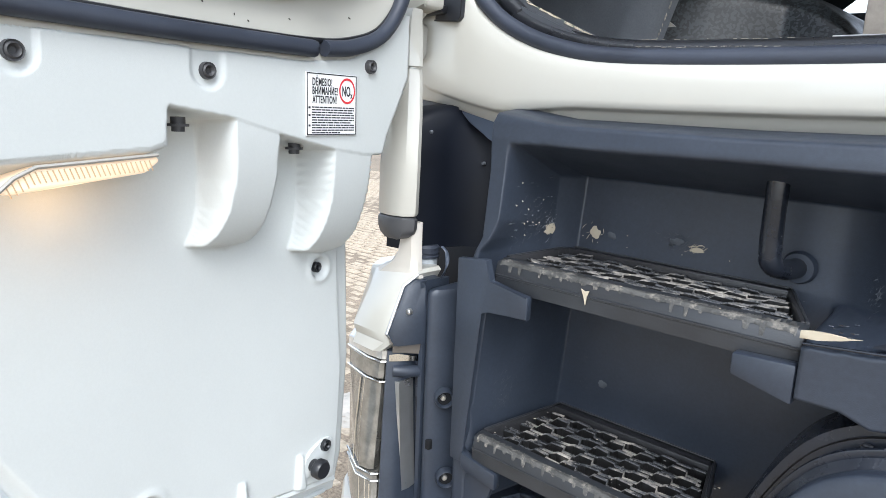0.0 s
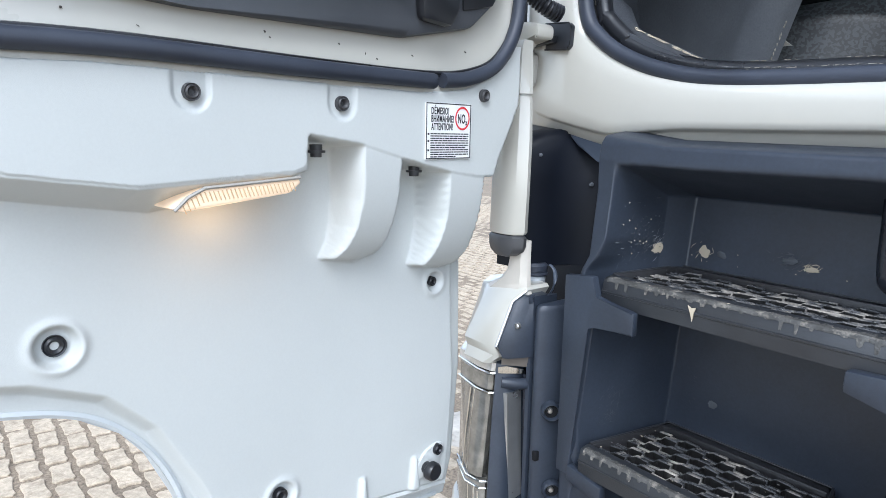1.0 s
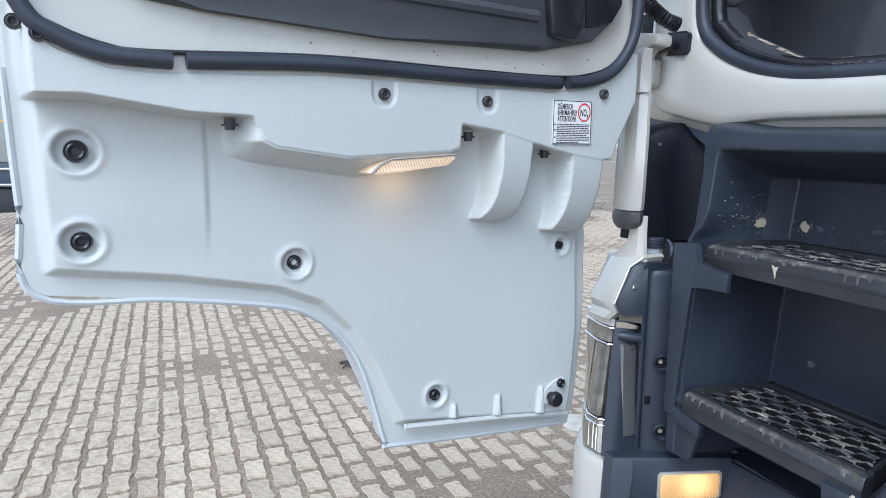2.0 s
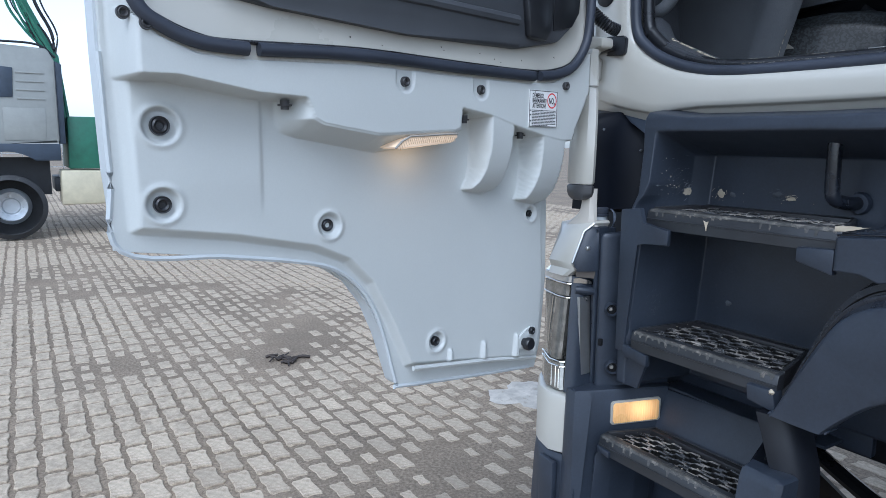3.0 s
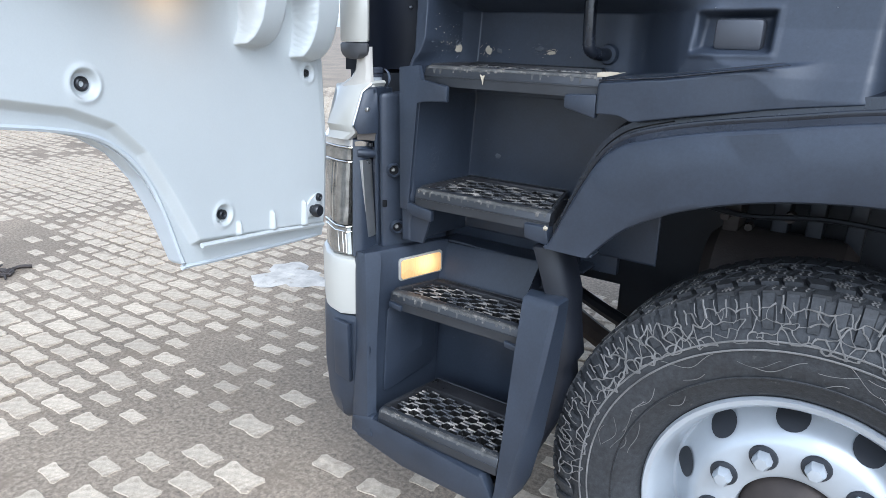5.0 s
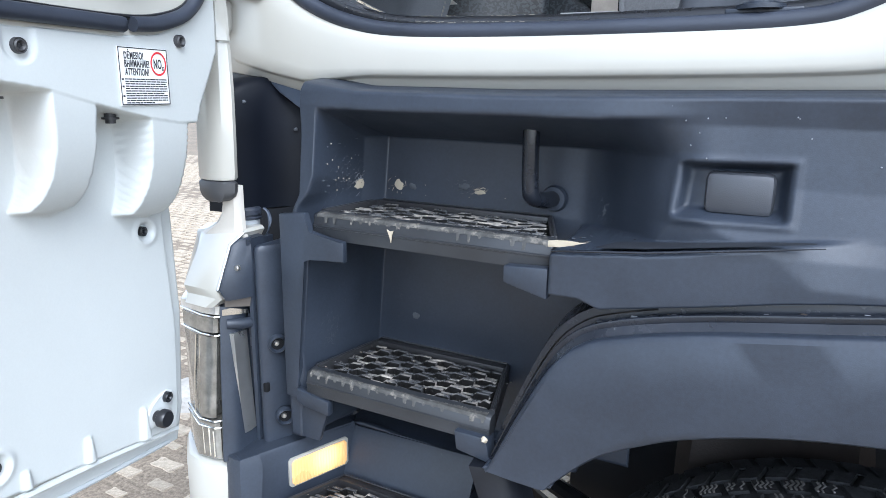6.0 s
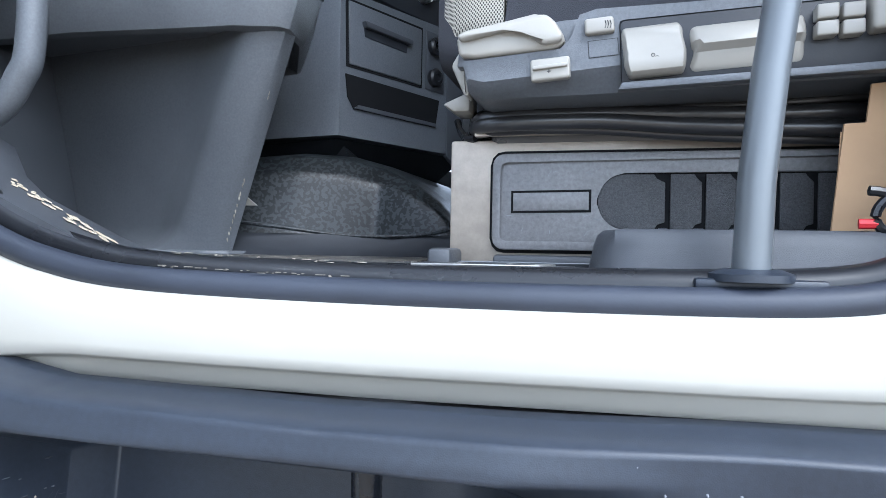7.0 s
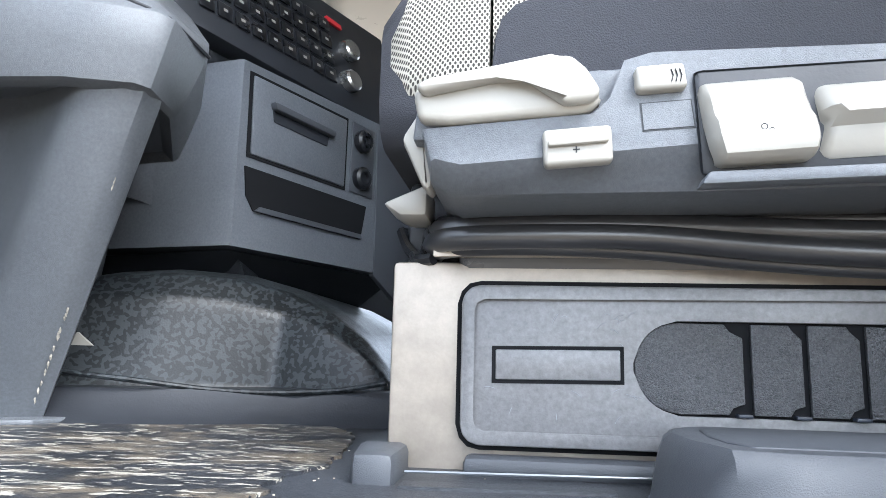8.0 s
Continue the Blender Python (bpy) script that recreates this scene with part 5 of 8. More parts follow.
low_u = [(0.0, 1.024), (0.435, 1.074), (0.447, 1.079), (0.455, 1.088), (0.49, 1.199), (0.519, 1.272), (0.561, 1.327), (0.613, 1.363), (0.69, 1.385), (0.835, 1.411), (1.0, 1.436), (1.02, 1.44)]
UN = np.interp(S, np.linspace(0, 1, 9), [0.0, 0.16, 0.31, 0.44, 0.475, 0.52, 0.62, 0.80, 1.018])
ZB = outline_at(UN, low_u)
ZD = ZB + (1.835 - ZB) * T
shift = np.interp(ZD, [1.02, 1.09, 1.27, 1.46, 1.57, 1.637, 1.72, 1.85], [0.0, -0.02, -0.035, -0.03, -0.015, -0.043, -0.096, -0.105])
UD = UN + shift * np.clip(1 - UN / 0.25, 0, 1)
n_ = np.full(UD.shape, -0.071)
lin = inside(UD, ZD, LINING, 0.009)
base = -0.052 + 0.004 * sstep(0.764, 0.772, UD) * sstep(1.47, 1.56, ZD)
base = base + 0.010 * sstep(0.35, 0.0, UD) * sstep(1.45, 1.2, ZD)
UPPER = [(1.2, 1.705), (0.93, 1.712), (0.80, 1.692), (0.715, 1.689), (0.698, 1.655), (0.68, 1.645), (0.56, 1.628), (0.37, 1.638), (0.350, 1.645), (0.345, 1.684), (0.264, 1.672), (0.188, 1.652), (0.096, 1.631), (0.02, 1.62), (-0.2, 1.62), (-0.2, 2.1), (1.2, 2.1)]
up = inside(UD, ZD, UPPER, 0.0042)
n_l = mixed(base, 0.022, up)
# slanted underside of the arm rest
z_edge = np.interp(UD, [0.345, 0.37, 0.56, 0.68, 0.70], [1.645, 1.638, 1.628, 1.645, 1.655])
z_foot = np.interp(UD, [0.345, 0.40, 0.525, 0.70, 0.735], [1.625, 1.612, 1.595, 1.622, 1.632])
under = np.clip((ZD - z_foot) / (z_edge - z_foot), 0, 1)
span = sstep(0.342, 0.350, UD) * sstep(0.742, 0.70, UD)
n_l = np.maximum(n_l, np.where(ZD < 1.695, mixed(base, 0.020, under * span), -1))
for lobe, t0, t1 in (([(0.264, 1.69), (0.262, 1.64), (0.261, 1.60), (0.264, 1.56), (0.271, 1.533), (0.284, 1.512), (0.225, 1.499), (0.204, 1.507), (0.194, 1.53), (0.188, 1.58), (0.186, 1.69)], 1.68, 1.505),
                     ([(0.096, 1.65), (0.094, 1.60), (0.094, 1.56), (0.097, 1.53), (0.103, 1.503), (0.112, 1.481), (0.048, 1.467), (0.026, 1.475), (0.016, 1.50), (0.010, 1.56), (0.006, 1.65)], 1.65, 1.47)):
    f = inside(UD, ZD, lobe, 0.0036)
    lev = -0.046 + 0.067 * np.sqrt(np.clip(1 - np.clip((t0 - ZD) / (t0 - t1), 0, 1) ** 2.2, 0, 1))
    n_l = np.maximum(n_l, mixed(base, lev, f))
SCREWS = [(0.941, 1.639, -0.040, 0.026), (0.942, 1.511, -0.045, 0.024), (0.630, 1.454, -0.052, 0.021), (0.356, 1.167, -0.046, 0.018), (0.050, 1.442, -0.048, 0.014)]
for u, z, _, r in SCREWS:
    d = np.hypot(UD - u, ZD - z)
    n_l = n_l - 0.010 * sstep(r + 0.006, r - 0.004, d) + 0.003 * np.exp(-((d - r - 0.006) / 0.006) ** 2)
for u, z in ((0.499, 1.732), (0.297, 1.728)):
    tab = inside(UD, ZD, [(u - 0.021, z + 0.06)] + [(u + 0.021 * math.cos(w), z + 0.020 * math.sin(w)) for w in np.linspace(math.pi, 2 * math.pi, 11)] + [(u + 0.021, z + 0.06)], 0.004)
    n_l = n_l - 0.004 * tab
# ribs at the foot
for u0 in (0.315, 0.21, 0.10):
    n_l = n_l + 0.008 * inside(UD, ZD, [(u0 - 0.012, 1.06), (u0 + 0.012, 1.06), (u0 + 0.004, 1.14), (u0 - 0.004, 1.14)], 0.004)
over = outline_at(UD, [(-0.065, 1.95), (-0.05, 1.865), (-0.005, 1.802), (0.06, 1.776), (0.15, 1.767), (0.6, 1.772), (0.84, 1.762), (0.9, 1.766), (0.955, 1.785), (0.99, 1.815), (1.015, 1.90)])
n_l = mixed(n_l, -0.02, sstep(-0.017, -0.013, ZD - over))
n_ = mixed(n_, n_l, lin)
P = on_door(UD, ZD, n_)
sheet(P[0], P[1], P[2], "lining", PANEL, door, "white moulded inner door lining", thick=-0.004)
part("skin", prism(OUTLINE, -0.120, -0.077, on_door, 0.004), EDGE, door, "pale grey folded door skin edge")


def door_path(pts, n, k=6):
    return [on_door(p.x, p.z, n) for p in smooth_path([(u, 0, z) for u, z in pts], k)]


lowpath = [(1.02, 1.75), (1.015, 1.565), (1.006, 1.437), (0.835, 1.411), (0.69, 1.386), (0.613, 1.364), (0.561, 1.328), (0.519, 1.273), (0.49, 1.20), (0.458, 1.088), (0.44, 1.076), (0.2, 1.048), (0.02, 1.03)]
part("edge_strip", tube(door_path(lowpath, -0.072), 0.005, 6), EDGE, door, "grey rubber lip along the lower door edge")
part("step_strip", tube([on_door(u, z, -0.05) for u, z in ((0.425, 1.118), (0.2, 1.09), (0.02, 1.062))], 0.006, 6), PANEL, door)

seal_pts = [(1.02, 2.05), (1.015, 1.90), (0.99, 1.815), (0.955, 1.785), (0.90, 1.766), (0.84, 1.762), (0.6, 1.772), (0.35, 1.768), (0.15, 1.767), (0.06, 1.776), (-0.005, 1.802), (-0.05, 1.865), (-0.062, 1.96), (-0.065, 2.05)]
for a, b in ((0, 5), (5, 9), (9, 14)):
    piece = list(seal_pts[a:b])
    if a == 5:
        piece = [(0.802, 1.7635)] + piece[1:] if piece[0][0] > 0.80 else [(0.802, 1.7635)] + piece
        piece += [(0.150, 1.7670)]
    elif a == 9:
        piece = [(0.118, 1.7690)] + piece
    else:
        piece += [(0.820, 1.7622)]
    part("door_seal", tube(door_path(piece, 0.026), 0.0112, 10, up=(1, 0, 0)), RUBBER, door, "dark blue-black rubber door seal")
lip = [(u, z + (0.011 if u < 0.97 else 0.006)) for u, z in seal_pts]
part("seal_lip", tube(door_path(lip, 0.0215), 0.0036, 8, up=(1, 0, 0)), BLACK_SMOOTH, door, "thin dark upper lip of the door seal")
# pressed frame between seal and upper trim, and the upper door
xs2 = np.linspace(-0.06, 1.015, 60)
FU, FZ = np.meshgrid(xs2, np.linspace(0, 1, 14))
zlow = np.interp(xs2, [-0.065, -0.05, -0.005, 0.06, 0.15, 0.6, 0.84, 0.9, 0.955, 0.99, 1.015], [1.95, 1.865, 1.802, 1.776, 1.767, 1.772, 1.762, 1.766, 1.785, 1.815, 1.90])
zlow = zlow - 0.022
FZZ = zlow[None, :] + (2.04 - zlow)[None, :] * FZ ** 1.6
FN = 0.0168 - 0.004 * sstep(0.03, 0.07, FZZ - zlow[None, :])
Pf = on_door(FU, FZZ, FN)
sheet(Pf[0], Pf[1], Pf[2], "window_frame", WHITE, door, "white pressed door frame", thick=-0.004)
nick_rng = random.Random(12)
for u, z in ((0.405, 1.806), (0.398, 1.800), (0.298, 1.803), (0.255, 1.795), (0.62, 1.803), (0.55, 1.795), (0.17, 1.80), (0.06, 1.815), (0.235, 1.790)):
    w, h = nick_rng.uniform(0.0008, 0.0028), nick_rng.uniform(0.0005, 0.0016)
    outline = [(u + w * nick_rng.uniform(0.5, 1.2) * math.cos(q), z + h * nick_rng.uniform(0.5, 1.2) * math.sin(q) + 0.4 * w * math.cos(q)) for q in np.linspace(0, 5.6, 9)]
    part("paint_nick", prism(outline, 0.0165, 0.0172, on_door), RUST, door)
TRIM = [(0.93, 2.10), (0.91, 1.88), (0.86, 1.842), (0.776, 1.833), (0.50, 1.819), (0.19, 1.822), (0.06, 1.848), (0.01, 1.888), (-0.004, 1.96), (-0.006, 2.10)]
part("upper_trim", prism(TRIM, -0.004, 0.032, on_door, 0.010), DARK_TRIM, door, "dark plastic upper door trim with handle recess")
part("trim_handle", prism([(0.19, 1.94), (0.178, 1.846), (0.12, 1.842), (0.105, 1.865), (0.095, 1.94)], 0.030, 0.050, on_door, 0.008), BLACK_SMOOTH, door, "black door pull")
part("trim_ridge", tube([on_door(u, z, 0.030) for u, z in ((0.90, 1.93), (0.6, 1.89), (0.2, 1.88))], 0.012, 8), DARK_TRIM, door)
part("speaker_grille", prism([(0.09, 2.0), (0.085, 1.87), (0.02, 1.885), (-0.005, 1.92), (-0.012, 2.0)], 0.030, 0.036, on_door, 0.003), BLACK_SMOOTH, door)
part("window_ledge", prism([(1.02, 2.04), (-0.10, 2.04), (-0.10, 2.13), (1.02, 2.13)], -0.13, 0.05, on_door, 0.02), DARK_TRIM, door)
for u0 in (0.985, -0.09):
    part("window_post", tube([on_door(u0, 2.1, -0.03), on_door(u0 + (0.0 if u0 > 0.5 else 0.12), 2.8, -0.03)], 0.03, 10), WHITE, door)
part("window_header", tube([on_door(0.985, 2.8, -0.03), on_door(0.03, 2.8, -0.03)], 0.03, 10), WHITE, door)
pane = part("window_pane", prism([(0.97, 2.12), (-0.07, 2.12), (0.05, 2.79), (0.97, 2.79)], -0.036, -0.030, on_door), LAMP_GLASS, door, "clear door window")
pane.visible_shadow = False


def stud(name, u, z, n, r, mat, label=""):
    """A dark plastic plug with a raised collar and a hex dimple."""
    bm = bmesh.new()
    prof_ = [(0.0, 0.001), (0.35, 0.001), (0.4, 0.004), (0.62, 0.006), (0.8, 0.004), (0.95, 0.005), (1.0, -0.002)]
    rings = []
    for k in range(18):
        w = 2 * math.pi * k / 18
        rings.append([bm.verts.new(on_door(u + math.cos(w) * q * r, z + math.sin(w) * q * r, n + o)) for q, o in prof_])
    for k in range(18):
        p, q = rings[k], rings[(k + 1) % 18]
        for i in range(len(prof_) - 1):
            bm.faces.new((p[i], q[i], q[i + 1], p[i + 1]))
    bmesh.ops.remove_doubles(bm, verts=bm.verts, dist=1e-5)
    return part(name, bm, mat, door, label)


for u, z, n, r in SCREWS:
    stud("lining_plug", u, z, n - 0.012, r * 0.62, BLACK_SMOOTH)
for u, z, n in ((0.499, 1.732, 0.0195), (0.297, 1.728, 0.0195), (0.022, 1.752, 0.024), (1.0, 1.80, 0.0), (0.975, 1.785, 0.024)):
    stud("lining_plug", u, z, n, 0.0100, PLUG)
for u, z in ((0.738, 1.684), (0.3145, 1.671), (0.136, 1.640)):
    bm = tube([on_door(u, z + 0.004, -0.014), on_door(u, z - 0.004, -0.014)], 0.0085, 16)
    tube([on_door(u, z - 0.004, -0.014), on_door(u, z - 0.007, -0.014)], 0.0125, 16, bm=bm)
    tube([on_door(u, z - 0.007, -0.014), on_door(u, z - 0.013, -0.014)], 0.0075, 12, bm=bm)
    part("niche_screw", bm, PLUG, door, "dark screw under the pocket's roof")
plate = []
for k in range(24):
    w = 2 * math.pi * k / 24
    plate.append((0.068 + 0.034 * math.cos(w) - 0.012 * math.sin(w), 1.125 + 0.026 * math.sin(w) - 0.012 * math.cos(w) * 0.6))
part("stop_plate", prism(plate, -0.05, -0.037, on_door, 0.002), PANEL, door)
part("stop_buffer", tube([on_door(0.078, 1.116, -0.040), on_door(0.078, 1.116, -0.030), on_door(0.078, 1.115, -0.026), on_door(0.078, 1.115, -0.016), on_door(0.078, 1.115, -0.012)], 0.0150, 16, taper=lambda f: 0.72 if f < 0.3 else 0.9 if f > 0.9 else 1.1), BLACK_SMOOTH, door, "black rubber door stop")
stud("stop_screw", 0.052, 1.142, -0.036, 0.010, BLACK_SMOOTH)

# courtesy lamp
part("lamp_lens", prism([(0.528, 1.606), (0.51, 1.618), (0.49, 1.627), (0.366, 1.634), (0.363, 1.628), (0.38, 1.616), (0.515, 1.602)], -0.03, 0.024, on_door, 0.003), WARM, door, "glowing ribbed courtesy lamp lens")
part("lamp_rim", tube([on_door(u, z, 0.025) for u, z in ((0.526, 1.604), (0.51, 1.618), (0.49, 1.6275), (0.366, 1.635))], 0.0022, 6), IVORY, door)
for k in range(28):
    u = 0.372 + 0.0052 * k
    zt = np.interp(u, [0.366, 0.49, 0.528], [1.634, 1.627, 1.606])
    part("lamp_rib", tube([on_door(u + 0.004, zt - 0.004, 0.0242), on_door(u, zt - 0.015, 0.0242)], 0.0007, 5), LENS_RIB, door)
lamp_data = bpy.data.lights.new("courtesy_glow", "POINT")
lamp_data.energy = 0.042
lamp_data.color = (1.0, 0.6, 0.28)
lamp_data.shadow_soft_size = 0.03
glow = new("courtesy_glow", lamp_data)
glow.location = on_door(0.45, 1.585, 0.0)

# warning sticker
NS = 0.0242
stick = part("sticker", prism([(0.149, 1.737), (0.052, 1.737), (0.052, 1.654), (0.149, 1.654)], NS - 0.0015, NS + 0.0006, on_door), PAPER, door, "white warning sticker with red ring and small print", smooth=False)
for a, b, c, d in ((0.1485, 1.7365, 0.0525, 1.7351), (0.1485, 1.6559, 0.0525, 1.6545), (0.1485, 1.7365, 0.1471, 1.6545), (0.0539, 1.7365, 0.0525, 1.6545)):
    part("border", prism([(a, b), (c, b), (c, d), (a, d)], NS + 0.0006, NS + 0.001, on_door), PRINT, door, smooth=False)


def lettering(text, u, z, height, width, n, parent, mat=None):
    """Raised print whose capitals are height tall, starting at u on the baseline z."""
    cu = bpy.data.curves.new("lettering", "FONT")
    cu.body = text
    cu.size = 1.0
    cu.extrude = 0.01
    cu.offset = 0.018
    cu.space_character = 1.08
    tmp = bpy.data.objects.new("lettering", cu)
    me = bpy.data.meshes.new_from_object(tmp)
    bpy.data.objects.remove(tmp)
    left, right = min(v.co.x for v in me.vertices), max(v.co.x for v in me.vertices)
    tall = 0.73 if text != "x" else 0.52
    for v in me.vertices:
        v.co = Vector(on_door(u - (v.co.x - left) / (right - left) * width, z + v.co.y / tall * height, n + 0.0004 + v.co.z * 0.02))
    return link("lettering", me, mat or PRINT, parent)


lettering("DĖMESIO!", 0.1385, 1.7202, 0.0103, 0.0368, NS + 0.0006, door)
lettering("BHИMAHИE!", 0.1385, 1.7088, 0.0103, 0.0475, NS + 0.0006, door)
lettering("ATTENTION!", 0.1385, 1.6972, 0.0103, 0.0455, NS + 0.0006, door)
lettering("NO", 0.0815, 1.7080, 0.0140, 0.0160, NS + 0.0006, door)
lettering("x", 0.0650, 1.7053, 0.0066, 0.0040, NS + 0.0006, door)
ring = bmesh.new()
ra = []
for q in range(32):
    w = 2 * math.pi * q / 32
    ra.append([ring.verts.new(on_door(0.0718 + math.cos(w) * r_, 1.7150 + math.sin(w) * r_ * 1.08, NS + 0.0012)) for r_ in (0.0136, 0.0164)])
for q in range(32):
    ring.faces.new((ra[q][0], ra[q][1], ra[(q + 1) % 32][1], ra[(q + 1) % 32][0]))
part("red_ring", ring, RED, door)
rng = random.Random(3)
for k in range(11):
    z = 1.6925 - 0.0034 * k
    a, end = 0.1395, 0.057 + (0.03 * rng.random() if k in (2, 6, 10) else 0.0)
    while a > end:
        ln = min(rng.uniform(0.003, 0.011), a - end)
        part("text_bar", prism([(a, z), (a - ln, z), (a - ln, z - 0.0017), (a, z - 0.0017)], NS + 0.0006, NS + 0.0009, on_door), PRINT, door, smooth=False)
        a -= ln + 0.0011
for k in (0, 3, 7):
    z = 1.6925 - 0.0034 * k
    part("text_mark", prism([(0.1455, z), (0.142, z), (0.142, z - 0.0028), (0.1455, z - 0.0028)], NS + 0.0006, NS + 0.0009, on_door), PRINT, door, smooth=False)

# ---- cab interior ----
mat_floor = empty("floor_mat", (-0.4, 1.5, 1.79), "worn black rubber floor mat with peeling pale patches", "floor mat")
FLOOR_RUBBER = material("dark_floor_rubber", (0.03, 0.033, 0.039), 0.4, var=0.25, fine_var=0.3, fine_scale=150, bump=0.35, grain=700, dirt=(0.3, 0.28, 0.25), dirt_amount=0.0, dirt_scale=120)
PEEL = material("worn_floor_rubber", (0.026, 0.028, 0.033), 0.35, var=0.3, bump=0.3, grain=400)
pn, pl = PEEL.node_tree.nodes, PEEL.node_tree.links


def peel_noise(scale, stretch, lo, hi, detail=6.0, distortion=0.0, roughness=0.6):
    """A noise stretched across the floor and cut off sharply between lo and hi."""
    co, mp_, nz, mr_ = pn.new("ShaderNodeTexCoord"), pn.new("ShaderNodeMapping"), pn.new("ShaderNodeTexNoise"), pn.new("ShaderNodeMapRange")
    mp_.inputs["Scale"].default_value = stretch
    mp_.inputs["Rotation"].default_value = (0, 0, radians(-20))
    nz.inputs["Scale"].default_value, nz.inputs["Detail"].default_value, nz.inputs["Distortion"].default_value = scale, detail, distortion
    nz.inputs["Roughness"].default_value = roughness
    mr_.inputs["From Min"].default_value, mr_.inputs["From Max"].default_value = lo, hi
    pl.new(co.outputs["Object"], mp_.inputs["Vector"])
    pl.new(mp_.outputs[0], nz.inputs["Vector"])
    pl.new(nz.outputs["Fac"], mr_.inputs["Value"])
    return mr_.outputs[0]


def peel_mix(fac, a, b):
    mx_ = pn.new("ShaderNodeMix")
    mx_.data_type = "RGBA"
    pl.new(fac, mx_.inputs["Factor"])
    for key, val in (("A", a), ("B", b)):
        if isinstance(val, tuple):
            mx_.inputs[key].default_value = (*val, 1)
        else:
            pl.new(val, mx_.inputs[key])
    return mx_.outputs["Result"]


peel_base = pn["Principled BSDF"].inputs["Base Color"].links[0].from_socket
tan = peel_mix(peel_noise(13, (1.0, 1.6, 1.0), 0.48, 0.62), peel_base, (0.15, 0.125, 0.095))
flake = peel_mix(peel_noise(38, (0.42, 1.25, 1.0), 0.560, 0.577, 5.0, 2.2, 0.62), tan, (0.40, 0.375, 0.32))
flake = peel_mix(peel_noise(95, (0.5, 1.3, 1.0), 0.60, 0.62, 3.0, 1.0), flake, (0.02, 0.021, 0.025))
pl.new(flake, pn["Principled BSDF"].inputs["Base Color"])
part("mat", box((-1.1, 1.15, 1.785), (0.3, 1.80, 1.799), 0.003), FLOOR_RUBBER, mat_floor)
frng = random.Random(12)
worn = [(-0.70, 1.14), (-0.245, 1.14), (-0.255, 1.22), (-0.262, 1.285), (-0.25, 1.34), (-0.253, 1.40), (-0.26, 1.47), (-0.275, 1.53), (-0.31, 1.60), (-0.42, 1.62), (-0.52, 1.60), (-0.62, 1.54), (-0.65, 1.45), (-0.70, 1.30)]
ragged = []
for (ax, ay), (bx_, by) in zip(worn, worn[1:] + worn[:1]):
    for k in range(6):
        f = k / 6
        ragged.append((mixed(ax, bx_, f) + frng.uniform(-0.007, 0.003) * (ay > 1.15), mixed(ay, by, f) + frng.uniform(-0.003, 0.003) * (ay > 1.15)))
part("worn_area", prism(ragged, 1.799, 1.8015, xy), PEEL, mat_floor, "peeled worn patch of the mat")
for k in range(60):
    a, b, w = frng.uniform(-0.6, -0.1), frng.uniform(1.17, 1.6), frng.uniform(0.0003, 0.0009)
    part("crumb", prism([(a - w, b - w), (a + w, b - w * 0.6), (a + w * 0.8, b + w), (a - w * 0.6, b + w * 0.8)], 1.7985, 1.7996, xy), BARE, mat_floor)
scuff = empty("sill_plate", (-0.2, 1.19, 1.80), "brushed steel sill plate with wavy slots and a worn black end", "sill plate")
part("plate", prism([(-0.345, 1.135), (-0.06, 1.138), (-0.05, 1.215), (-0.33, 1.205)], 1.799, 1.803, xy, 0.001), FLOOR_RUBBER, scuff)
part("worn_strip", prism([(-0.33, 1.138), (-0.20, 1.140), (-0.208, 1.185), (-0.325, 1.178)], 1.803, 1.8045, xy), PEEL, scuff)
part("steel_plate", prism([(-0.207, 1.186), (-0.070, 1.202), (-0.063, 1.193), (-0.074, 1.147), (-0.193, 1.137)], 1.803, 1.8052, xy, 0.0004), PLATE, scuff, "brushed steel plate")
for k in range(3):
    for a0, a1, o in ((-0.196, -0.156, 0.0), (-0.149, -0.108, 0.003)):
        b0 = 1.183 - 0.0150 * k + o + (a0 + 0.19) * 0.06
        top_ = [(mixed(a0, a1, f), b0 + 0.0036 * math.sin(math.pi * min(1, f * 4 if f < 0.25 else (1 - f) * 4 if f > 0.75 else 1) / 2) + 0.0012 * math.sin(f * 9)) for f in np.linspace(0, 1, 9)]
        low_ = [(a, 2 * b0 - b + 0.0016 * math.sin((a - a0) * 220)) for a, b in reversed(top_[1:-1])]
        part("slot", prism(top_ + low_, 1.8046, 1.8056, xy), DEEP, scuff)
part("slot", prism([(-0.091 + 0.011 * math.cos(w), 1.163 + 0.005 * math.sin(w)) for w in np.linspace(0, 2 * math.pi, 17)[:-1]], 1.8046, 1.8056, xy), DEEP, scuff)
part("sill_corner", prism([(-0.218, 1.285), (-0.19, 1.285), (-0.19, 1.35), (-0.228, 1.35)], 1.79, 1.819, xy, 0.006), DARK_TRIM, scuff)
part("foot_bead", tube([(-0.188, 1.318, 1.803), (-0.10, 1.326, 1.803), (-0.02, 1.334, 1.803)], 0.0011, 6), TUBE, scuff, "bright bead at the foot of the seat base")
part("grit_strip", prism([(-0.185, 1.276), (-0.05, 1.286), (-0.05, 1.304), (-0.185, 1.296)], 1.799, 1.801, xy), FLOOR_RUBBER, scuff)

# steering column pedestal and cowl
column = empty("steering_column", (-0.65, 1.6, 1.79), "dark grey plastic steering column cover with worn edge", "steering column")


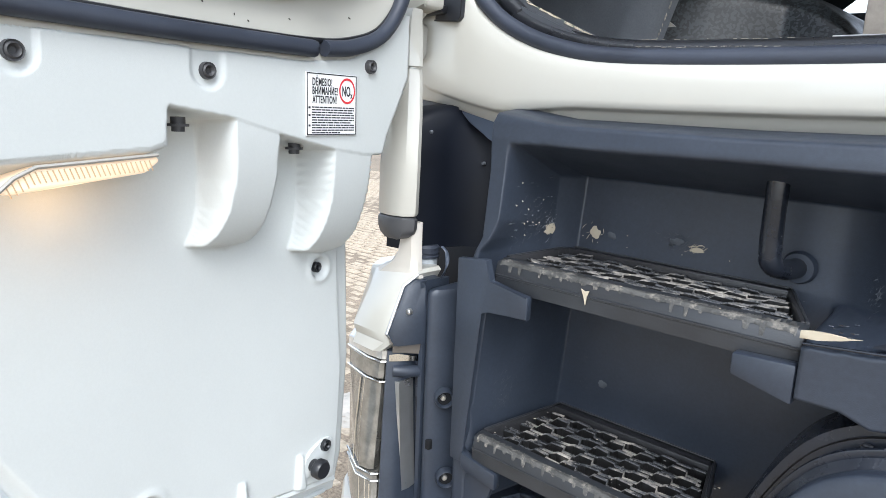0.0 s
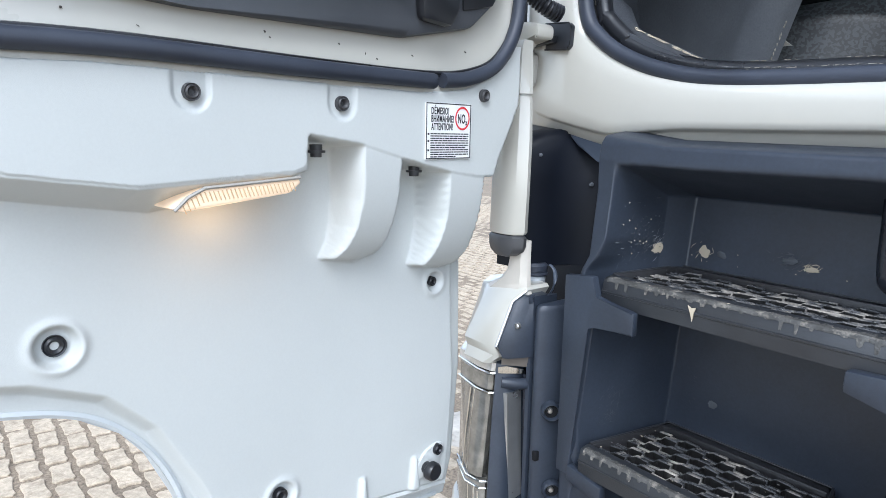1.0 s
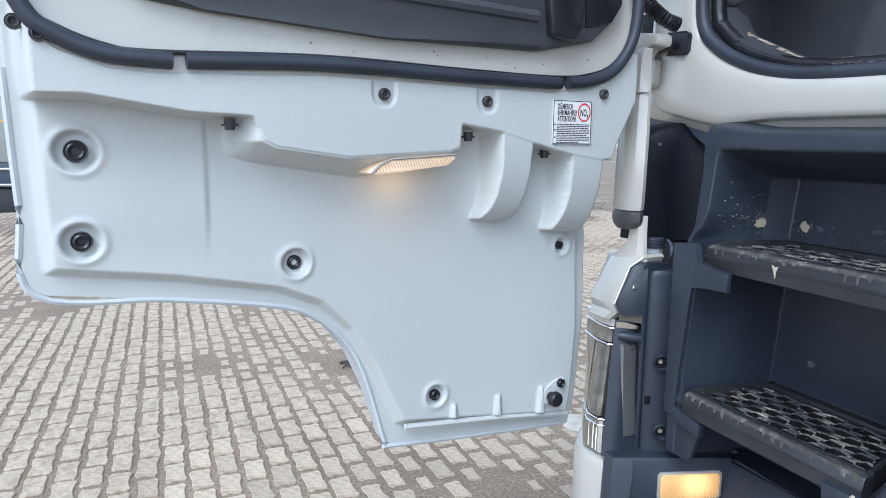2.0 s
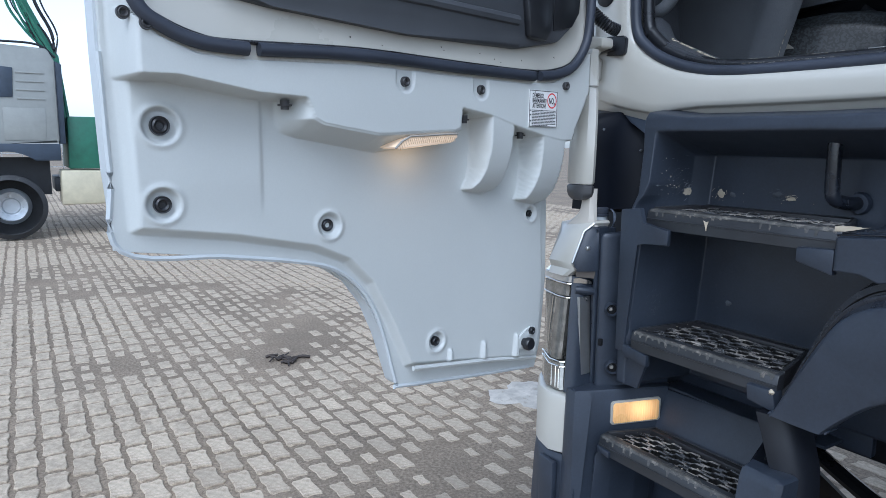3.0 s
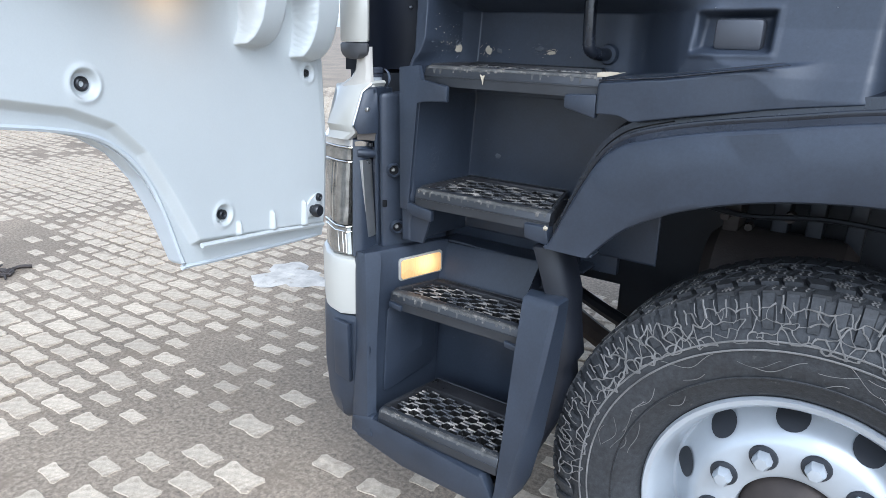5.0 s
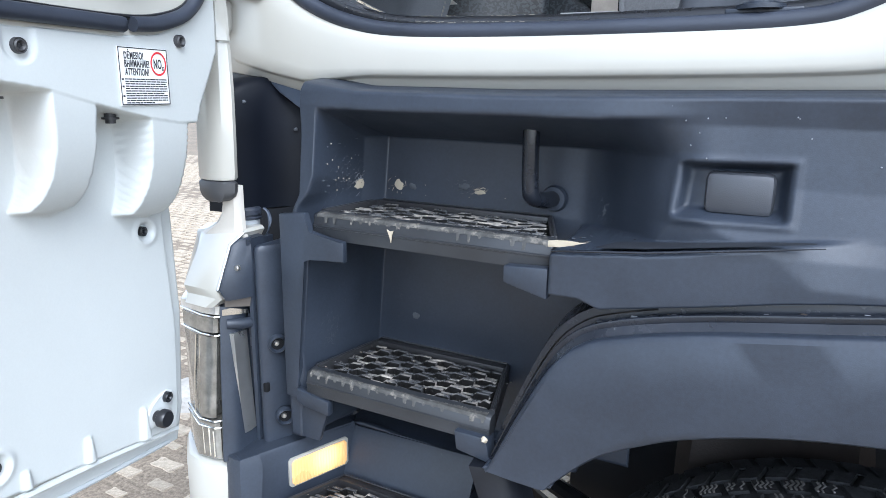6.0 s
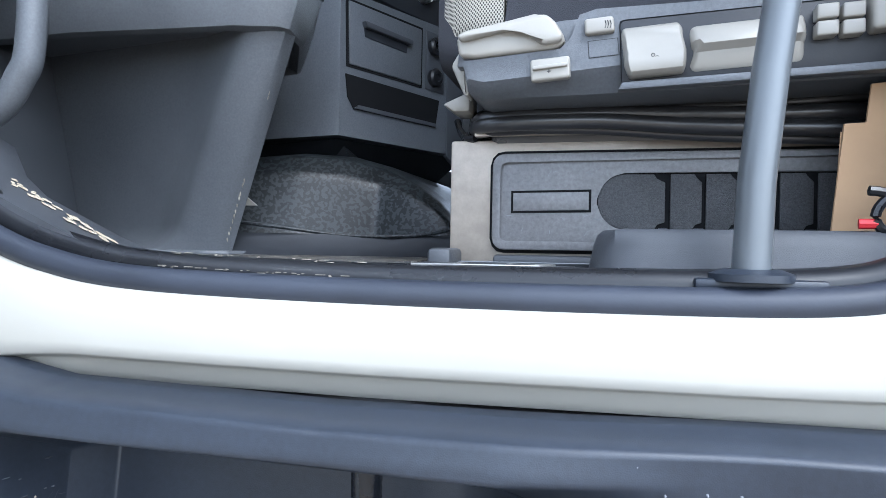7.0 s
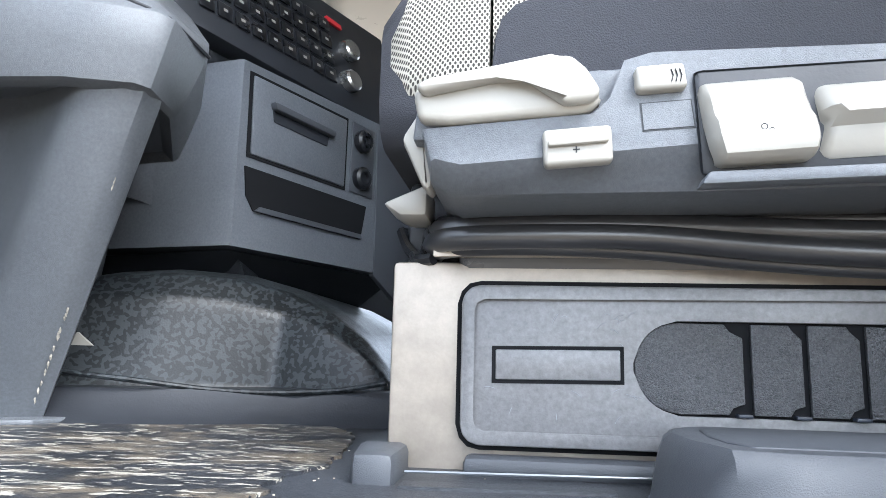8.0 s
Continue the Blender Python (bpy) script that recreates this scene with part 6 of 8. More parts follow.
def pedestal_ring(z):
    """Section of the column foot: flat ridge face between two soft corners, the broad shin panel set back beside it."""
    f = (z - 1.82) / (2.133 - 1.82)
    flare = max(0.0, 1 - (z - 1.80) / 0.045) ** 2
    s, r, l_ = (mixed(-0.620, -0.470, f), mixed(1.533, 1.447, f)), (mixed(-0.642, -0.478, f), mixed(1.515, 1.410, f)), (mixed(-0.711, -0.527, f) - 0.05 * flare, mixed(1.512, 1.405, f) - 0.012 * flare)
    turn = [(l_[0] - e, l_[1] + g, z) for e, g in ((-0.010, 0.0), (0.004, 0.002), (0.018, 0.008), (0.036, 0.019), (0.062, 0.034), (0.10, 0.050))]
    return [(-0.72, 1.74, z), (s[0] - 0.078, s[1] + 0.10, z), (s[0] - 0.006, s[1] + 0.010, z), (s[0], s[1], z), (r[0] + 0.007, r[1] + 0.008, z), (r[0] - 0.006, r[1] - 0.001, z)] + turn + [(-1.06, mixed(1.60, 1.52, f), z), (-1.06, 1.75, z)]


part("pedestal", loft([pedestal_ring(z) for z in (1.797, 1.803, 1.81, 1.82, 1.835, 1.85, 1.95, 2.05, 2.14)]), COLUMN_GREY, column, "grey column pedestal")
part("foot_flange", prism([(-0.60, 1.70), (-0.60, 1.545), (-0.615, 1.505), (-0.65, 1.488), (-0.78, 1.475), (-1.06, 1.45), (-1.06, 1.75)], 1.799, 1.807, xy, 0.003), COLUMN_GREY, column)


def cowl_ring(z, f, r, front=1.375, left=0.0):
    """f: front right corner, r: rear right corner of the section."""
    return [(r[0] - 0.08, 1.64, z), (r[0] - 0.006, r[1] + 0.010, z), (r[0], r[1] - 0.002, z), (f[0] + 0.001, f[1] + 0.012, z), (f[0] - 0.008, f[1] - 0.002, z), (f[0] - 0.07, mixed(f[1], front, 0.6) - 0.004, z), (f[0] - 0.17, front + 0.002, z), (-0.80, front - 0.01, z), (-0.97, front + left, z), (-0.97, 1.72, z)]


part("cowl", loft([cowl_ring(2.140, (-0.495, 1.45), (-0.500, 1.49), 1.43), cowl_ring(2.126, (-0.476, 1.42), (-0.484, 1.488), 1.39), cowl_ring(2.130, (-0.467, 1.406), (-0.477, 1.489), 1.378), cowl_ring(2.16, (-0.455, 1.401), (-0.465, 1.492), 1.366), cowl_ring(2.196, (-0.445, 1.400), (-0.453, 1.496), 1.36),
                   cowl_ring(2.200, (-0.447, 1.402), (-0.452, 1.497), 1.36), cowl_ring(2.215, (-0.462, 1.405), (-0.453, 1.50), 1.365), cowl_ring(2.27, (-0.53, 1.41), (-0.50, 1.54), 1.375), cowl_ring(2.32, (-0.59, 1.42), (-0.55, 1.57), 1.39), cowl_ring(2.36, (-0.64, 1.44), (-0.60, 1.60), 1.41)]), COLUMN_GREY, column, "steering column cowl")
part("cowl_seam", tube([(-0.60, 1.362, 2.262), (-0.53, 1.385, 2.228), (-0.466, 1.398, 2.203), (-0.448, 1.410, 2.197), (-0.450, 1.495, 2.198)], 0.0022, 6), DEEP, column)
wr = random.Random(17)
for k in range(26):
    f = wr.choice((0.0, 0.05, 0.1, 0.14, 0.2, 0.24, 0.3, 0.72)) + wr.uniform(-0.02, 0.02)
    z = mixed(1.825, 2.13, max(f, 0))
    px_, py_ = np.interp(z, [1.82, 2.133], [-0.628, -0.473]), np.interp(z, [1.82, 2.133], [1.522, 1.424])
    bm = bmesh.new()
    bmesh.ops.create_icosphere(bm, subdivisions=1, radius=1)
    w = wr.uniform(0.0010, 0.0030)
    for v in bm.verts:
        v.co = Vector((px_ + v.co.x * wr.uniform(0.0006, 0.0018), py_ + v.co.y * wr.uniform(0.0006, 0.0018), z + v.co.z * w * wr.uniform(0.8, 2.2)))
    part("worn_spot", bm, WORN_SPOT, column)

# dashboard lower wall and centre console facing the seats
dash = empty("dashboard", (-0.7, 2.0, 1.79), "charcoal dashboard with centre console, drawer and radio panel", "dashboard")
part("lower_wall", box((-1.12, 1.2, 1.79), (-0.97, 3.35, 2.35), 0.03), DARK_TRIM, dash)
part("upper_wall", box((-1.12, 1.2, 2.28), (-0.80, 3.35, 2.45), 0.04), DARK_TRIM, dash)
CO, CA = Vector((-0.535, 1.757)), math.atan2(0.893, 0.45)


def on_console(a, b, d):
    # a: along the console's face, b: height, d: out of it
    return (CO.x + a * math.cos(CA) + d * math.sin(CA), CO.y + a * math.sin(CA) - d * math.cos(CA), b)


part("console", loft([[on_console(a, b, d) for a, d in ((0.0, -0.006), (0.004, 0.0), (0.42, 0.0), (0.42, -0.5), (-0.12, -0.42))] for b, q in ((2.036, 0), (2.05, 0), (2.16, 0), (2.318, 0), (2.325, 0))]), GREY_TRIM, dash, "grey centre console")
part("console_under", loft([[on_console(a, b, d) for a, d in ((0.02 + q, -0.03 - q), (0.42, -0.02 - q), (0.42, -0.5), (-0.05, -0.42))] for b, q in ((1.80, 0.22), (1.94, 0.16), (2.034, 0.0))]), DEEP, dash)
part("console_side", prism([(-0.572, 2.322), (-0.560, 2.062), (-0.65, 2.094), (-0.737, 2.122), (-1.0, 2.20), (-1.0, 2.40), (-0.66, 2.345)], 1.785, 1.83, xz, 0.004), GREY_TRIM, dash, "grey side of the centre console")
part("toe_panel", loft([[(-1.0, 1.80, 2.20), (-0.56, 1.80, 2.064), (-0.56, 1.86, 2.064), (-1.0, 1.86, 2.20)], [(-1.0, 1.95, 1.80), (-0.50, 1.95, 1.85), (-0.50, 2.0, 1.85), (-1.0, 2.0, 1.80)]]), DARK_TRIM, dash)
part("console_seam", tube([(-0.566, 1.783, 2.322), (-0.556, 1.783, 2.064)], 0.0016, 6), GAP, dash)
part("dash_bridge", box((-0.80, 1.87, 2.28), (-0.55, 1.93, 2.47), 0.01), DARK_TRIM, dash)
part("panel_back", prism([(-0.62, 2.30), (-0.085, 2.33), (-0.085, 2.62), (-0.62, 2.62)], -0.20, -0.14, on_console, 0.006), DARK_TRIM, dash)
part("drawer", prism([(0.022, 2.306), (0.236, 2.302), (0.236, 2.178), (0.026, 2.180)], 0.0, 0.005, on_console, 0.003), GREY_TRIM, dash, "closed console drawer")
# flat dark faces stand for shade round the drawer and under its pull
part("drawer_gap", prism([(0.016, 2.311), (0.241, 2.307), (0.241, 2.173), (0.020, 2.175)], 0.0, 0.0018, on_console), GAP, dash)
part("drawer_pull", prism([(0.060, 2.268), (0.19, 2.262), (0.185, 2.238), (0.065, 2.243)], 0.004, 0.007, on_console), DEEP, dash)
part("drawer_pull_lip", prism([(0.055, 2.272), (0.197, 2.266), (0.195, 2.255), (0.06, 2.260)], 0.004, 0.018, on_console, 0.003), DARK_TRIM, dash)
# sheet on the closed console face, coloured as the pocket's shaded inside
part("pocket", prism([(0.018, 2.160), (0.30, 2.155), (0.288, 2.092), (0.04, 2.094), (0.024, 2.115)], 0.0, 0.0025, on_console), GAP, dash, "flat near-black sheet standing for the shaded storage pocket")
part("pocket_floor", prism([(0.04, 2.094), (0.288, 2.092), (0.285, 2.100), (0.05, 2.102)], 0.002, 0.006, on_console), DARK_TRIM, dash)
part("socket_panel", prism([(0.252, 2.306), (0.315, 2.304), (0.315, 2.172), (0.252, 2.174)], 0.0, 0.004, on_console, 0.002), DARK_TRIM, dash)
for b in (2.272, 2.202):
    c = on_console(0.276, b, 0.0)
    bm = bmesh.new()
    rings = []
    for r_, d in ((0.020, 0.004), (0.021, 0.016), (0.016, 0.020), (0.010, 0.020), (0.009, 0.014), (0.0, 0.014)):
        rings.append([bm.verts.new(on_console(0.276 + r_ * math.cos(w), b + r_ * math.sin(w), d)) for w in (2 * math.pi * k / 20 for k in range(20))])
    for p, q in zip(rings, rings[1:]):
        for k in range(20):
            bm.faces.new((p[k], p[(k + 1) % 20], q[(k + 1) % 20], q[k]))
    part("power_socket", bm, BLACK_SMOOTH, dash, "round 12 volt socket with black cap")
part("side_panel", prism([(0.325, 2.315), (0.46, 2.31), (0.46, 1.95), (0.33, 2.03)], -0.01, 0.003, on_console, 0.003), DARK_TRIM, dash)
# radio and climate panel above
part("control_panel", prism([(-0.10, 2.36), (0.42, 2.325), (0.42, 2.56), (-0.10, 2.57)], -0.05, 0.0, lambda a, b, d: on_console(a, b, d - 0.02 - (b - 2.33) * 0.25), 0.006), DEEP, dash, "black radio and climate control panel")
PANELW = lambda a, b, d: on_console(a, b, d - 0.02 - (b - 2.33) * 0.25)
rng = random.Random(8)
for r in range(4):
    for k in range(9):
        a0, b0 = -0.06 + 0.034 * k, 2.395 + 0.036 * r - 0.0015 * k
        if a0 > 0.24 and r < 3:
            continue
        part("button", prism([(a0, b0), (a0 + 0.028, b0 - 0.001), (a0 + 0.028, b0 + 0.027), (a0, b0 + 0.028)], 0.0, 0.005, PANELW, 0.002), BLACK_SMOOTH, dash)
        part("button_mark", prism([(a0 + 0.01, b0 + 0.012), (a0 + 0.018, b0 + 0.012), (a0 + 0.018, b0 + 0.017), (a0 + 0.01, b0 + 0.017)], 0.005, 0.0056, PANELW), IVORY, dash)
for a0, b0 in ((0.275, 2.40), (0.285, 2.47)):
    bm = bmesh.new()
    rings = []
    for r_, d in ((0.022, 0.0), (0.021, 0.018), (0.017, 0.022), (0.0, 0.022)):
        rings.append([bm.verts.new(PANELW(a0 + r_ * math.cos(w), b0 + r_ * math.sin(w), d)) for w in (2 * math.pi * k / 20 for k in range(20))])
    for p, q in zip(rings, rings[1:]):
        for k in range(20):
            bm.faces.new((p[k], p[(k + 1) % 20], q[(k + 1) % 20], q[k]))
    part("knob", bm, STEEL, dash, "silver rotary knob")
part("red_button", prism([(0.235, 2.515), (0.275, 2.512), (0.275, 2.522), (0.235, 2.525)], 0.0, 0.006, PANELW), RED, dash)

# engine tunnel under its rubber cover
tunnel = empty("engine_tunnel", (-0.45, 1.75, 1.79), "rounded engine tunnel under patterned black rubber cover", "engine cover")
TXTR = material("patterned_rubber", (0.007, 0.0085, 0.010), 0.38, var=0.15, bump=0.15, grain=420, spec=0.3)
xn, xl = TXTR.node_tree.nodes, TXTR.node_tree.links
blot, blr, blx, xco = xn.new("ShaderNodeTexNoise"), xn.new("ShaderNodeMapRange"), xn.new("ShaderNodeMix"), xn.new("ShaderNodeTexCoord")
blot.inputs["Scale"].default_value, blot.inputs["Detail"].default_value, blot.inputs["Distortion"].default_value = 150, 0.5, 0.5
blr.inputs["From Min"].default_value, blr.inputs["From Max"].default_value = 0.49, 0.53
blx.data_type = "RGBA"
xl.new(xco.outputs["Object"], blot.inputs["Vector"])
xl.new(blot.outputs["Fac"], blr.inputs["Value"])
xl.new(blr.outputs[0], blx.inputs["Factor"])
xl.new(xn["Principled BSDF"].inputs["Base Color"].links[0].from_socket, blx.inputs["A"])
blx.inputs["B"].default_value = (0.027, 0.032, 0.036, 1)
xl.new(blx.outputs["Result"], xn["Principled BSDF"].inputs["Base Color"])
aa = np.linspace(0, 1, 60)
bb = np.linspace(0, 1, 50)
AA, BB = np.meshgrid(aa, bb)
TX = -0.70 + 0.44 * AA
ht = np.interp(AA, [0, 0.1, 0.25, 0.45, 0.6, 0.75, 0.86, 0.93, 1.0], [0.13, 0.155, 0.165, 0.165, 0.15, 0.12, 0.085, 0.05, 0.0])
prof_y = np.interp(BB, [0, 0.02, 0.06, 0.1, 0.3, 0.42, 0.55, 1.0], [0.0, 0.0, 0.012, 0.02, 0.72, 0.93, 1.0, 1.02])
front_y = np.interp(AA, [0, 0.3, 0.6, 1.0], [1.545, 1.60, 1.67, 1.66])
TY = front_y + np.interp(BB, [0, 0.02, 0.06, 0.1, 0.3, 0.42, 0.55, 1.0], [0.0, 0.02, 0.03, 0.035, 0.06, 0.09, 0.14, 0.6])
TZ = 1.822 + 0.012 * (1 - AA) + ht * prof_y
sheet(TX, TY, TZ, "cover", TXTR, tunnel)
part("cover_base", loft([[(-0.72, 1.51 + q, z), (-0.5, 1.555 + q, z), (-0.38, 1.61 + q, z), (-0.26, 1.63 + q, z), (-0.24, 1.7, z), (-0.24, 2.2, z), (-0.75, 2.2, z)] for z, q in ((1.795, -0.012), (1.802, 0.0), (1.815, 0.022), (1.838, 0.036))]), DEEP, tunnel, "dark tunnel skirt")
part("cover_bead", tube(smooth_path([(-0.70, 1.535, 1.862), (-0.57, 1.565, 1.85), (-0.45, 1.615, 1.836), (-0.34, 1.65, 1.838), (-0.27, 1.65, 1.85)], 6), 0.0032, 8), TXTR, tunnel)
part("warning_patch", prism([(-0.62, 1.90), (-0.60, 1.885), (-0.635, 1.885)], 1.568, 1.572, xz), IVORY, tunnel)

# seat base box with moulded storage inset
seatbox = empty("seat_base", (0.05, 1.45, 1.79), "scuffed bronze-grey metal seat base with moulded black inset", "seat base")
part("box", box((-0.21, 1.362, 1.795), (0.62, 1.85, 1.955), 0.004), BOX_METAL, seatbox)
arc_ = [(0.004 - 0.032 * math.sin(w), 1.8775 + 0.034 * math.cos(w)) for w in np.linspace(0, math.pi, 18)]
outer_ = [(0.42, 1.82), (-0.140, 1.818), (-0.147, 1.820), (-0.152, 1.825), (-0.154, 1.832), (-0.154, 1.922), (-0.152, 1.929), (-0.147, 1.934), (-0.140, 1.936), (0.42, 1.936)]
inner_ = [(0.42, 1.928), (-0.137, 1.927), (-0.1435, 1.924), (-0.146, 1.918), (-0.146, 1.836), (-0.1435, 1.830), (-0.137, 1.827), (0.42, 1.829)]
part("inset_frame", prism(outer_ + [(0.42, 1.9115)] + arc_ + [(0.42, 1.8435)], 1.3555, 1.3618, xz, 0.0012), INSET, seatbox, "scratched dark plastic inset")
part("inset_rim", prism(outer_ + inner_, 1.351, 1.3562, xz, 0.0018), INSET, seatbox)
# near-black outlines: shade of the inset's deep edges put into the colour
gap = [(-0.158, 1.832), (-0.155, 1.822), (-0.149, 1.816), (-0.140, 1.814), (0.42, 1.816), (0.42, 1.940), (-0.140, 1.940), (-0.149, 1.938), (-0.155, 1.932), (-0.158, 1.922)]
part("inset_gap", prism(gap, 1.3603, 1.3624, xz), GAP, seatbox)
part("label_gap", prism([(-0.131, 1.8905), (-0.0345, 1.892), (-0.0345, 1.8645), (-0.131, 1.863)], 1.3549, 1.357, xz), GAP, seatbox)
part("label_field", prism([(-0.1283, 1.8878), (-0.0372, 1.8892), (-0.0372, 1.8672), (-0.1283, 1.8658)], 1.3536, 1.357, xz, 0.001), INSET, seatbox)
SPECK = material("speckled_bin_plastic", (0.075, 0.077, 0.083), 0.5, var=0.15, fine_var=0.5, fine_scale=700, bump=0.7, grain=900)
first = [(a + 0.0012, 1.8775 + (b - 1.8775) * 0.955) for a, b in arc_]
part("bin_panel", prism([(0.037, 1.9097), (0.040, 1.904), (0.0495, 1.900), (0.0495, 1.853), (0.041, 1.851), (0.0385, 1.8455)][::-1] + first, 1.3565, 1.3602, xz, 0.0006), SPECK, seatbox, "speckled black bin panel")
for x in (0.0555, 0.0945, 0.1335, 0.1725, 0.2115, 0.2505):
    part("bin_panel", prism([(x, 1.9097), (x + 0.026, 1.9097), (x + 0.029, 1.904), (x + 0.0345, 1.900), (x + 0.0345, 1.853), (x + 0.027, 1.851), (x + 0.0245, 1.8455), (x, 1.8455)], 1.3565, 1.3602, xz, 0.0006), SPECK, seatbox)
    part("panel_foot", prism([(x - 0.013, 1.844), (x - 0.003, 1.844), (x - 0.003, 1.8465), (x - 0.013, 1.8465)], 1.350, 1.3575, xz, 0.0006), BLACK, seatbox)
srng = random.Random(3)
for k in range(34):
    a, b = srng.choice((srng.uniform(-0.14, -0.04), srng.uniform(-0.05, -0.03))), srng.uniform(1.835, 1.915)
    if 1.86 < b < 1.893:
        continue
    w, ln = srng.uniform(-0.6, 1.8), srng.uniform(0.003, 0.010)
    part("scratch", tube(smooth_path([(a, 1.3554, b), (a + ln * 0.5 * math.cos(w), 1.3554, b + ln * 0.5 * math.sin(w) + 0.0008), (a + ln * math.cos(w), 1.3554, b + ln * math.sin(w))], 3), 0.0002, 4), SCUFF, seatbox)
part("inset_sill", prism([(-0.15, 1.797), (0.42, 1.797), (0.42, 1.812), (-0.15, 1.812)], 1.335, 1.36, xz, 0.005), DARK_TRIM, seatbox)

seat = empty("driver_seat", (0.1, 1.5, 1.955), "driver's seat with mesh-front black cushion and ivory control levers", "seat")
BELL = material("bellows_rubber", (0.030, 0.030, 0.033), 0.30, var=0.15, bump=0.02, spec=0.8)
part("bellows_back", box((-0.16, 1.36, 1.945), (0.6, 1.85, 2.0), 0.01), BELL, seat)
for z0, z1, z2, z3, y, r in ((1.984, 1.986, 1.985, 1.990, 1.345, 0.0085), (1.977, 1.977, 1.972, 1.972, 1.330, 0.0095), (1.969, 1.968, 1.957, 1.953, 1.326, 0.0095), (1.963, 1.960, 1.948, 1.943, 1.338, 0.0065)):
    part("bellows_fold", tube(smooth_path([(-0.183, y + 0.06, z0), (-0.165, y + 0.015, z0), (-0.10, y, z0), (-0.02, y, z1), (0.06, y, mixed(z1, z2, 0.6)), (0.14, y, z2), (0.28, y, z3), (0.5, y, z3)], 12), r, 20, up=(0, 1, 0)), BELL, seat, "smooth fold of the rubber bellows")
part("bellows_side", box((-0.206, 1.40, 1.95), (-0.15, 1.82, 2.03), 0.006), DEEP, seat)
part("bracket", prism([(-0.176, 1.957), (-0.02, 1.957), (-0.08, 1.966), (-0.165, 1.974), (-0.176, 1.974)], 1.345, 1.352, xz), BOX_METAL, seat)
part("bracket_bolt", lathe([(0, -0.004), (0.005, -0.003), (0.006, 0.002)], (-0.168, 1.344, 1.968), steps=10), DEEP, seat)
part("release_bar", tube(smooth_path([(-0.178, 1.36, 1.957), (-0.19, 1.37, 1.958), (-0.205, 1.40, 1.972), (-0.215, 1.42, 1.99)], 8), 0.005, 8), BLACK_SMOOTH, seat, "bent black release lever")
# side console of the seat
side = part("side_cover", loft([[(-0.172 + i, y, 1.993 + e * 0.6), (-0.156 + i, y, 1.983 + e), (0.0, y, 1.984 + e * 1.7), (0.003, y, 1.984 + e * 1.7), (0.5, y, 1.999 + e), (0.5, y, 2.028), (0.5, y, 2.074), (-0.03, y, 2.069), (-0.047, y, 2.064), (-0.056, y, 2.04), (-0.066, y, 2.030), (-0.178 + i, y, 2.022)]
                               for y, i, e in ((1.46, 0.005, 0.0), (1.275, 0.003, 0.0), (1.264, 0.004, 0.001), (1.247, 0.006, 0.014), (1.245, 0.009, 0.0155))]), GREY_TRIM, seat, "grey side console of the seat")
part("lever_recess", prism([(-0.180, 2.018), (-0.176, 2.052), (-0.06, 2.063), (-0.044, 2.065), (-0.044, 2.02)], 1.256, 1.30, xz, 0.003), GREY_TRIM, seat)
part("lever_well", prism([(-0.007, 2.053), (-0.004, 2.055), (0.45, 2.074), (0.45, 2.000), (-0.004, 1.990)], 1.2425, 1.2455, xz, 0.003), DEEP, seat)
part("well_floor", prism([(-0.008, 1.981), (0.45, 2.000), (0.45, 2.008), (-0.003, 1.989)], 1.230, 1.246, xz, 0.002), GREY_TRIM, seat)


def control(name, poly, y0, y1, label, bev=0.006):
    return part(name, prism(poly, y0, y1, xz, bev, seg=3), IVORY, seat, label)


part("height_lever", prism([(-0.178, 2.046), (-0.168, 2.052), (-0.092, 2.064), (-0.080, 2.064), (-0.070, 2.056), (-0.061, 2.040), (-0.063, 2.034), (-0.072, 2.030), (-0.155, 2.024), (-0.174, 2.026)], 1.240, 1.255, xz, 0.005, seg=3), IVORY, seat, "large ivory height lever with scooped face")
part("lever_crest", prism([(-0.176, 2.046), (-0.166, 2.051), (-0.092, 2.063), (-0.080, 2.063), (-0.071, 2.055), (-0.062, 2.040), (-0.066, 2.034), (-0.084, 2.032), (-0.107, 2.050), (-0.125, 2.049), (-0.170, 2.040)], 1.231, 1.242, xz, 0.004, seg=3), IVORY, seat)
control("plus_button", [(-0.097, 2.018), (-0.056, 2.021), (-0.055, 1.998), (-0.096, 1.995)], 1.238, 1.25, "ivory rocker button marked plus", 0.003)
part("button_ridge", prism([(-0.094, 2.010), (-0.058, 2.013), (-0.058, 2.009), (-0.094, 2.006)], 1.234, 1.24, xz, 0.0015), IVORY, seat)
part("plus_mark", prism([(-0.079, 2.0045), (-0.075, 2.0047), (-0.075, 2.0054), (-0.079, 2.0052)], 1.2375, 1.2381, xz), PRINT, seat)
part("plus_mark", prism([(-0.0774, 2.003), (-0.0766, 2.003), (-0.0766, 2.007), (-0.0774, 2.007)], 1.2375, 1.2381, xz), PRINT, seat)
control("heat_button", [(-0.042, 2.057), (-0.013, 2.059), (-0.011, 2.043), (-0.041, 2.041)], 1.237, 1.25, "ivory seat heating switch", 0.003)
for k in range(3):
    part("heat_mark", tube([(-0.021 + 0.0025 * k, 1.2365, 2.046), (-0.020 + 0.0025 * k, 1.2365, 2.050), (-0.0212 + 0.0025 * k, 1.2365, 2.054)], 0.0004, 4), PRINT, seat)
part("blank_switch", prism([(-0.0385, 2.036), (-0.008, 2.038), (-0.006, 2.020), (-0.037, 2.018)], 1.2446, 1.247, xz), DEEP, seat)
part("blank_switch_face", prism([(-0.0375, 2.0352), (-0.0088, 2.0372), (-0.007, 2.0208), (-0.0362, 2.0188)], 1.2441, 1.247, xz), GREY_TRIM, seat)


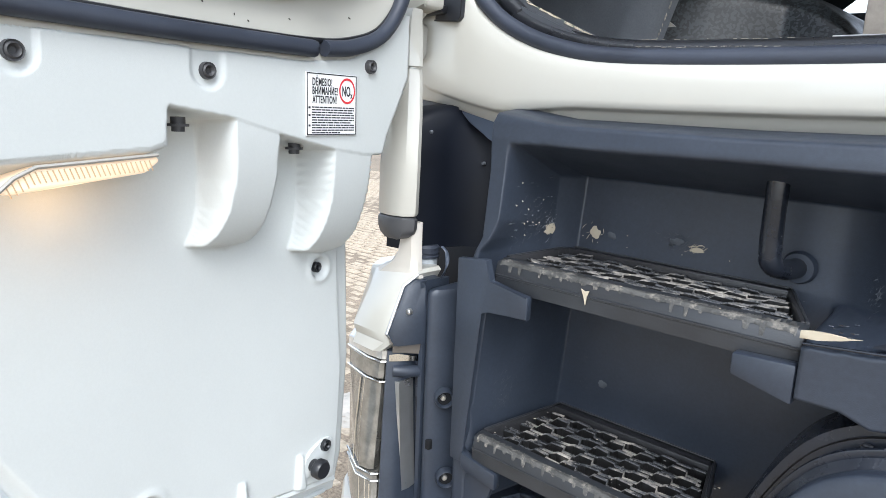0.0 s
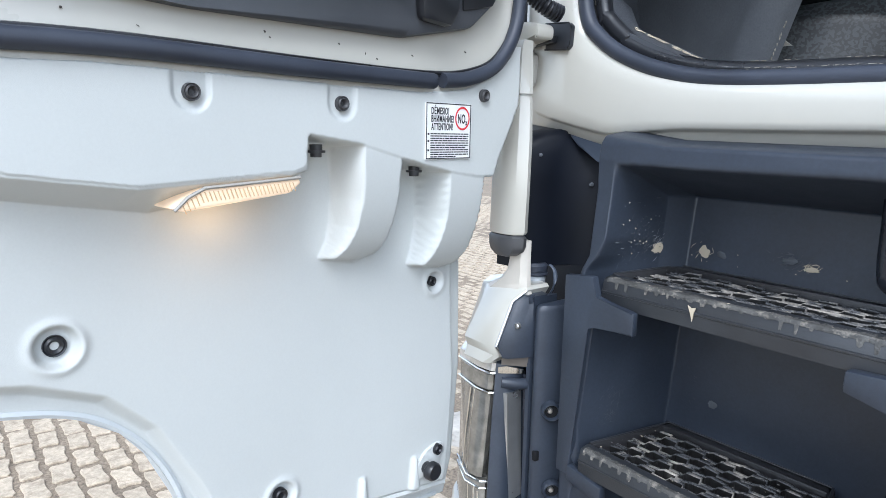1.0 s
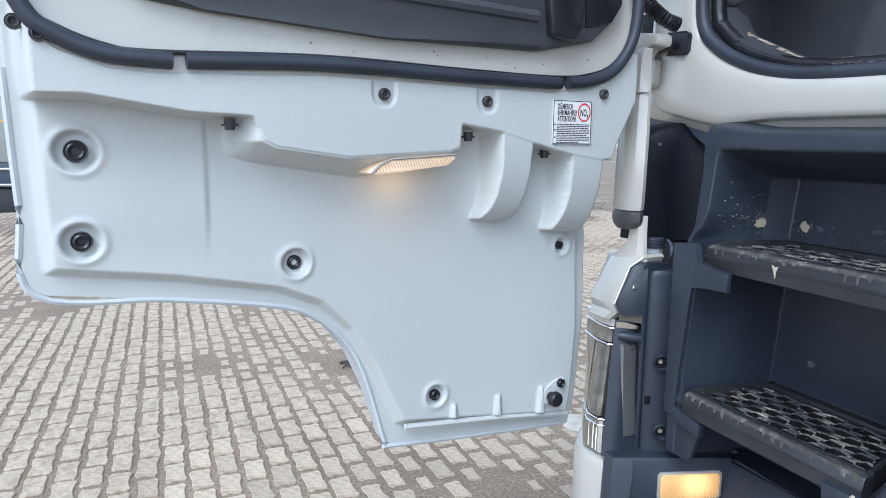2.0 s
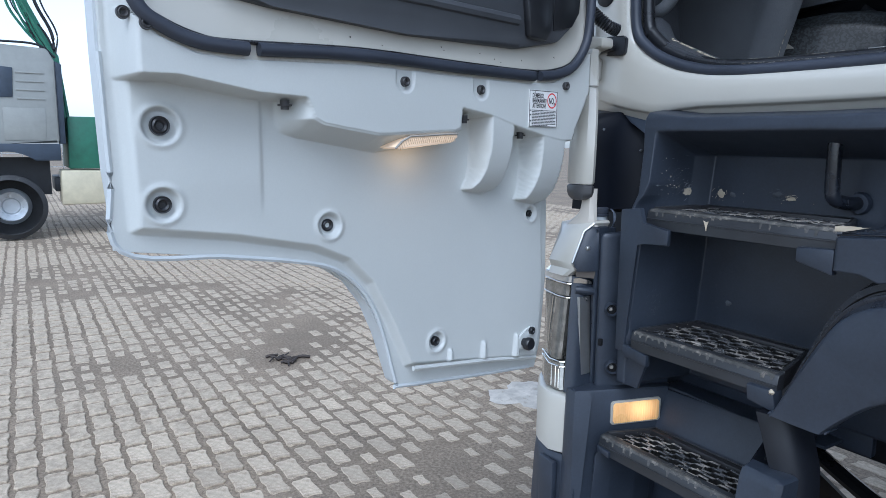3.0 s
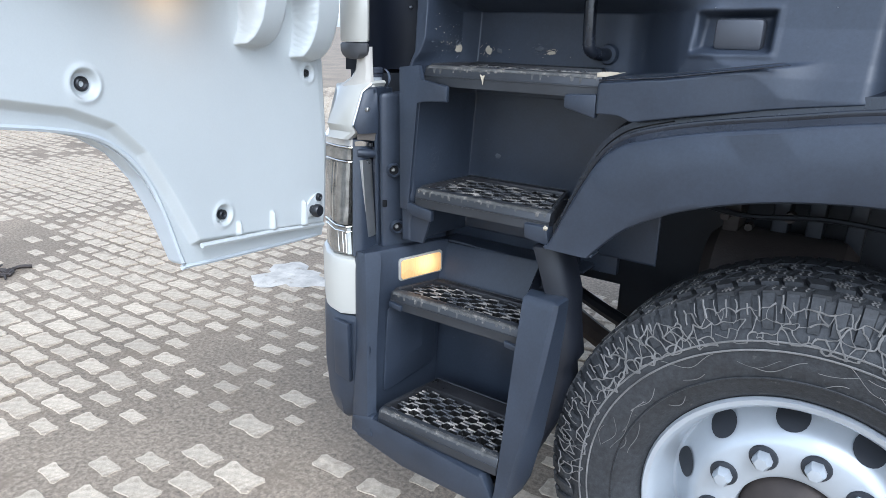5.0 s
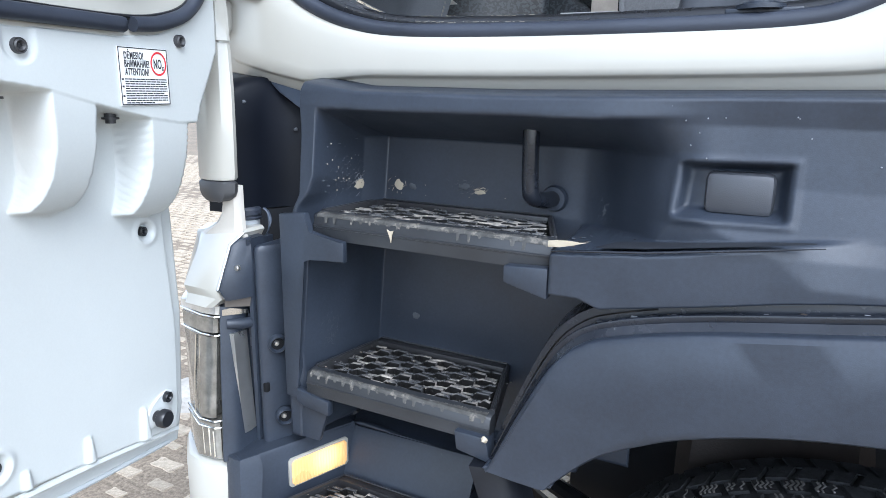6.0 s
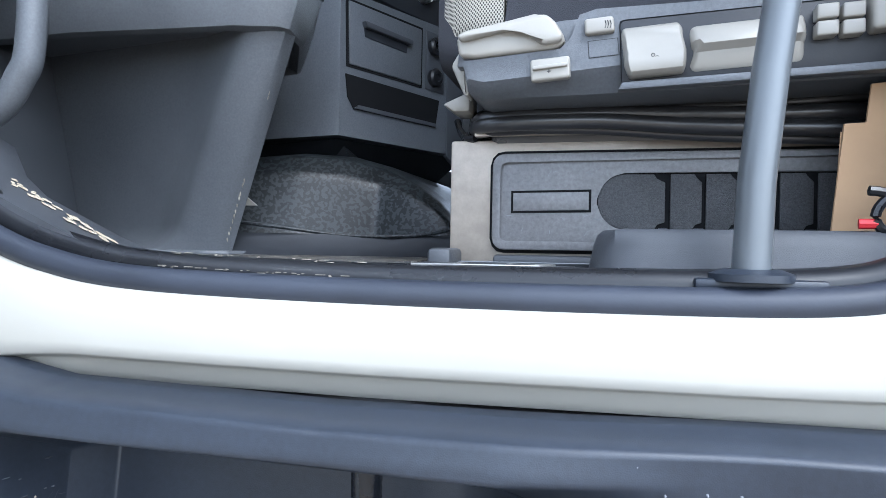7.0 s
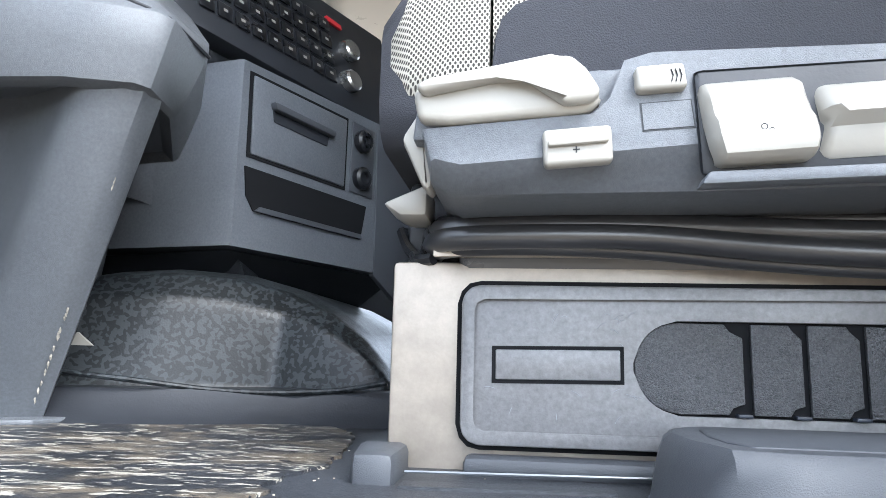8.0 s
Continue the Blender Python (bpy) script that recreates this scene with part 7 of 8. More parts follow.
def lever(name, x0, x1, rows, label):
    """A moulded lever: rows of (out, height, left inset, right inset) drawn along x."""
    rings = []
    for f, sh in ((0.0, 0.55), (0.03, 0.15), (0.07, 0.0), (0.93, 0.0), (0.97, 0.15), (1.0, 0.55)):
        rings.append([(mixed(x0 + li, x1 - ri, f), y + (1.25 - y) * sh, z + (2.024 - z) * sh * 0.12 + (x0 + (x1 - x0) * f - x0) * 0.06) for y, z, li, ri in rows])
    return part(name, loft(rings), IVORY, seat, label)


lever("lumbar_lever", -0.005, 0.058, [(1.252, 2.046, 0.0, 0.006), (1.240, 2.045, 0.0, 0.006), (1.234, 2.040, 0.0, 0.004), (1.2315, 2.030, 0.001, 0.003), (1.2305, 2.022, 0.002, 0.001), (1.227, 2.017, 0.003, 0.0), (1.2235, 2.009, 0.003, 0.0), (1.2225, 2.003, 0.004, 0.0), (1.224, 1.997, 0.006, 0.001), (1.229, 1.9935, 0.008, 0.002), (1.252, 1.9935, 0.008, 0.002)], "broad ivory control lever")
for a, b in ((0.0255, 2.0125), (0.0295, 2.010)):
    part("seat_mark", tube([(a + 0.0017 * math.cos(w), 1.2236, b + 0.0017 * math.sin(w)) for w in np.linspace(0, 6.28, 11)], 0.0003, 4), PRINT, seat)
lever("recline_lever", 0.060, 0.166, [(1.252, 2.045, 0.0, 0.0), (1.243, 2.044, 0.0, 0.0), (1.238, 2.040, 0.0, 0.0), (1.229, 2.027, 0.002, 0.0), (1.2285, 2.0225, 0.006, 0.0), (1.237, 2.0165, 0.004, 0.0), (1.2385, 2.003, 0.0, 0.0), (1.242, 1.9985, 0.001, 0.0), (1.252, 1.998, 0.001, 0.0)], "long ivory recline lever")
for r in range(2):
    for k in range(2):
        control("rear_button", [(0.172 + 0.022 * k, 2.038 + 0.016 * r), (0.191 + 0.022 * k, 2.039 + 0.016 * r), (0.191 + 0.022 * k, 2.025 + 0.016 * r), (0.172 + 0.022 * k, 2.024 + 0.016 * r)], 1.228, 1.25, "", 0.002)
control("end_lever", [(0.216, 2.064), (0.235, 2.065), (0.238, 2.028), (0.218, 2.026)], 1.222, 1.25, "", 0.004)
part("front_lever", prism([(-0.19, 2.025), (-0.178, 2.045), (-0.172, 2.04), (-0.168, 1.99), (-0.174, 1.99)], 1.27, 1.30, xz, 0.004), IVORY, seat, "ivory front flap lever")
part("front_lever", prism([(-0.215, 1.995), (-0.18, 2.01), (-0.18, 1.985), (-0.20, 1.985)], 1.33, 1.38, xz, 0.004), IVORY, seat)

# cushion
MESH = material("light_mesh_cloth", (0.30, 0.275, 0.225), 0.9, var=0.1, bump=0.3, grain=600)
mnt = MESH.node_tree
vor = mnt.nodes.new("ShaderNodeTexVoronoi")
vor.inputs["Scale"].default_value = 340
vor.inputs["Randomness"].default_value = 0.0
mp = mnt.nodes.new("ShaderNodeMapping")
mp.inputs["Rotation"].default_value = (0, 0, radians(45))
mp.inputs["Scale"].default_value = (1.15, 0.85, 1.0)
tcm = mnt.nodes.new("ShaderNodeTexCoord")
sp, ad, cb = mnt.nodes.new("ShaderNodeSeparateXYZ"), mnt.nodes.new("ShaderNodeMath"), mnt.nodes.new("ShaderNodeCombineXYZ")
mnt.links.new(tcm.outputs["Object"], sp.inputs[0])
mnt.links.new(sp.outputs["Y"], ad.inputs[0])
mnt.links.new(sp.outputs["Z"], ad.inputs[1])
mnt.links.new(sp.outputs["X"], cb.inputs["X"])
mnt.links.new(ad.outputs[0], cb.inputs["Y"])
vor.voronoi_dimensions = "2D"
mnt.links.new(cb.outputs[0], mp.inputs["Vector"])
mnt.links.new(mp.outputs[0], vor.inputs["Vector"])
mr = mnt.nodes.new("ShaderNodeMapRange")
mr.inputs["From Min"].default_value, mr.inputs["From Max"].default_value = 0.30, 0.42
mnt.links.new(vor.outputs["Distance"], mr.inputs["Value"])
mm_ = mnt.nodes.new("ShaderNodeMix")
mm_.data_type = "RGBA"
mm_.inputs["A"].default_value = (0.04, 0.038, 0.035, 1)
mm_.inputs["B"].default_value = (0.42, 0.40, 0.35, 1)
mnt.links.new(mr.outputs[0], mm_.inputs["Factor"])
mnt.links.new(mm_.outputs["Result"], mnt.nodes["Principled BSDF"].inputs["Base Color"])


def cushion_ring(x, y0, y1, z0, z1, r):
    pts = []
    for cy, cz, s in ((y1 - r, z1 - r, 0), (y0 + r, z1 - r, 90), (y0 + r, z0 + r, 180), (y1 - r, z0 + r, 270)):
        for k in range(6):
            w = radians(s + 18 * k)
            pts.append((x, cy + r * math.cos(w), cz + r * math.sin(w)))
    return pts


part("cushion", loft([cushion_ring(x, 1.28 + o, 1.78 - o, 2.04 + o * 0.3, z1 - o, 0.035) for x, o, z1 in ((-0.13, 0.004, 2.175), (-0.05, 0.0, 2.18), (0.15, 0.0, 2.185), (0.5, 0.0, 2.20))]), MESH, seat, "pale mesh cloth seat cushion")
part("side_cloth", prism([(-0.130, 2.04), (-0.130, 2.077), (-0.1285, 2.098), (-0.124, 2.113), (-0.115, 2.123), (-0.083, 2.135), (-0.019, 2.146), (0.026, 2.151), (0.5, 2.165), (0.5, 2.04)], 1.2775, 1.32, xz, 0.0015), CLOTH, seat, "black cloth side of the cushion")
part("cushion_nose", loft([cushion_ring(x, 1.28 + o, 1.78 - o, zl, z1, min(0.035, (z1 - zl) * 0.45)) for x, o, zl, z1 in ((-0.212, 0.05, 2.075, 2.12), (-0.206, 0.02, 2.055, 2.145), (-0.19, 0.008, 2.045, 2.162), (-0.16, 0.0, 2.045, 2.172), (-0.132, -0.001, 2.045, 2.178))]), MESH, seat, "pale mesh cloth front of the cushion")
part("nose_edge", loft([cushion_ring(x, 1.29 + o, 1.77 - o, zl, z1, min(0.03, (z1 - zl) * 0.45)) for x, o, zl, z1 in ((-0.222, 0.05, 2.06, 2.115), (-0.214, 0.015, 2.035, 2.14), (-0.195, 0.003, 2.03, 2.16), (-0.17, -0.0005, 2.03, 2.165))]), CLOTH, seat)
part("backrest", loft([[(0.42 + k * 0.09, 1.30, 2.15 + k * 0.25), (0.42 + k * 0.09, 1.76, 2.15 + k * 0.25), (0.56 + k * 0.09, 1.74, 2.15 + k * 0.25), (0.56 + k * 0.09, 1.32, 2.15 + k * 0.25)] for k in range(4)]), CLOTH, seat, "black seat backrest")

# tray beside the seat, grab pole, paper and cable
tray = empty("sill_tray", (0.1, 1.2, 1.79), "dark grey moulded tray on the cab floor", "tray")
part("body", loft([[(0.36, 1.17 + i, z), (0.36, 1.32, z), (0.01, 1.32, z), (-0.02 + i, 1.312, z), (-0.033 + i, 1.295, z), (-0.038 + i, 1.27, z), (-0.036 + i, 1.235, z), (-0.026 + i, 1.20, z), (-0.008, 1.178 + i, z), (0.02, 1.17 + i, z)] for z, i in ((1.797, 0.0), (1.80, 0.004), (1.825, 0.009), (1.836, 0.013), (1.84, 0.018))]), DARK_TRIM, tray)
part("well", prism([(0.005, 1.205), (0.34, 1.20), (0.34, 1.305), (0.012, 1.302), (0.0, 1.29), (-0.005, 1.25), (-0.003, 1.222)], 1.8375, 1.8412, xy, 0.002), DARK_TRIM, tray)
pole = empty("grab_pole", (0.10, 1.13, 1.79), "painted grey steel grab pole standing at the sill", "grab pole")
part("tube", tube([(0.100, 1.13, 1.80), (0.103, 1.13, 1.88), (0.112, 1.13, 1.97), (0.124, 1.13, 2.06), (0.16, 1.13, 2.3), (0.20, 1.14, 2.6)], 0.0145, 18, taper=lambda f: 1.05 - 0.12 * f), TUBE, pole)
part("base", lathe([(0, 0.0), (0.033, 0.0), (0.033, 0.006), (0.022, 0.010), (0.018, 0.010)], (0.100, 1.13, 1.797), "z", 24), BLACK, pole)
part("base_plate", prism([(0.055, 1.115), (0.155, 1.115), (0.155, 1.15), (0.055, 1.15)], 1.790, 1.799, xy, 0.003), BLACK, pole)
grab = empty("grab_handle", (-0.78, 1.2, 1.96), "dark grey curved grab handle on the pillar", "grab handle")
part("handle", tube(smooth_path([(-0.85, 1.22, 1.962), (-0.79, 1.2, 1.965), (-0.745, 1.2, 1.978), (-0.712, 1.2, 2.015), (-0.695, 1.2, 2.07), (-0.69, 1.2, 2.3)], 8), 0.017, 14), GREY_TRIM, grab)
bag = empty("paper_sheet", (0.25, 1.27, 1.83), "folded brown paper bag standing beside the seat", "paper bag")
part("front_fold", prism([(0.196, 1.828), (0.203, 1.905), (0.207, 1.947), (0.226, 1.948), (0.230, 1.985), (0.34, 1.995), (0.34, 1.828)], 1.262, 1.266, xz), CARD, bag)
part("side_fold", prism([(0.199, 1.828), (0.205, 1.94), (0.22, 1.94), (0.22, 1.828)], 0, 1, lambda a, b, d: (a + 0.015 * d, 1.267 + 0.05 * d, b)), CARD, bag)
cable = empty("coiled_cable", (0.22, 1.19, 1.84), "black coiled cable lying in the tray", "cable")
pts = [(0.205 + 0.022 * math.sin(w) + 0.006 * w, 1.19, 1.858 + 0.018 * math.cos(w)) for w in np.linspace(0, 4 * math.pi, 60)]
part("coil", tube(pts, 0.0045, 8), BLACK_SMOOTH, cable)
part("plug", tube([(0.212, 1.19, 1.847), (0.198, 1.192, 1.847)], 0.0045, 8), RED, cable, "red plug")
# inner wall panels at the front of the doorway
kick = empty("kick_panel", (-0.85, 1.3, 1.79), "dark plastic kick panel with pale peeled edge", "panel")
ramp_ = [(-0.755, 1.95), (-0.735, 1.912), (-0.70, 1.884), (-0.66, 1.866), (-0.565, 1.824), (-0.51, 1.803), (-0.44, 1.80)]
part("panel", loft([[(x, 1.13, z), (x, 1.20, z + 0.002), (x, 1.235, z - 0.012), (x, 1.235, z - 0.05), (x, 1.13, z - 0.05)] for x, z in ramp_]), DARK_TRIM, kick)
part("foot_wall", loft([[(-0.60, 1.235, 1.80), (-0.66, 1.235, 1.83), (-0.74, 1.235, 1.88), (-1.05, 1.235, 1.88), (-1.05, 1.235, 1.80)], [(-0.62, 1.42, 1.795), (-0.70, 1.42, 1.80), (-0.78, 1.42, 1.81), (-1.05, 1.42, 1.81), (-1.05, 1.42, 1.795)]]), DARK_TRIM, kick)
part("side", prism([(-1.2, 1.8), (-0.79, 1.83), (-0.80, 1.93), (-0.83, 2.0), (-0.83, 2.6), (-1.2, 2.6)], 1.215, 1.235, xz, 0.006), GREY_TRIM, kick)
krng = random.Random(31)
for k in range(34):
    f = krng.random() ** 0.8
    x = mixed(-0.705, -0.545, f)
    z = float(np.interp(x, [q[0] for q in ramp_], [q[1] for q in ramp_]))
    w, y = krng.uniform(0.002, 0.008), mixed(1.185, 1.160, f) + krng.uniform(-0.008, 0.008)
    slope = -0.44
    ring_ = [(w * krng.uniform(0.6, 1.25) * math.cos(q * 0.57), 0.0018 * krng.uniform(0.35, 1.4) * math.sin(q * 0.57)) for q in range(11)]
    part("peeled_edge", prism(ring_, 0.0, 0.0010, lambda a, b, d: (x + a, y + b * 1.4, z + 0.003 + a * slope + d)), BARE, kick)

# chipped spots and scuffs in the step recesses
def chip(name, x, y, z, rx, rz, mat, seed, turn=0.0, lift=0.0035):
    """A thin flake on a recess wall; turn: degrees by which the wall is turned round the vertical."""
    rng_ = random.Random(seed)
    c, s = math.cos(radians(turn)), math.sin(radians(turn))
    bm = bmesh.new()
    mid = bm.verts.new((x - s * lift, y - c * lift, z))
    ring_ = []
    for k in range(18):
        w = 2 * math.pi * k / 18
        q = rng_.uniform(0.72, 1.15)
        a = rx * q * math.cos(w)
        ring_.append(bm.verts.new((x + a * c - s * lift * 0.6, y - a * s - c * lift * 0.6, z + rz * q * math.sin(w))))
    for k in range(18):
        bm.faces.new((mid, ring_[k], ring_[(k + 1) % 18]))
    return part(name, bm, mat, cladding)


def streaks(x, y, z, w, h, count_, turn, seed, mat, lift=0.004, lean=0.7):
    """A patch of fine scratches on a recess wall."""
    rng_ = random.Random(seed)
    c, s = math.cos(radians(turn)), math.sin(radians(turn))
    bm = bmesh.new()
    for k in range(count_):
        a, b = rng_.gauss(0, w), rng_.gauss(0, h)
        th, ln, wd = rng_.gauss(lean, 0.5), rng_.uniform(0.002, 0.013), rng_.uniform(0.0002, 0.0007)
        pts = []
        for f, sgn in ((-0.5, 1), (0.0, 1), (0.5, 1), (0.5, -1), (0.0, -1), (-0.5, -1)):
            wide = wd * (1.0 if f == 0 else 0.35) * sgn
            p, q = a + ln * f * math.cos(th) - wide * math.sin(th), b + ln * f * math.sin(th) + wide * math.cos(th) + 0.001 * math.sin(f * 6 + k)
            pts.append(bm.verts.new((x + p * c - s * lift, y - p * s - c * lift, z + q)))
        bm.faces.new(pts)
    ob = part("scuff", bm, mat, cladding)
    ob["kind"] = "stuff"
    return ob


FAINT = material("faint_scuff", (0.07, 0.078, 0.09), 0.6, var=0.3, scale=60, bump=0.1)
CHIPS = [(-0.592, 1.142, 1.499, 0.021, 0.0105, BARE, 1, -83), (-0.533, 1.196, 1.496, 0.010, 0.011, BARE, 2, 0), (-0.352, 1.196, 1.495, 0.012, 0.0045, BARE, 3, 0),
         (-0.50, 1.196, 1.495, 0.009, 0.007, FAINT, 4, 0), (-0.385, 1.196, 1.503, 0.012, 0.006, FAINT, 5, 0), (-0.498, 1.208, 1.220, 0.009, 0.008, FAINT, 6, 0)]
streaks(-0.598, 1.095, 1.518, 0.028, 0.020, 90, -83, 1, FAINT)
streaks(-0.594, 1.130, 1.508, 0.016, 0.010, 45, -83, 2, SCUFF)
streaks(-0.382, 1.196, 1.503, 0.015, 0.006, 50, 0, 3, FAINT)
streaks(-0.352, 1.196, 1.496, 0.008, 0.004, 22, 0, 4, BARE, 0.006)
streaks(-0.535, 1.196, 1.496, 0.008, 0.008, 14, 0, 5, BARE, 0.006)
streaks(-0.612, 1.065, 1.225, 0.012, 0.014, 36, -80, 6, FAINT)
streaks(-0.612, 1.055, 1.195, 0.008, 0.006, 20, -80, 7, FAINT)
streaks(-0.090, 1.100, 1.500, 0.006, 0.014, 30, 30, 8, FAINT)
dots = random.Random(61)
for k in range(11):
    y_ = dots.uniform(1.03, 1.12)
    chip("speck", -0.604 + (y_ - 1.004) / 0.14 * 0.016, y_, dots.uniform(1.48, 1.585), 0.0013, 0.0013, BARE, 90 + k, -83, 0.005)
for k in range(7):
    chip("speck", dots.uniform(-0.56, -0.30), 1.196, dots.uniform(1.478, 1.50), dots.uniform(0.0008, 0.0016), 0.0009, BARE, 110 + k, 0, 0.005)
cr = random.Random(50)
for k in range(34):
    y_ = cr.uniform(1.03, 1.14)
    CHIPS.append((-0.604 + (y_ - 1.004) / 0.14 * 0.016, y_, cr.uniform(1.475, 1.56) + 0.03 * (k % 4 == 0), cr.choice((0.001, 0.0014, 0.002, 0.005)), cr.uniform(0.0005, 0.001), FAINT if k % 5 else SCUFF, 20 + k, -83))
for x, y, z, rx, rz, m, s, turn in CHIPS:
    chip("chip", x, y, z, rx, rz, m, s, turn, 0.005)
part("bare_wedge", prism([(-0.139, 1.459), (-0.139, 1.4685), (-0.128, 1.4705), (-0.112, 1.4715), (-0.094, 1.470), (-0.078, 1.4725), (-0.10, 1.466), (-0.12, 1.461)], 0.973, 0.9765, xz, 0.001), BARE, cladding, "bare cream wedge beside the top tread")
chip("chip", -0.232, 0.987, 1.118, 0.007, 0.006, BARE, 10, 0, 0.02)
rng = random.Random(77)
for k in range(11):
    chip("speck", rng.uniform(0.0, 0.33), 1.046, rng.uniform(1.56, 1.67), 0.0011, 0.0013, SCUFF, k, 0, 0.012)
for k in range(30):
    a, b = -0.135 + abs(rng.gauss(0, 0.05)), rng.uniform(1.0, 1.09)
    z = float(np.interp(a, [-0.14, 0.0, 0.24], [1.4535, 1.468, 1.504]))
    w = rng.uniform(0.0005, 0.0022)
    bm = bmesh.new()
    bmesh.ops.create_icosphere(bm, subdivisions=1, radius=1)
    for v in bm.verts:
        v.co = Vector((a + v.co.x * w * 1.6, b + v.co.y * w, z + 0.001 + v.co.z * w * 0.3))
    part("crumb", bm, FAINT if k % 2 else RUST, cladding)

# ---- parked truck across the yard, facing away along it ----
OLIVE = material("olive_grey_paint", (0.27, 0.28, 0.265), 0.45, var=0.08, bump=0.0)
NAVY = material("blue_grey_plastic", (0.035, 0.05, 0.075), 0.5, var=0.2, bump=0.05)
YELLOW = material("yellow_stripe_paint", (0.55, 0.38, 0.08), 0.5, var=0.05, bump=0)
GREEN = material("green_crane_paint", (0.03, 0.14, 0.09), 0.5, var=0.2, bump=0)
CREAM = material("cream_tank_plastic", (0.55, 0.5, 0.36), 0.5, var=0.1, bump=0)
DARK_GLASS = material("dark_side_glass", (0.03, 0.035, 0.045), 0.08, var=0.0, bump=0)
BGX, BGZ = -12.6, -0.20
RED_OXIDE = material("red_oxide_frame", (0.16, 0.03, 0.025), 0.6, var=0.2, bump=0)
other = empty("tractor_truck", (BGX, -1.5, 0), "olive-grey tractor truck with blue-grey fenders parked across the yard", "truck")


def bg(a, b, d):
    return (BGX - d, a, b + BGZ)


win = [(-2.45, 2.50), (-1.30, 2.50), (-0.80, 2.53), (-0.70, 2.58), (-0.70, 3.02), (-0.78, 3.07), (-2.2, 2.98)]
part("cab", prism([(-2.75, 1.45), (-2.75, 2.45), (-2.55, 3.05), (-2.3, 3.28), (-0.5, 3.37), (0.22, 3.34), (0.32, 3.15), (0.31, 1.80), (-0.9, 1.78), (-1.15, 1.6), (-1.2, 1.45)], 0.0, 2.4, bg, 0.04), OLIVE, other, "olive-grey cab with roof edge")
part("side_window", prism(win, -0.02, 0.03, bg, 0.01), DARK_GLASS, other, "door window")
part("window_view", prism([(-2.1, 2.53), (-1.35, 2.55), (-0.85, 2.57), (-0.78, 2.98), (-1.9, 2.93)], -0.03, -0.022, bg), PAPER, other, "sky seen through the cab windows")
part("rear_window", prism([(-0.53, 2.52), (-0.31, 2.53), (-0.28, 3.0), (-0.49, 3.02)], -0.02, 0.02, bg, 0.01), NAVY, other)
part("door_gap", prism([(-0.60, 1.80), (-0.585, 1.80), (-0.55, 3.12), (-0.565, 3.12)], -0.006, 0.01, bg), DEEP, other)
part("stripe", prism([(-2.7, 2.11), (-0.60, 2.14), (-0.60, 2.175), (-2.7, 2.145)], -0.008, 0.01, bg), YELLOW, other, "yellow side stripe")
part("door_handle", prism([(-0.77, 1.94), (-0.61, 1.93), (-0.61, 2.07), (-0.75, 2.08)], -0.03, 0.02, bg, 0.01), DEEP, other)
part("locker", prism([(-0.47, 1.83), (0.12, 1.83), (0.14, 2.36), (-0.46, 2.36)], -0.008, 0.01, bg, 0.004), OLIVE, other)
for k in range(4):
    part("vent_rib", prism([(-0.25, 2.50 + 0.14 * k), (0.15, 2.50 + 0.14 * k), (0.15, 2.52 + 0.14 * k), (-0.25, 2.525 + 0.14 * k)], -0.012, 0.01, bg, 0.003), OLIVE, other)
part("air_deflector", prism([(0.31, 1.78), (0.40, 1.78), (0.42, 3.10), (0.32, 3.15)], 0.05, 0.5, bg, 0.01), NAVY, other)
arch = [(-1.15 + 0.0, 1.10)] + [(-0.47 + 0.70 * math.cos(w), 0.85 + 0.80 * math.sin(w)) for w in np.linspace(math.pi * 0.93, math.pi * 0.30, 14)] + [(0.31, 1.50), (0.31, 1.78), (-0.85, 1.78), (-1.15, 1.60), (-1.2, 1.12)]
part("fender", prism(arch, -0.05, 0.4, bg, 0.01), NAVY, other, "blue-grey wheel fender")
part("step_block", prism([(-2.7, 1.08), (-1.2, 1.08), (-1.2, 1.45), (-2.7, 1.45)], -0.03, 0.5, bg, 0.02), NAVY, other)
part("step_edge", prism([(-2.7, 1.33), (-1.22, 1.34), (-1.22, 1.38), (-2.7, 1.37)], -0.06, 0.0, bg, 0.005), STEEL, other)
part("step_edge", prism([(-2.7, 1.08), (-1.22, 1.08), (-1.22, 1.11), (-2.7, 1.11)], -0.06, 0.0, bg, 0.005), STEEL, other)
part("bumper", prism([(-2.8, 0.62), (-1.6, 0.62), (-1.6, 1.0), (-2.8, 1.05)], 0.05, 0.8, bg, 0.03), DEEP, other)
part("arch_liner", prism([(-1.1, 0.9), (0.15, 0.9), (0.15, 1.55), (-1.1, 1.55)], 0.5, 0.55, bg), DEEP, other)
part("frame_rail", prism([(-1.1, 0.92), (-0.9, 0.92), (-0.9, 1.2), (-1.1, 1.2)], 0.3, 0.5, bg), RED_OXIDE, other, "red chassis rail")
part("tank", prism([(0.27, 0.74), (0.95, 0.74), (0.98, 1.32), (0.29, 1.34)], 0.0, 0.7, bg, 0.04), CREAM, other, "cream side tank")
part("chassis", prism([(0.2, 0.95), (5.0, 0.95), (5.0, 1.2), (0.2, 1.2)], 0.4, 1.6, bg, 0.02), DEEP, other)
part("crane_body", prism([(0.42, 1.35), (1.0, 1.35), (1.0, 2.25), (0.45, 2.25)], 0.2, 1.9, bg, 0.03), GREEN, other, "green crane base behind the cab")
crng = random.Random(4)
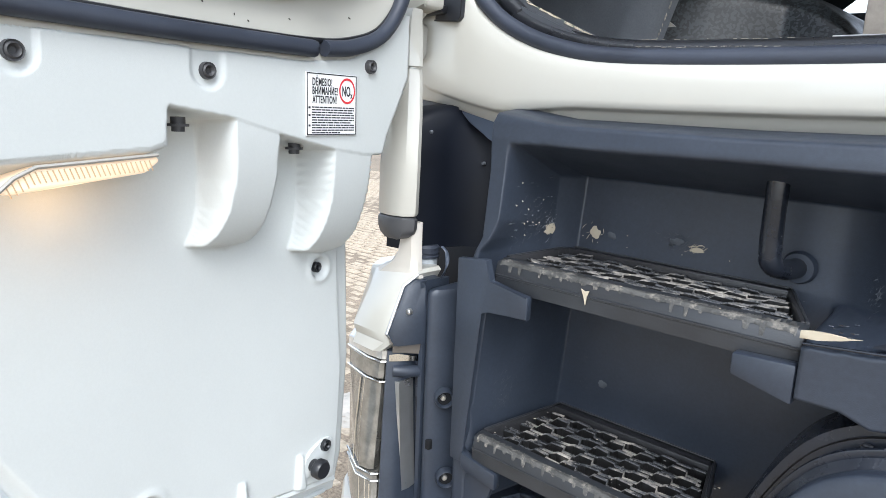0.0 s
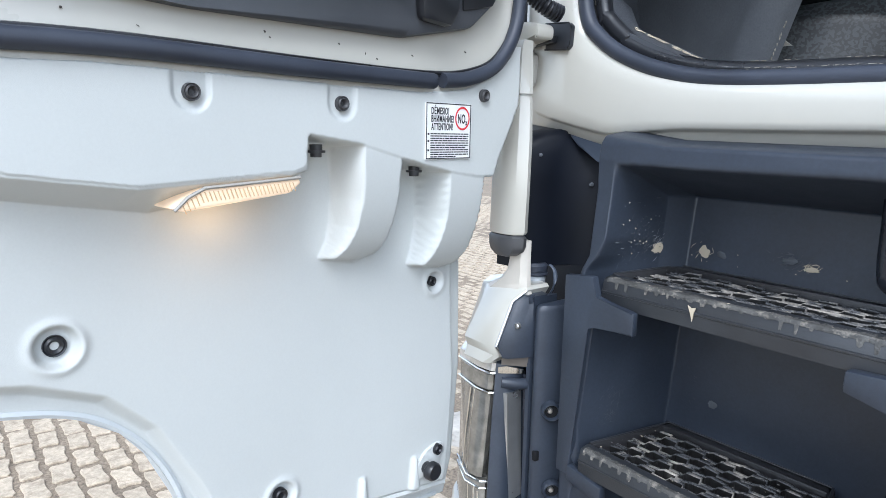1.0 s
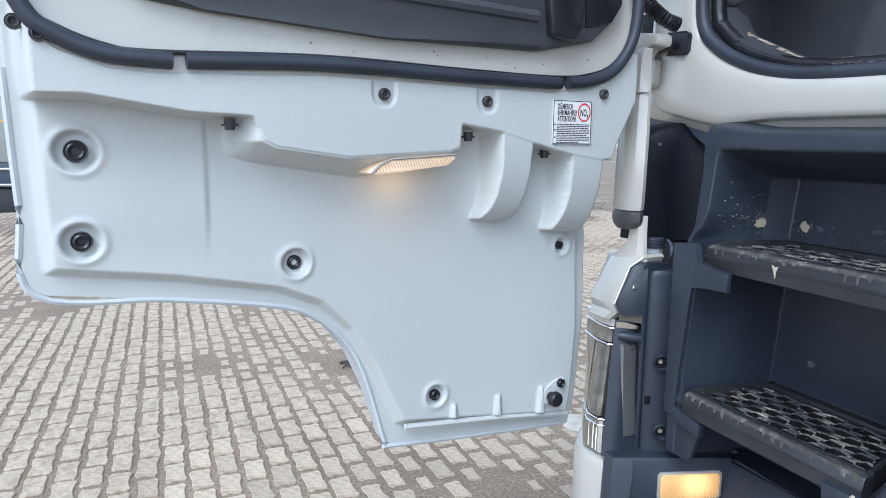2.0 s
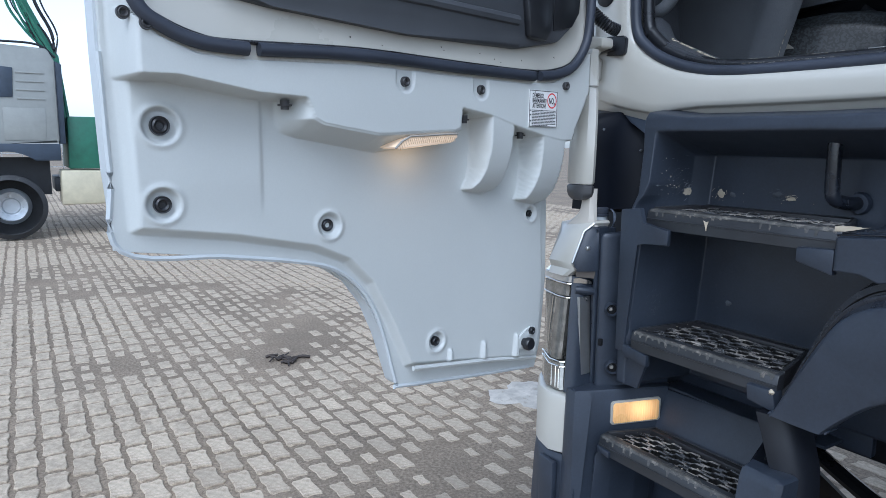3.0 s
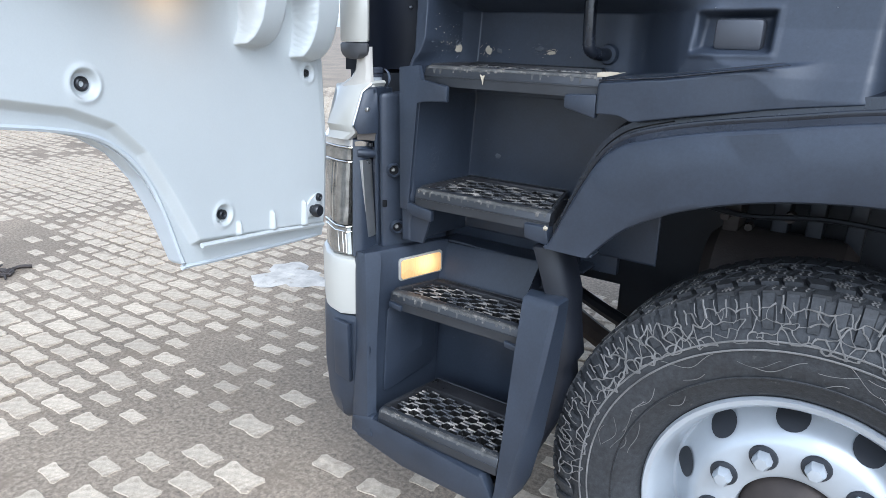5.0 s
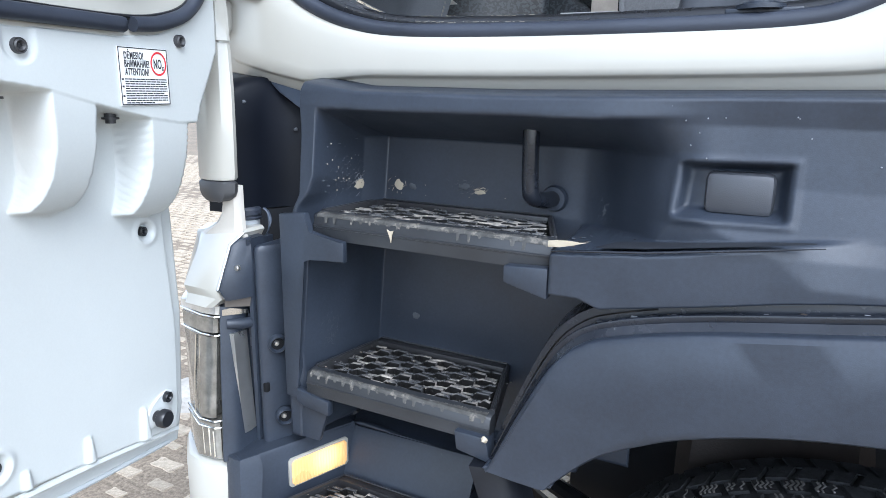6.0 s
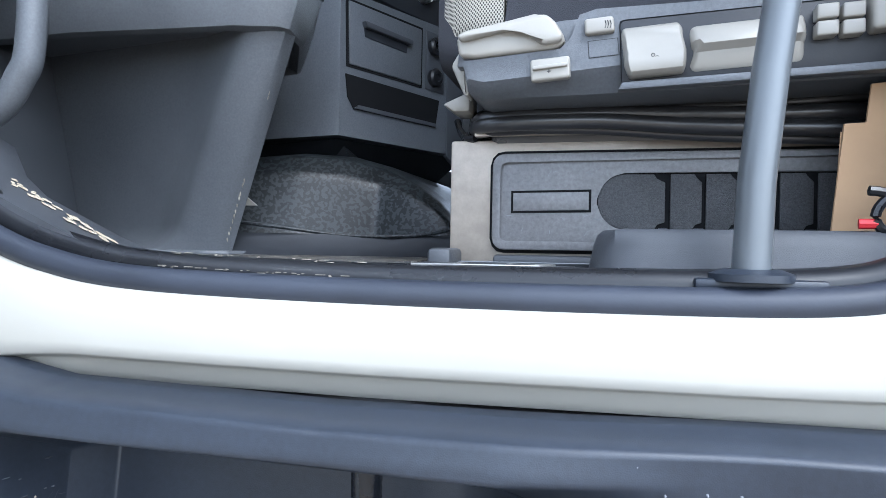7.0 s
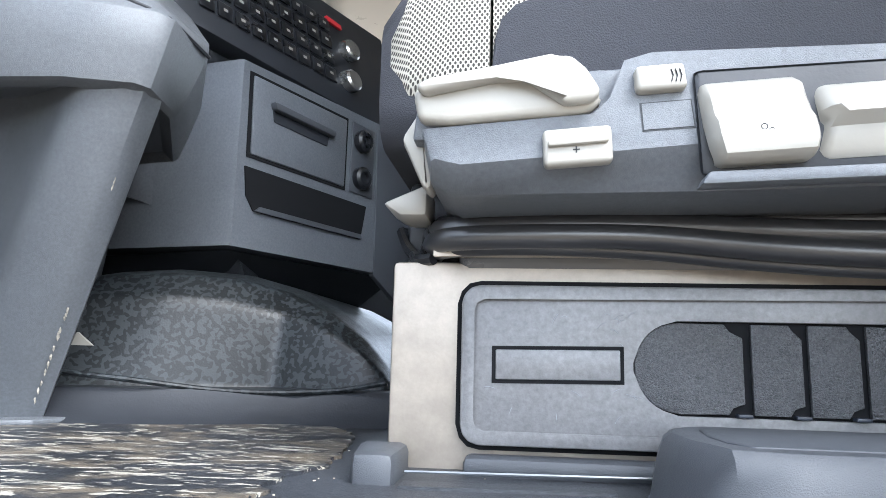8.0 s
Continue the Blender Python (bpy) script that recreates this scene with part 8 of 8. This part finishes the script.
for k in range(16):
    a0 = crng.uniform(-0.35, 0.1)
    part("crane_hose", tube(smooth_path([bg(a0 + 0.05, 4.8, 0.9), bg(a0 + crng.uniform(0, 0.2), 4.2, 0.9), bg(a0 + 0.25 + crng.uniform(0, 0.15), 3.7, 0.9), bg(0.33 + crng.uniform(-0.05, 0.08), 3.2, 0.9), bg(0.5, 2.2, 0.9)], 5), crng.uniform(0.012, 0.03), 5), GREEN if k % 3 else BLACK_SMOOTH, other)
part("crane_arm", tube([bg(0.48, 2.0, 0.95), bg(0.36, 3.3, 0.95), bg(-0.1, 4.3, 0.95), bg(-0.2, 5.0, 0.95)], 0.09, 6), GREEN, other)
part("roof_rail", tube(smooth_path([bg(-2.2, 3.30, 0.1), bg(-1.9, 3.40, 0.1), bg(-0.5, 3.42, 0.1), bg(0.1, 3.40, 0.1), bg(0.34, 3.2, 0.1)], 4), 0.02, 6), BLACK_SMOOTH, other)
part("tyre", lathe([(0.30, 0.02), (0.34, -0.02), (0.47, -0.04), (0.515, 0.0), (0.525, 0.05), (0.525, 0.26), (0.45, 0.3)], bg(-0.47, 0.75, 0.02), "x", 40), TYRE, other, "black front tyre")
part("rim", lathe([(0.315, 0.0), (0.305, -0.03), (0.285, 0.02), (0.24, 0.08), (0.23, 0.02), (0.14, 0.0), (0.12, -0.06), (0.0, -0.07)], bg(-0.47, 0.75, 0.02), "x", 30), RIM, other, "silver rim with wheel nuts")
for k in range(10):
    w = 2 * math.pi * k / 10
    part("wheel_nut", lathe([(0, -0.05), (0.028, -0.05), (0.03, 0.02)], bg(-0.47 + 0.185 * math.cos(w), 0.75 + 0.185 * math.sin(w), 0.02), "x", 8), DEEP, other)

# another lorry's wheel, seen low under the door, and the far yard edge
lorry = empty("parked_lorry", (-13.0, 4.4, 0), "dark lorry parked far across the yard", "truck")
part("body", box((-15.2, 2.6, 0.9), (-12.7, 9.5, 3.2), 0.05), NAVY, lorry)
for y in (3.9, 5.2):
    part("tyre", lathe([(0.30, 0.02), (0.34, -0.02), (0.47, -0.04), (0.515, 0.0), (0.525, 0.05), (0.525, 0.26), (0.45, 0.3)], (-12.55, y, 0.525), "x", 32), TYRE, lorry)
    part("rim", lathe([(0.315, 0.0), (0.285, 0.02), (0.14, 0.0), (0.0, -0.05)], (-12.55, y, 0.525), "x", 24), RIM, lorry)
fence = empty("yard_fence", (-40, 5, 0), "pale steel yard fence in the distance", "fence")
for k in range(60):
    y = -20 + 0.9 * k
    part("post", box((-40.03, y, 0), (-39.97, y + 0.06, 1.9), 0.0), STEEL, fence)
for z in (0.3, 1.0, 1.8):
    part("rail", box((-40.02, -20, z), (-39.98, 34, z + 0.05)), STEEL, fence)

# dirt and litter on the yard
litter = empty("twig_heap", (-4.15, 1.28, 0), "small dark heap of twigs and leaves on the paving", "twigs")
lr = random.Random(9)
for k in range(16):
    a, b = -4.15 + lr.gauss(0, 0.11), 1.25 + lr.gauss(0, 0.08)
    w = lr.uniform(0, math.pi)
    part("twig", tube([(a, b, 0.012), (a + 0.04 * math.cos(w), b + 0.04 * math.sin(w), 0.022), (a + 0.09 * math.cos(w + 0.3), b + 0.09 * math.sin(w + 0.3), 0.014)], lr.uniform(0.005, 0.014), 5), RUST, litter)

sand = bmesh.new()
sq = random.Random(22)
tops, rims = [], []
for k in range(36):
    w = 2 * math.pi * k / 36
    q = 1.0 + 0.22 * math.sin(3 * w + 1) + 0.12 * math.sin(7 * w) + sq.uniform(-0.08, 0.08)
    rims.append(sand.verts.new((-2.68 + 0.24 * q * math.cos(w), 2.38 + 0.20 * q * math.sin(w), 0.004)))
    tops.append(sand.verts.new((-2.68 + 0.14 * q * math.cos(w), 2.38 + 0.12 * q * math.sin(w), 0.017)))
for k in range(36):
    sand.faces.new((rims[k], rims[(k + 1) % 36], tops[(k + 1) % 36], tops[k]))
sand.faces.new(tops)
pile = part("sand_patch", sand, material("pale_spilled_sand", (0.52, 0.48, 0.42), 0.95, var=0.3, scale=9, bump=0.6, grain=120, dirt=(0.27, 0.22, 0.16), dirt_amount=0.16, dirt_scale=12))
tagged(pile, "pale thin heap of spilled sand on the paving", "sand")

# ---- the truck's assemblies become its parts ----
for root, main, name in ((hinge, "bracket", "door_hinge"), (coil, "hose", ""), (cladding, "upper_panel", ""), (housing, "back_wall", ""), (marker, "lens", ""), (lampu, "lens", ""), (washer, "neck", ""), (post, "body", ""),
                         (bumper, "lower_end", ""), (fender, "skin", ""), (wheel, "tyre", "wheel"), (axle, "beam", ""), (door, "lining", "door"), (grab, "handle", ""), (kick, "panel", "")):
    promote(root, child(root, main), cab, name)
for step in steps:
    promote(step, child(step, "pan"), cab, "entry_step")

# ---- yard paving ----
PAVER = material("sandstone_grey_concrete", (0.50, 0.415, 0.31), 0.9, fine_var=0.22, fine_scale=45, var=0.18, scale=14, bump=0.5, grain=160, random=0.16, dirt=(0.27, 0.215, 0.155), dirt_amount=0.215, dirt_scale=15)
PX, PY = 0.222, 0.125


def paver_mesh(seed, lx=0.212, ly=0.117, h=0.012):
    """An interlocking concrete block with waisted sides and worn corners."""
    rng_ = random.Random(seed)
    pts = []
    for fx, fy in ((-0.5, -0.36), (-0.40, -0.48), (-0.20, -0.45), (0.0, -0.41), (0.20, -0.45), (0.40, -0.48), (0.5, -0.36), (0.46, 0.0), (0.5, 0.36), (0.40, 0.48), (0.20, 0.45), (0.0, 0.41), (-0.20, 0.45), (-0.40, 0.48), (-0.5, 0.36), (-0.46, 0.0)):
        pts.append((fx * lx * rng_.uniform(0.93, 1.04), fy * ly * rng_.uniform(0.9, 1.06)))
    n = len(pts)
    vs = [(x, y, -0.03) for x, y in pts] + [(x * 0.985, y * 0.985, h - 0.004) for x, y in pts] + [(x * 0.92, y * 0.90, h) for x, y in pts]
    fs = [tuple(range(2 * n, 3 * n))]
    for k in range(n):
        a, b = k, (k + 1) % n
        fs += [(a, b, n + b, n + a), (n + a, n + b, 2 * n + b, 2 * n + a)]
    return vs, fs


paving = empty("paving", (-2, 0.8, 0), "worn interlocking concrete paving blocks sunk in sand", "paving", kind="structure")
shapes = []
for s in range(6):
    me = bpy.data.meshes.new("paving_block")
    me.from_pydata(*(lambda q: (q[0], [], q[1]))(paver_mesh(s)))
    me.materials.append(PAVER)
    shapes.append(me)
rng = random.Random(21)
joined_v, joined_f = [], []
count = 0
for j in range(-70, 130):
    y = j * PY
    for i in range(-150, 40):
        x = -0.1 + i * PX + (PX / 2 if j % 2 else 0)
        if x > 3.5 or x < -26 or (x < -12 and (y < -7 or y > 12)):
            continue
        near = max(0.0, 1 - math.hypot((x + 1.9) / 1.6, (y - 1.7) / 1.1))
        buried = 0.15 * near + noise.noise(Vector((x * 0.55 + 3, y * 0.8, 0.3))) + 0.5 * noise.noise(Vector((x * 1.7, y * 2.1, 4)))
        sink = -0.0115 * (0.35 + max(0, min(1.4, 0.5 + 1.5 * buried)))
        if sink < -0.0165 and rng.random() < 0.5:
            continue
        z = 0.002 + max(sink, -0.0105) + rng.uniform(-0.001, 0.001)
        sx = 1.0 - (0.5 if sink < -0.0115 else 0.0) * rng.random() - 0.10 * rng.random()
        rz = rng.uniform(-0.06, 0.06)
        dx, dy = rng.uniform(-0.006, 0.006), rng.uniform(-0.005, 0.005)
        if count < 300 and -3.3 < x < -1.25 and -0.2 < y < 1.9:
            ob = new("paving_block", shapes[count % 6])
            ob.parent = paving
            ob.matrix_parent_inverse = Matrix.Translation(paving.location).inverted()
            ob.location, ob.rotation_euler, ob.scale = (x + dx, y + dy, z), (0, 0, rz), (sx, sx, 1)
            count += 1
        else:
            me = shapes[(i * 7 + j * 3) % 6]
            o = len(joined_v)
            c, s = math.cos(rz) * sx, math.sin(rz) * sx
            for v in me.vertices:
                joined_v.append((x + dx + v.co.x * c - v.co.y * s, y + dy + v.co.x * s + v.co.y * c, z + v.co.z))
            for p in me.polygons:
                joined_f.append(tuple(o + k for k in p.vertices))
me = bpy.data.meshes.new("outer_paving")
me.from_pydata(joined_v, [], joined_f)
outer = link("outer_paving", me, PAVER.copy(), paving)
outer["kind"] = "stuff"
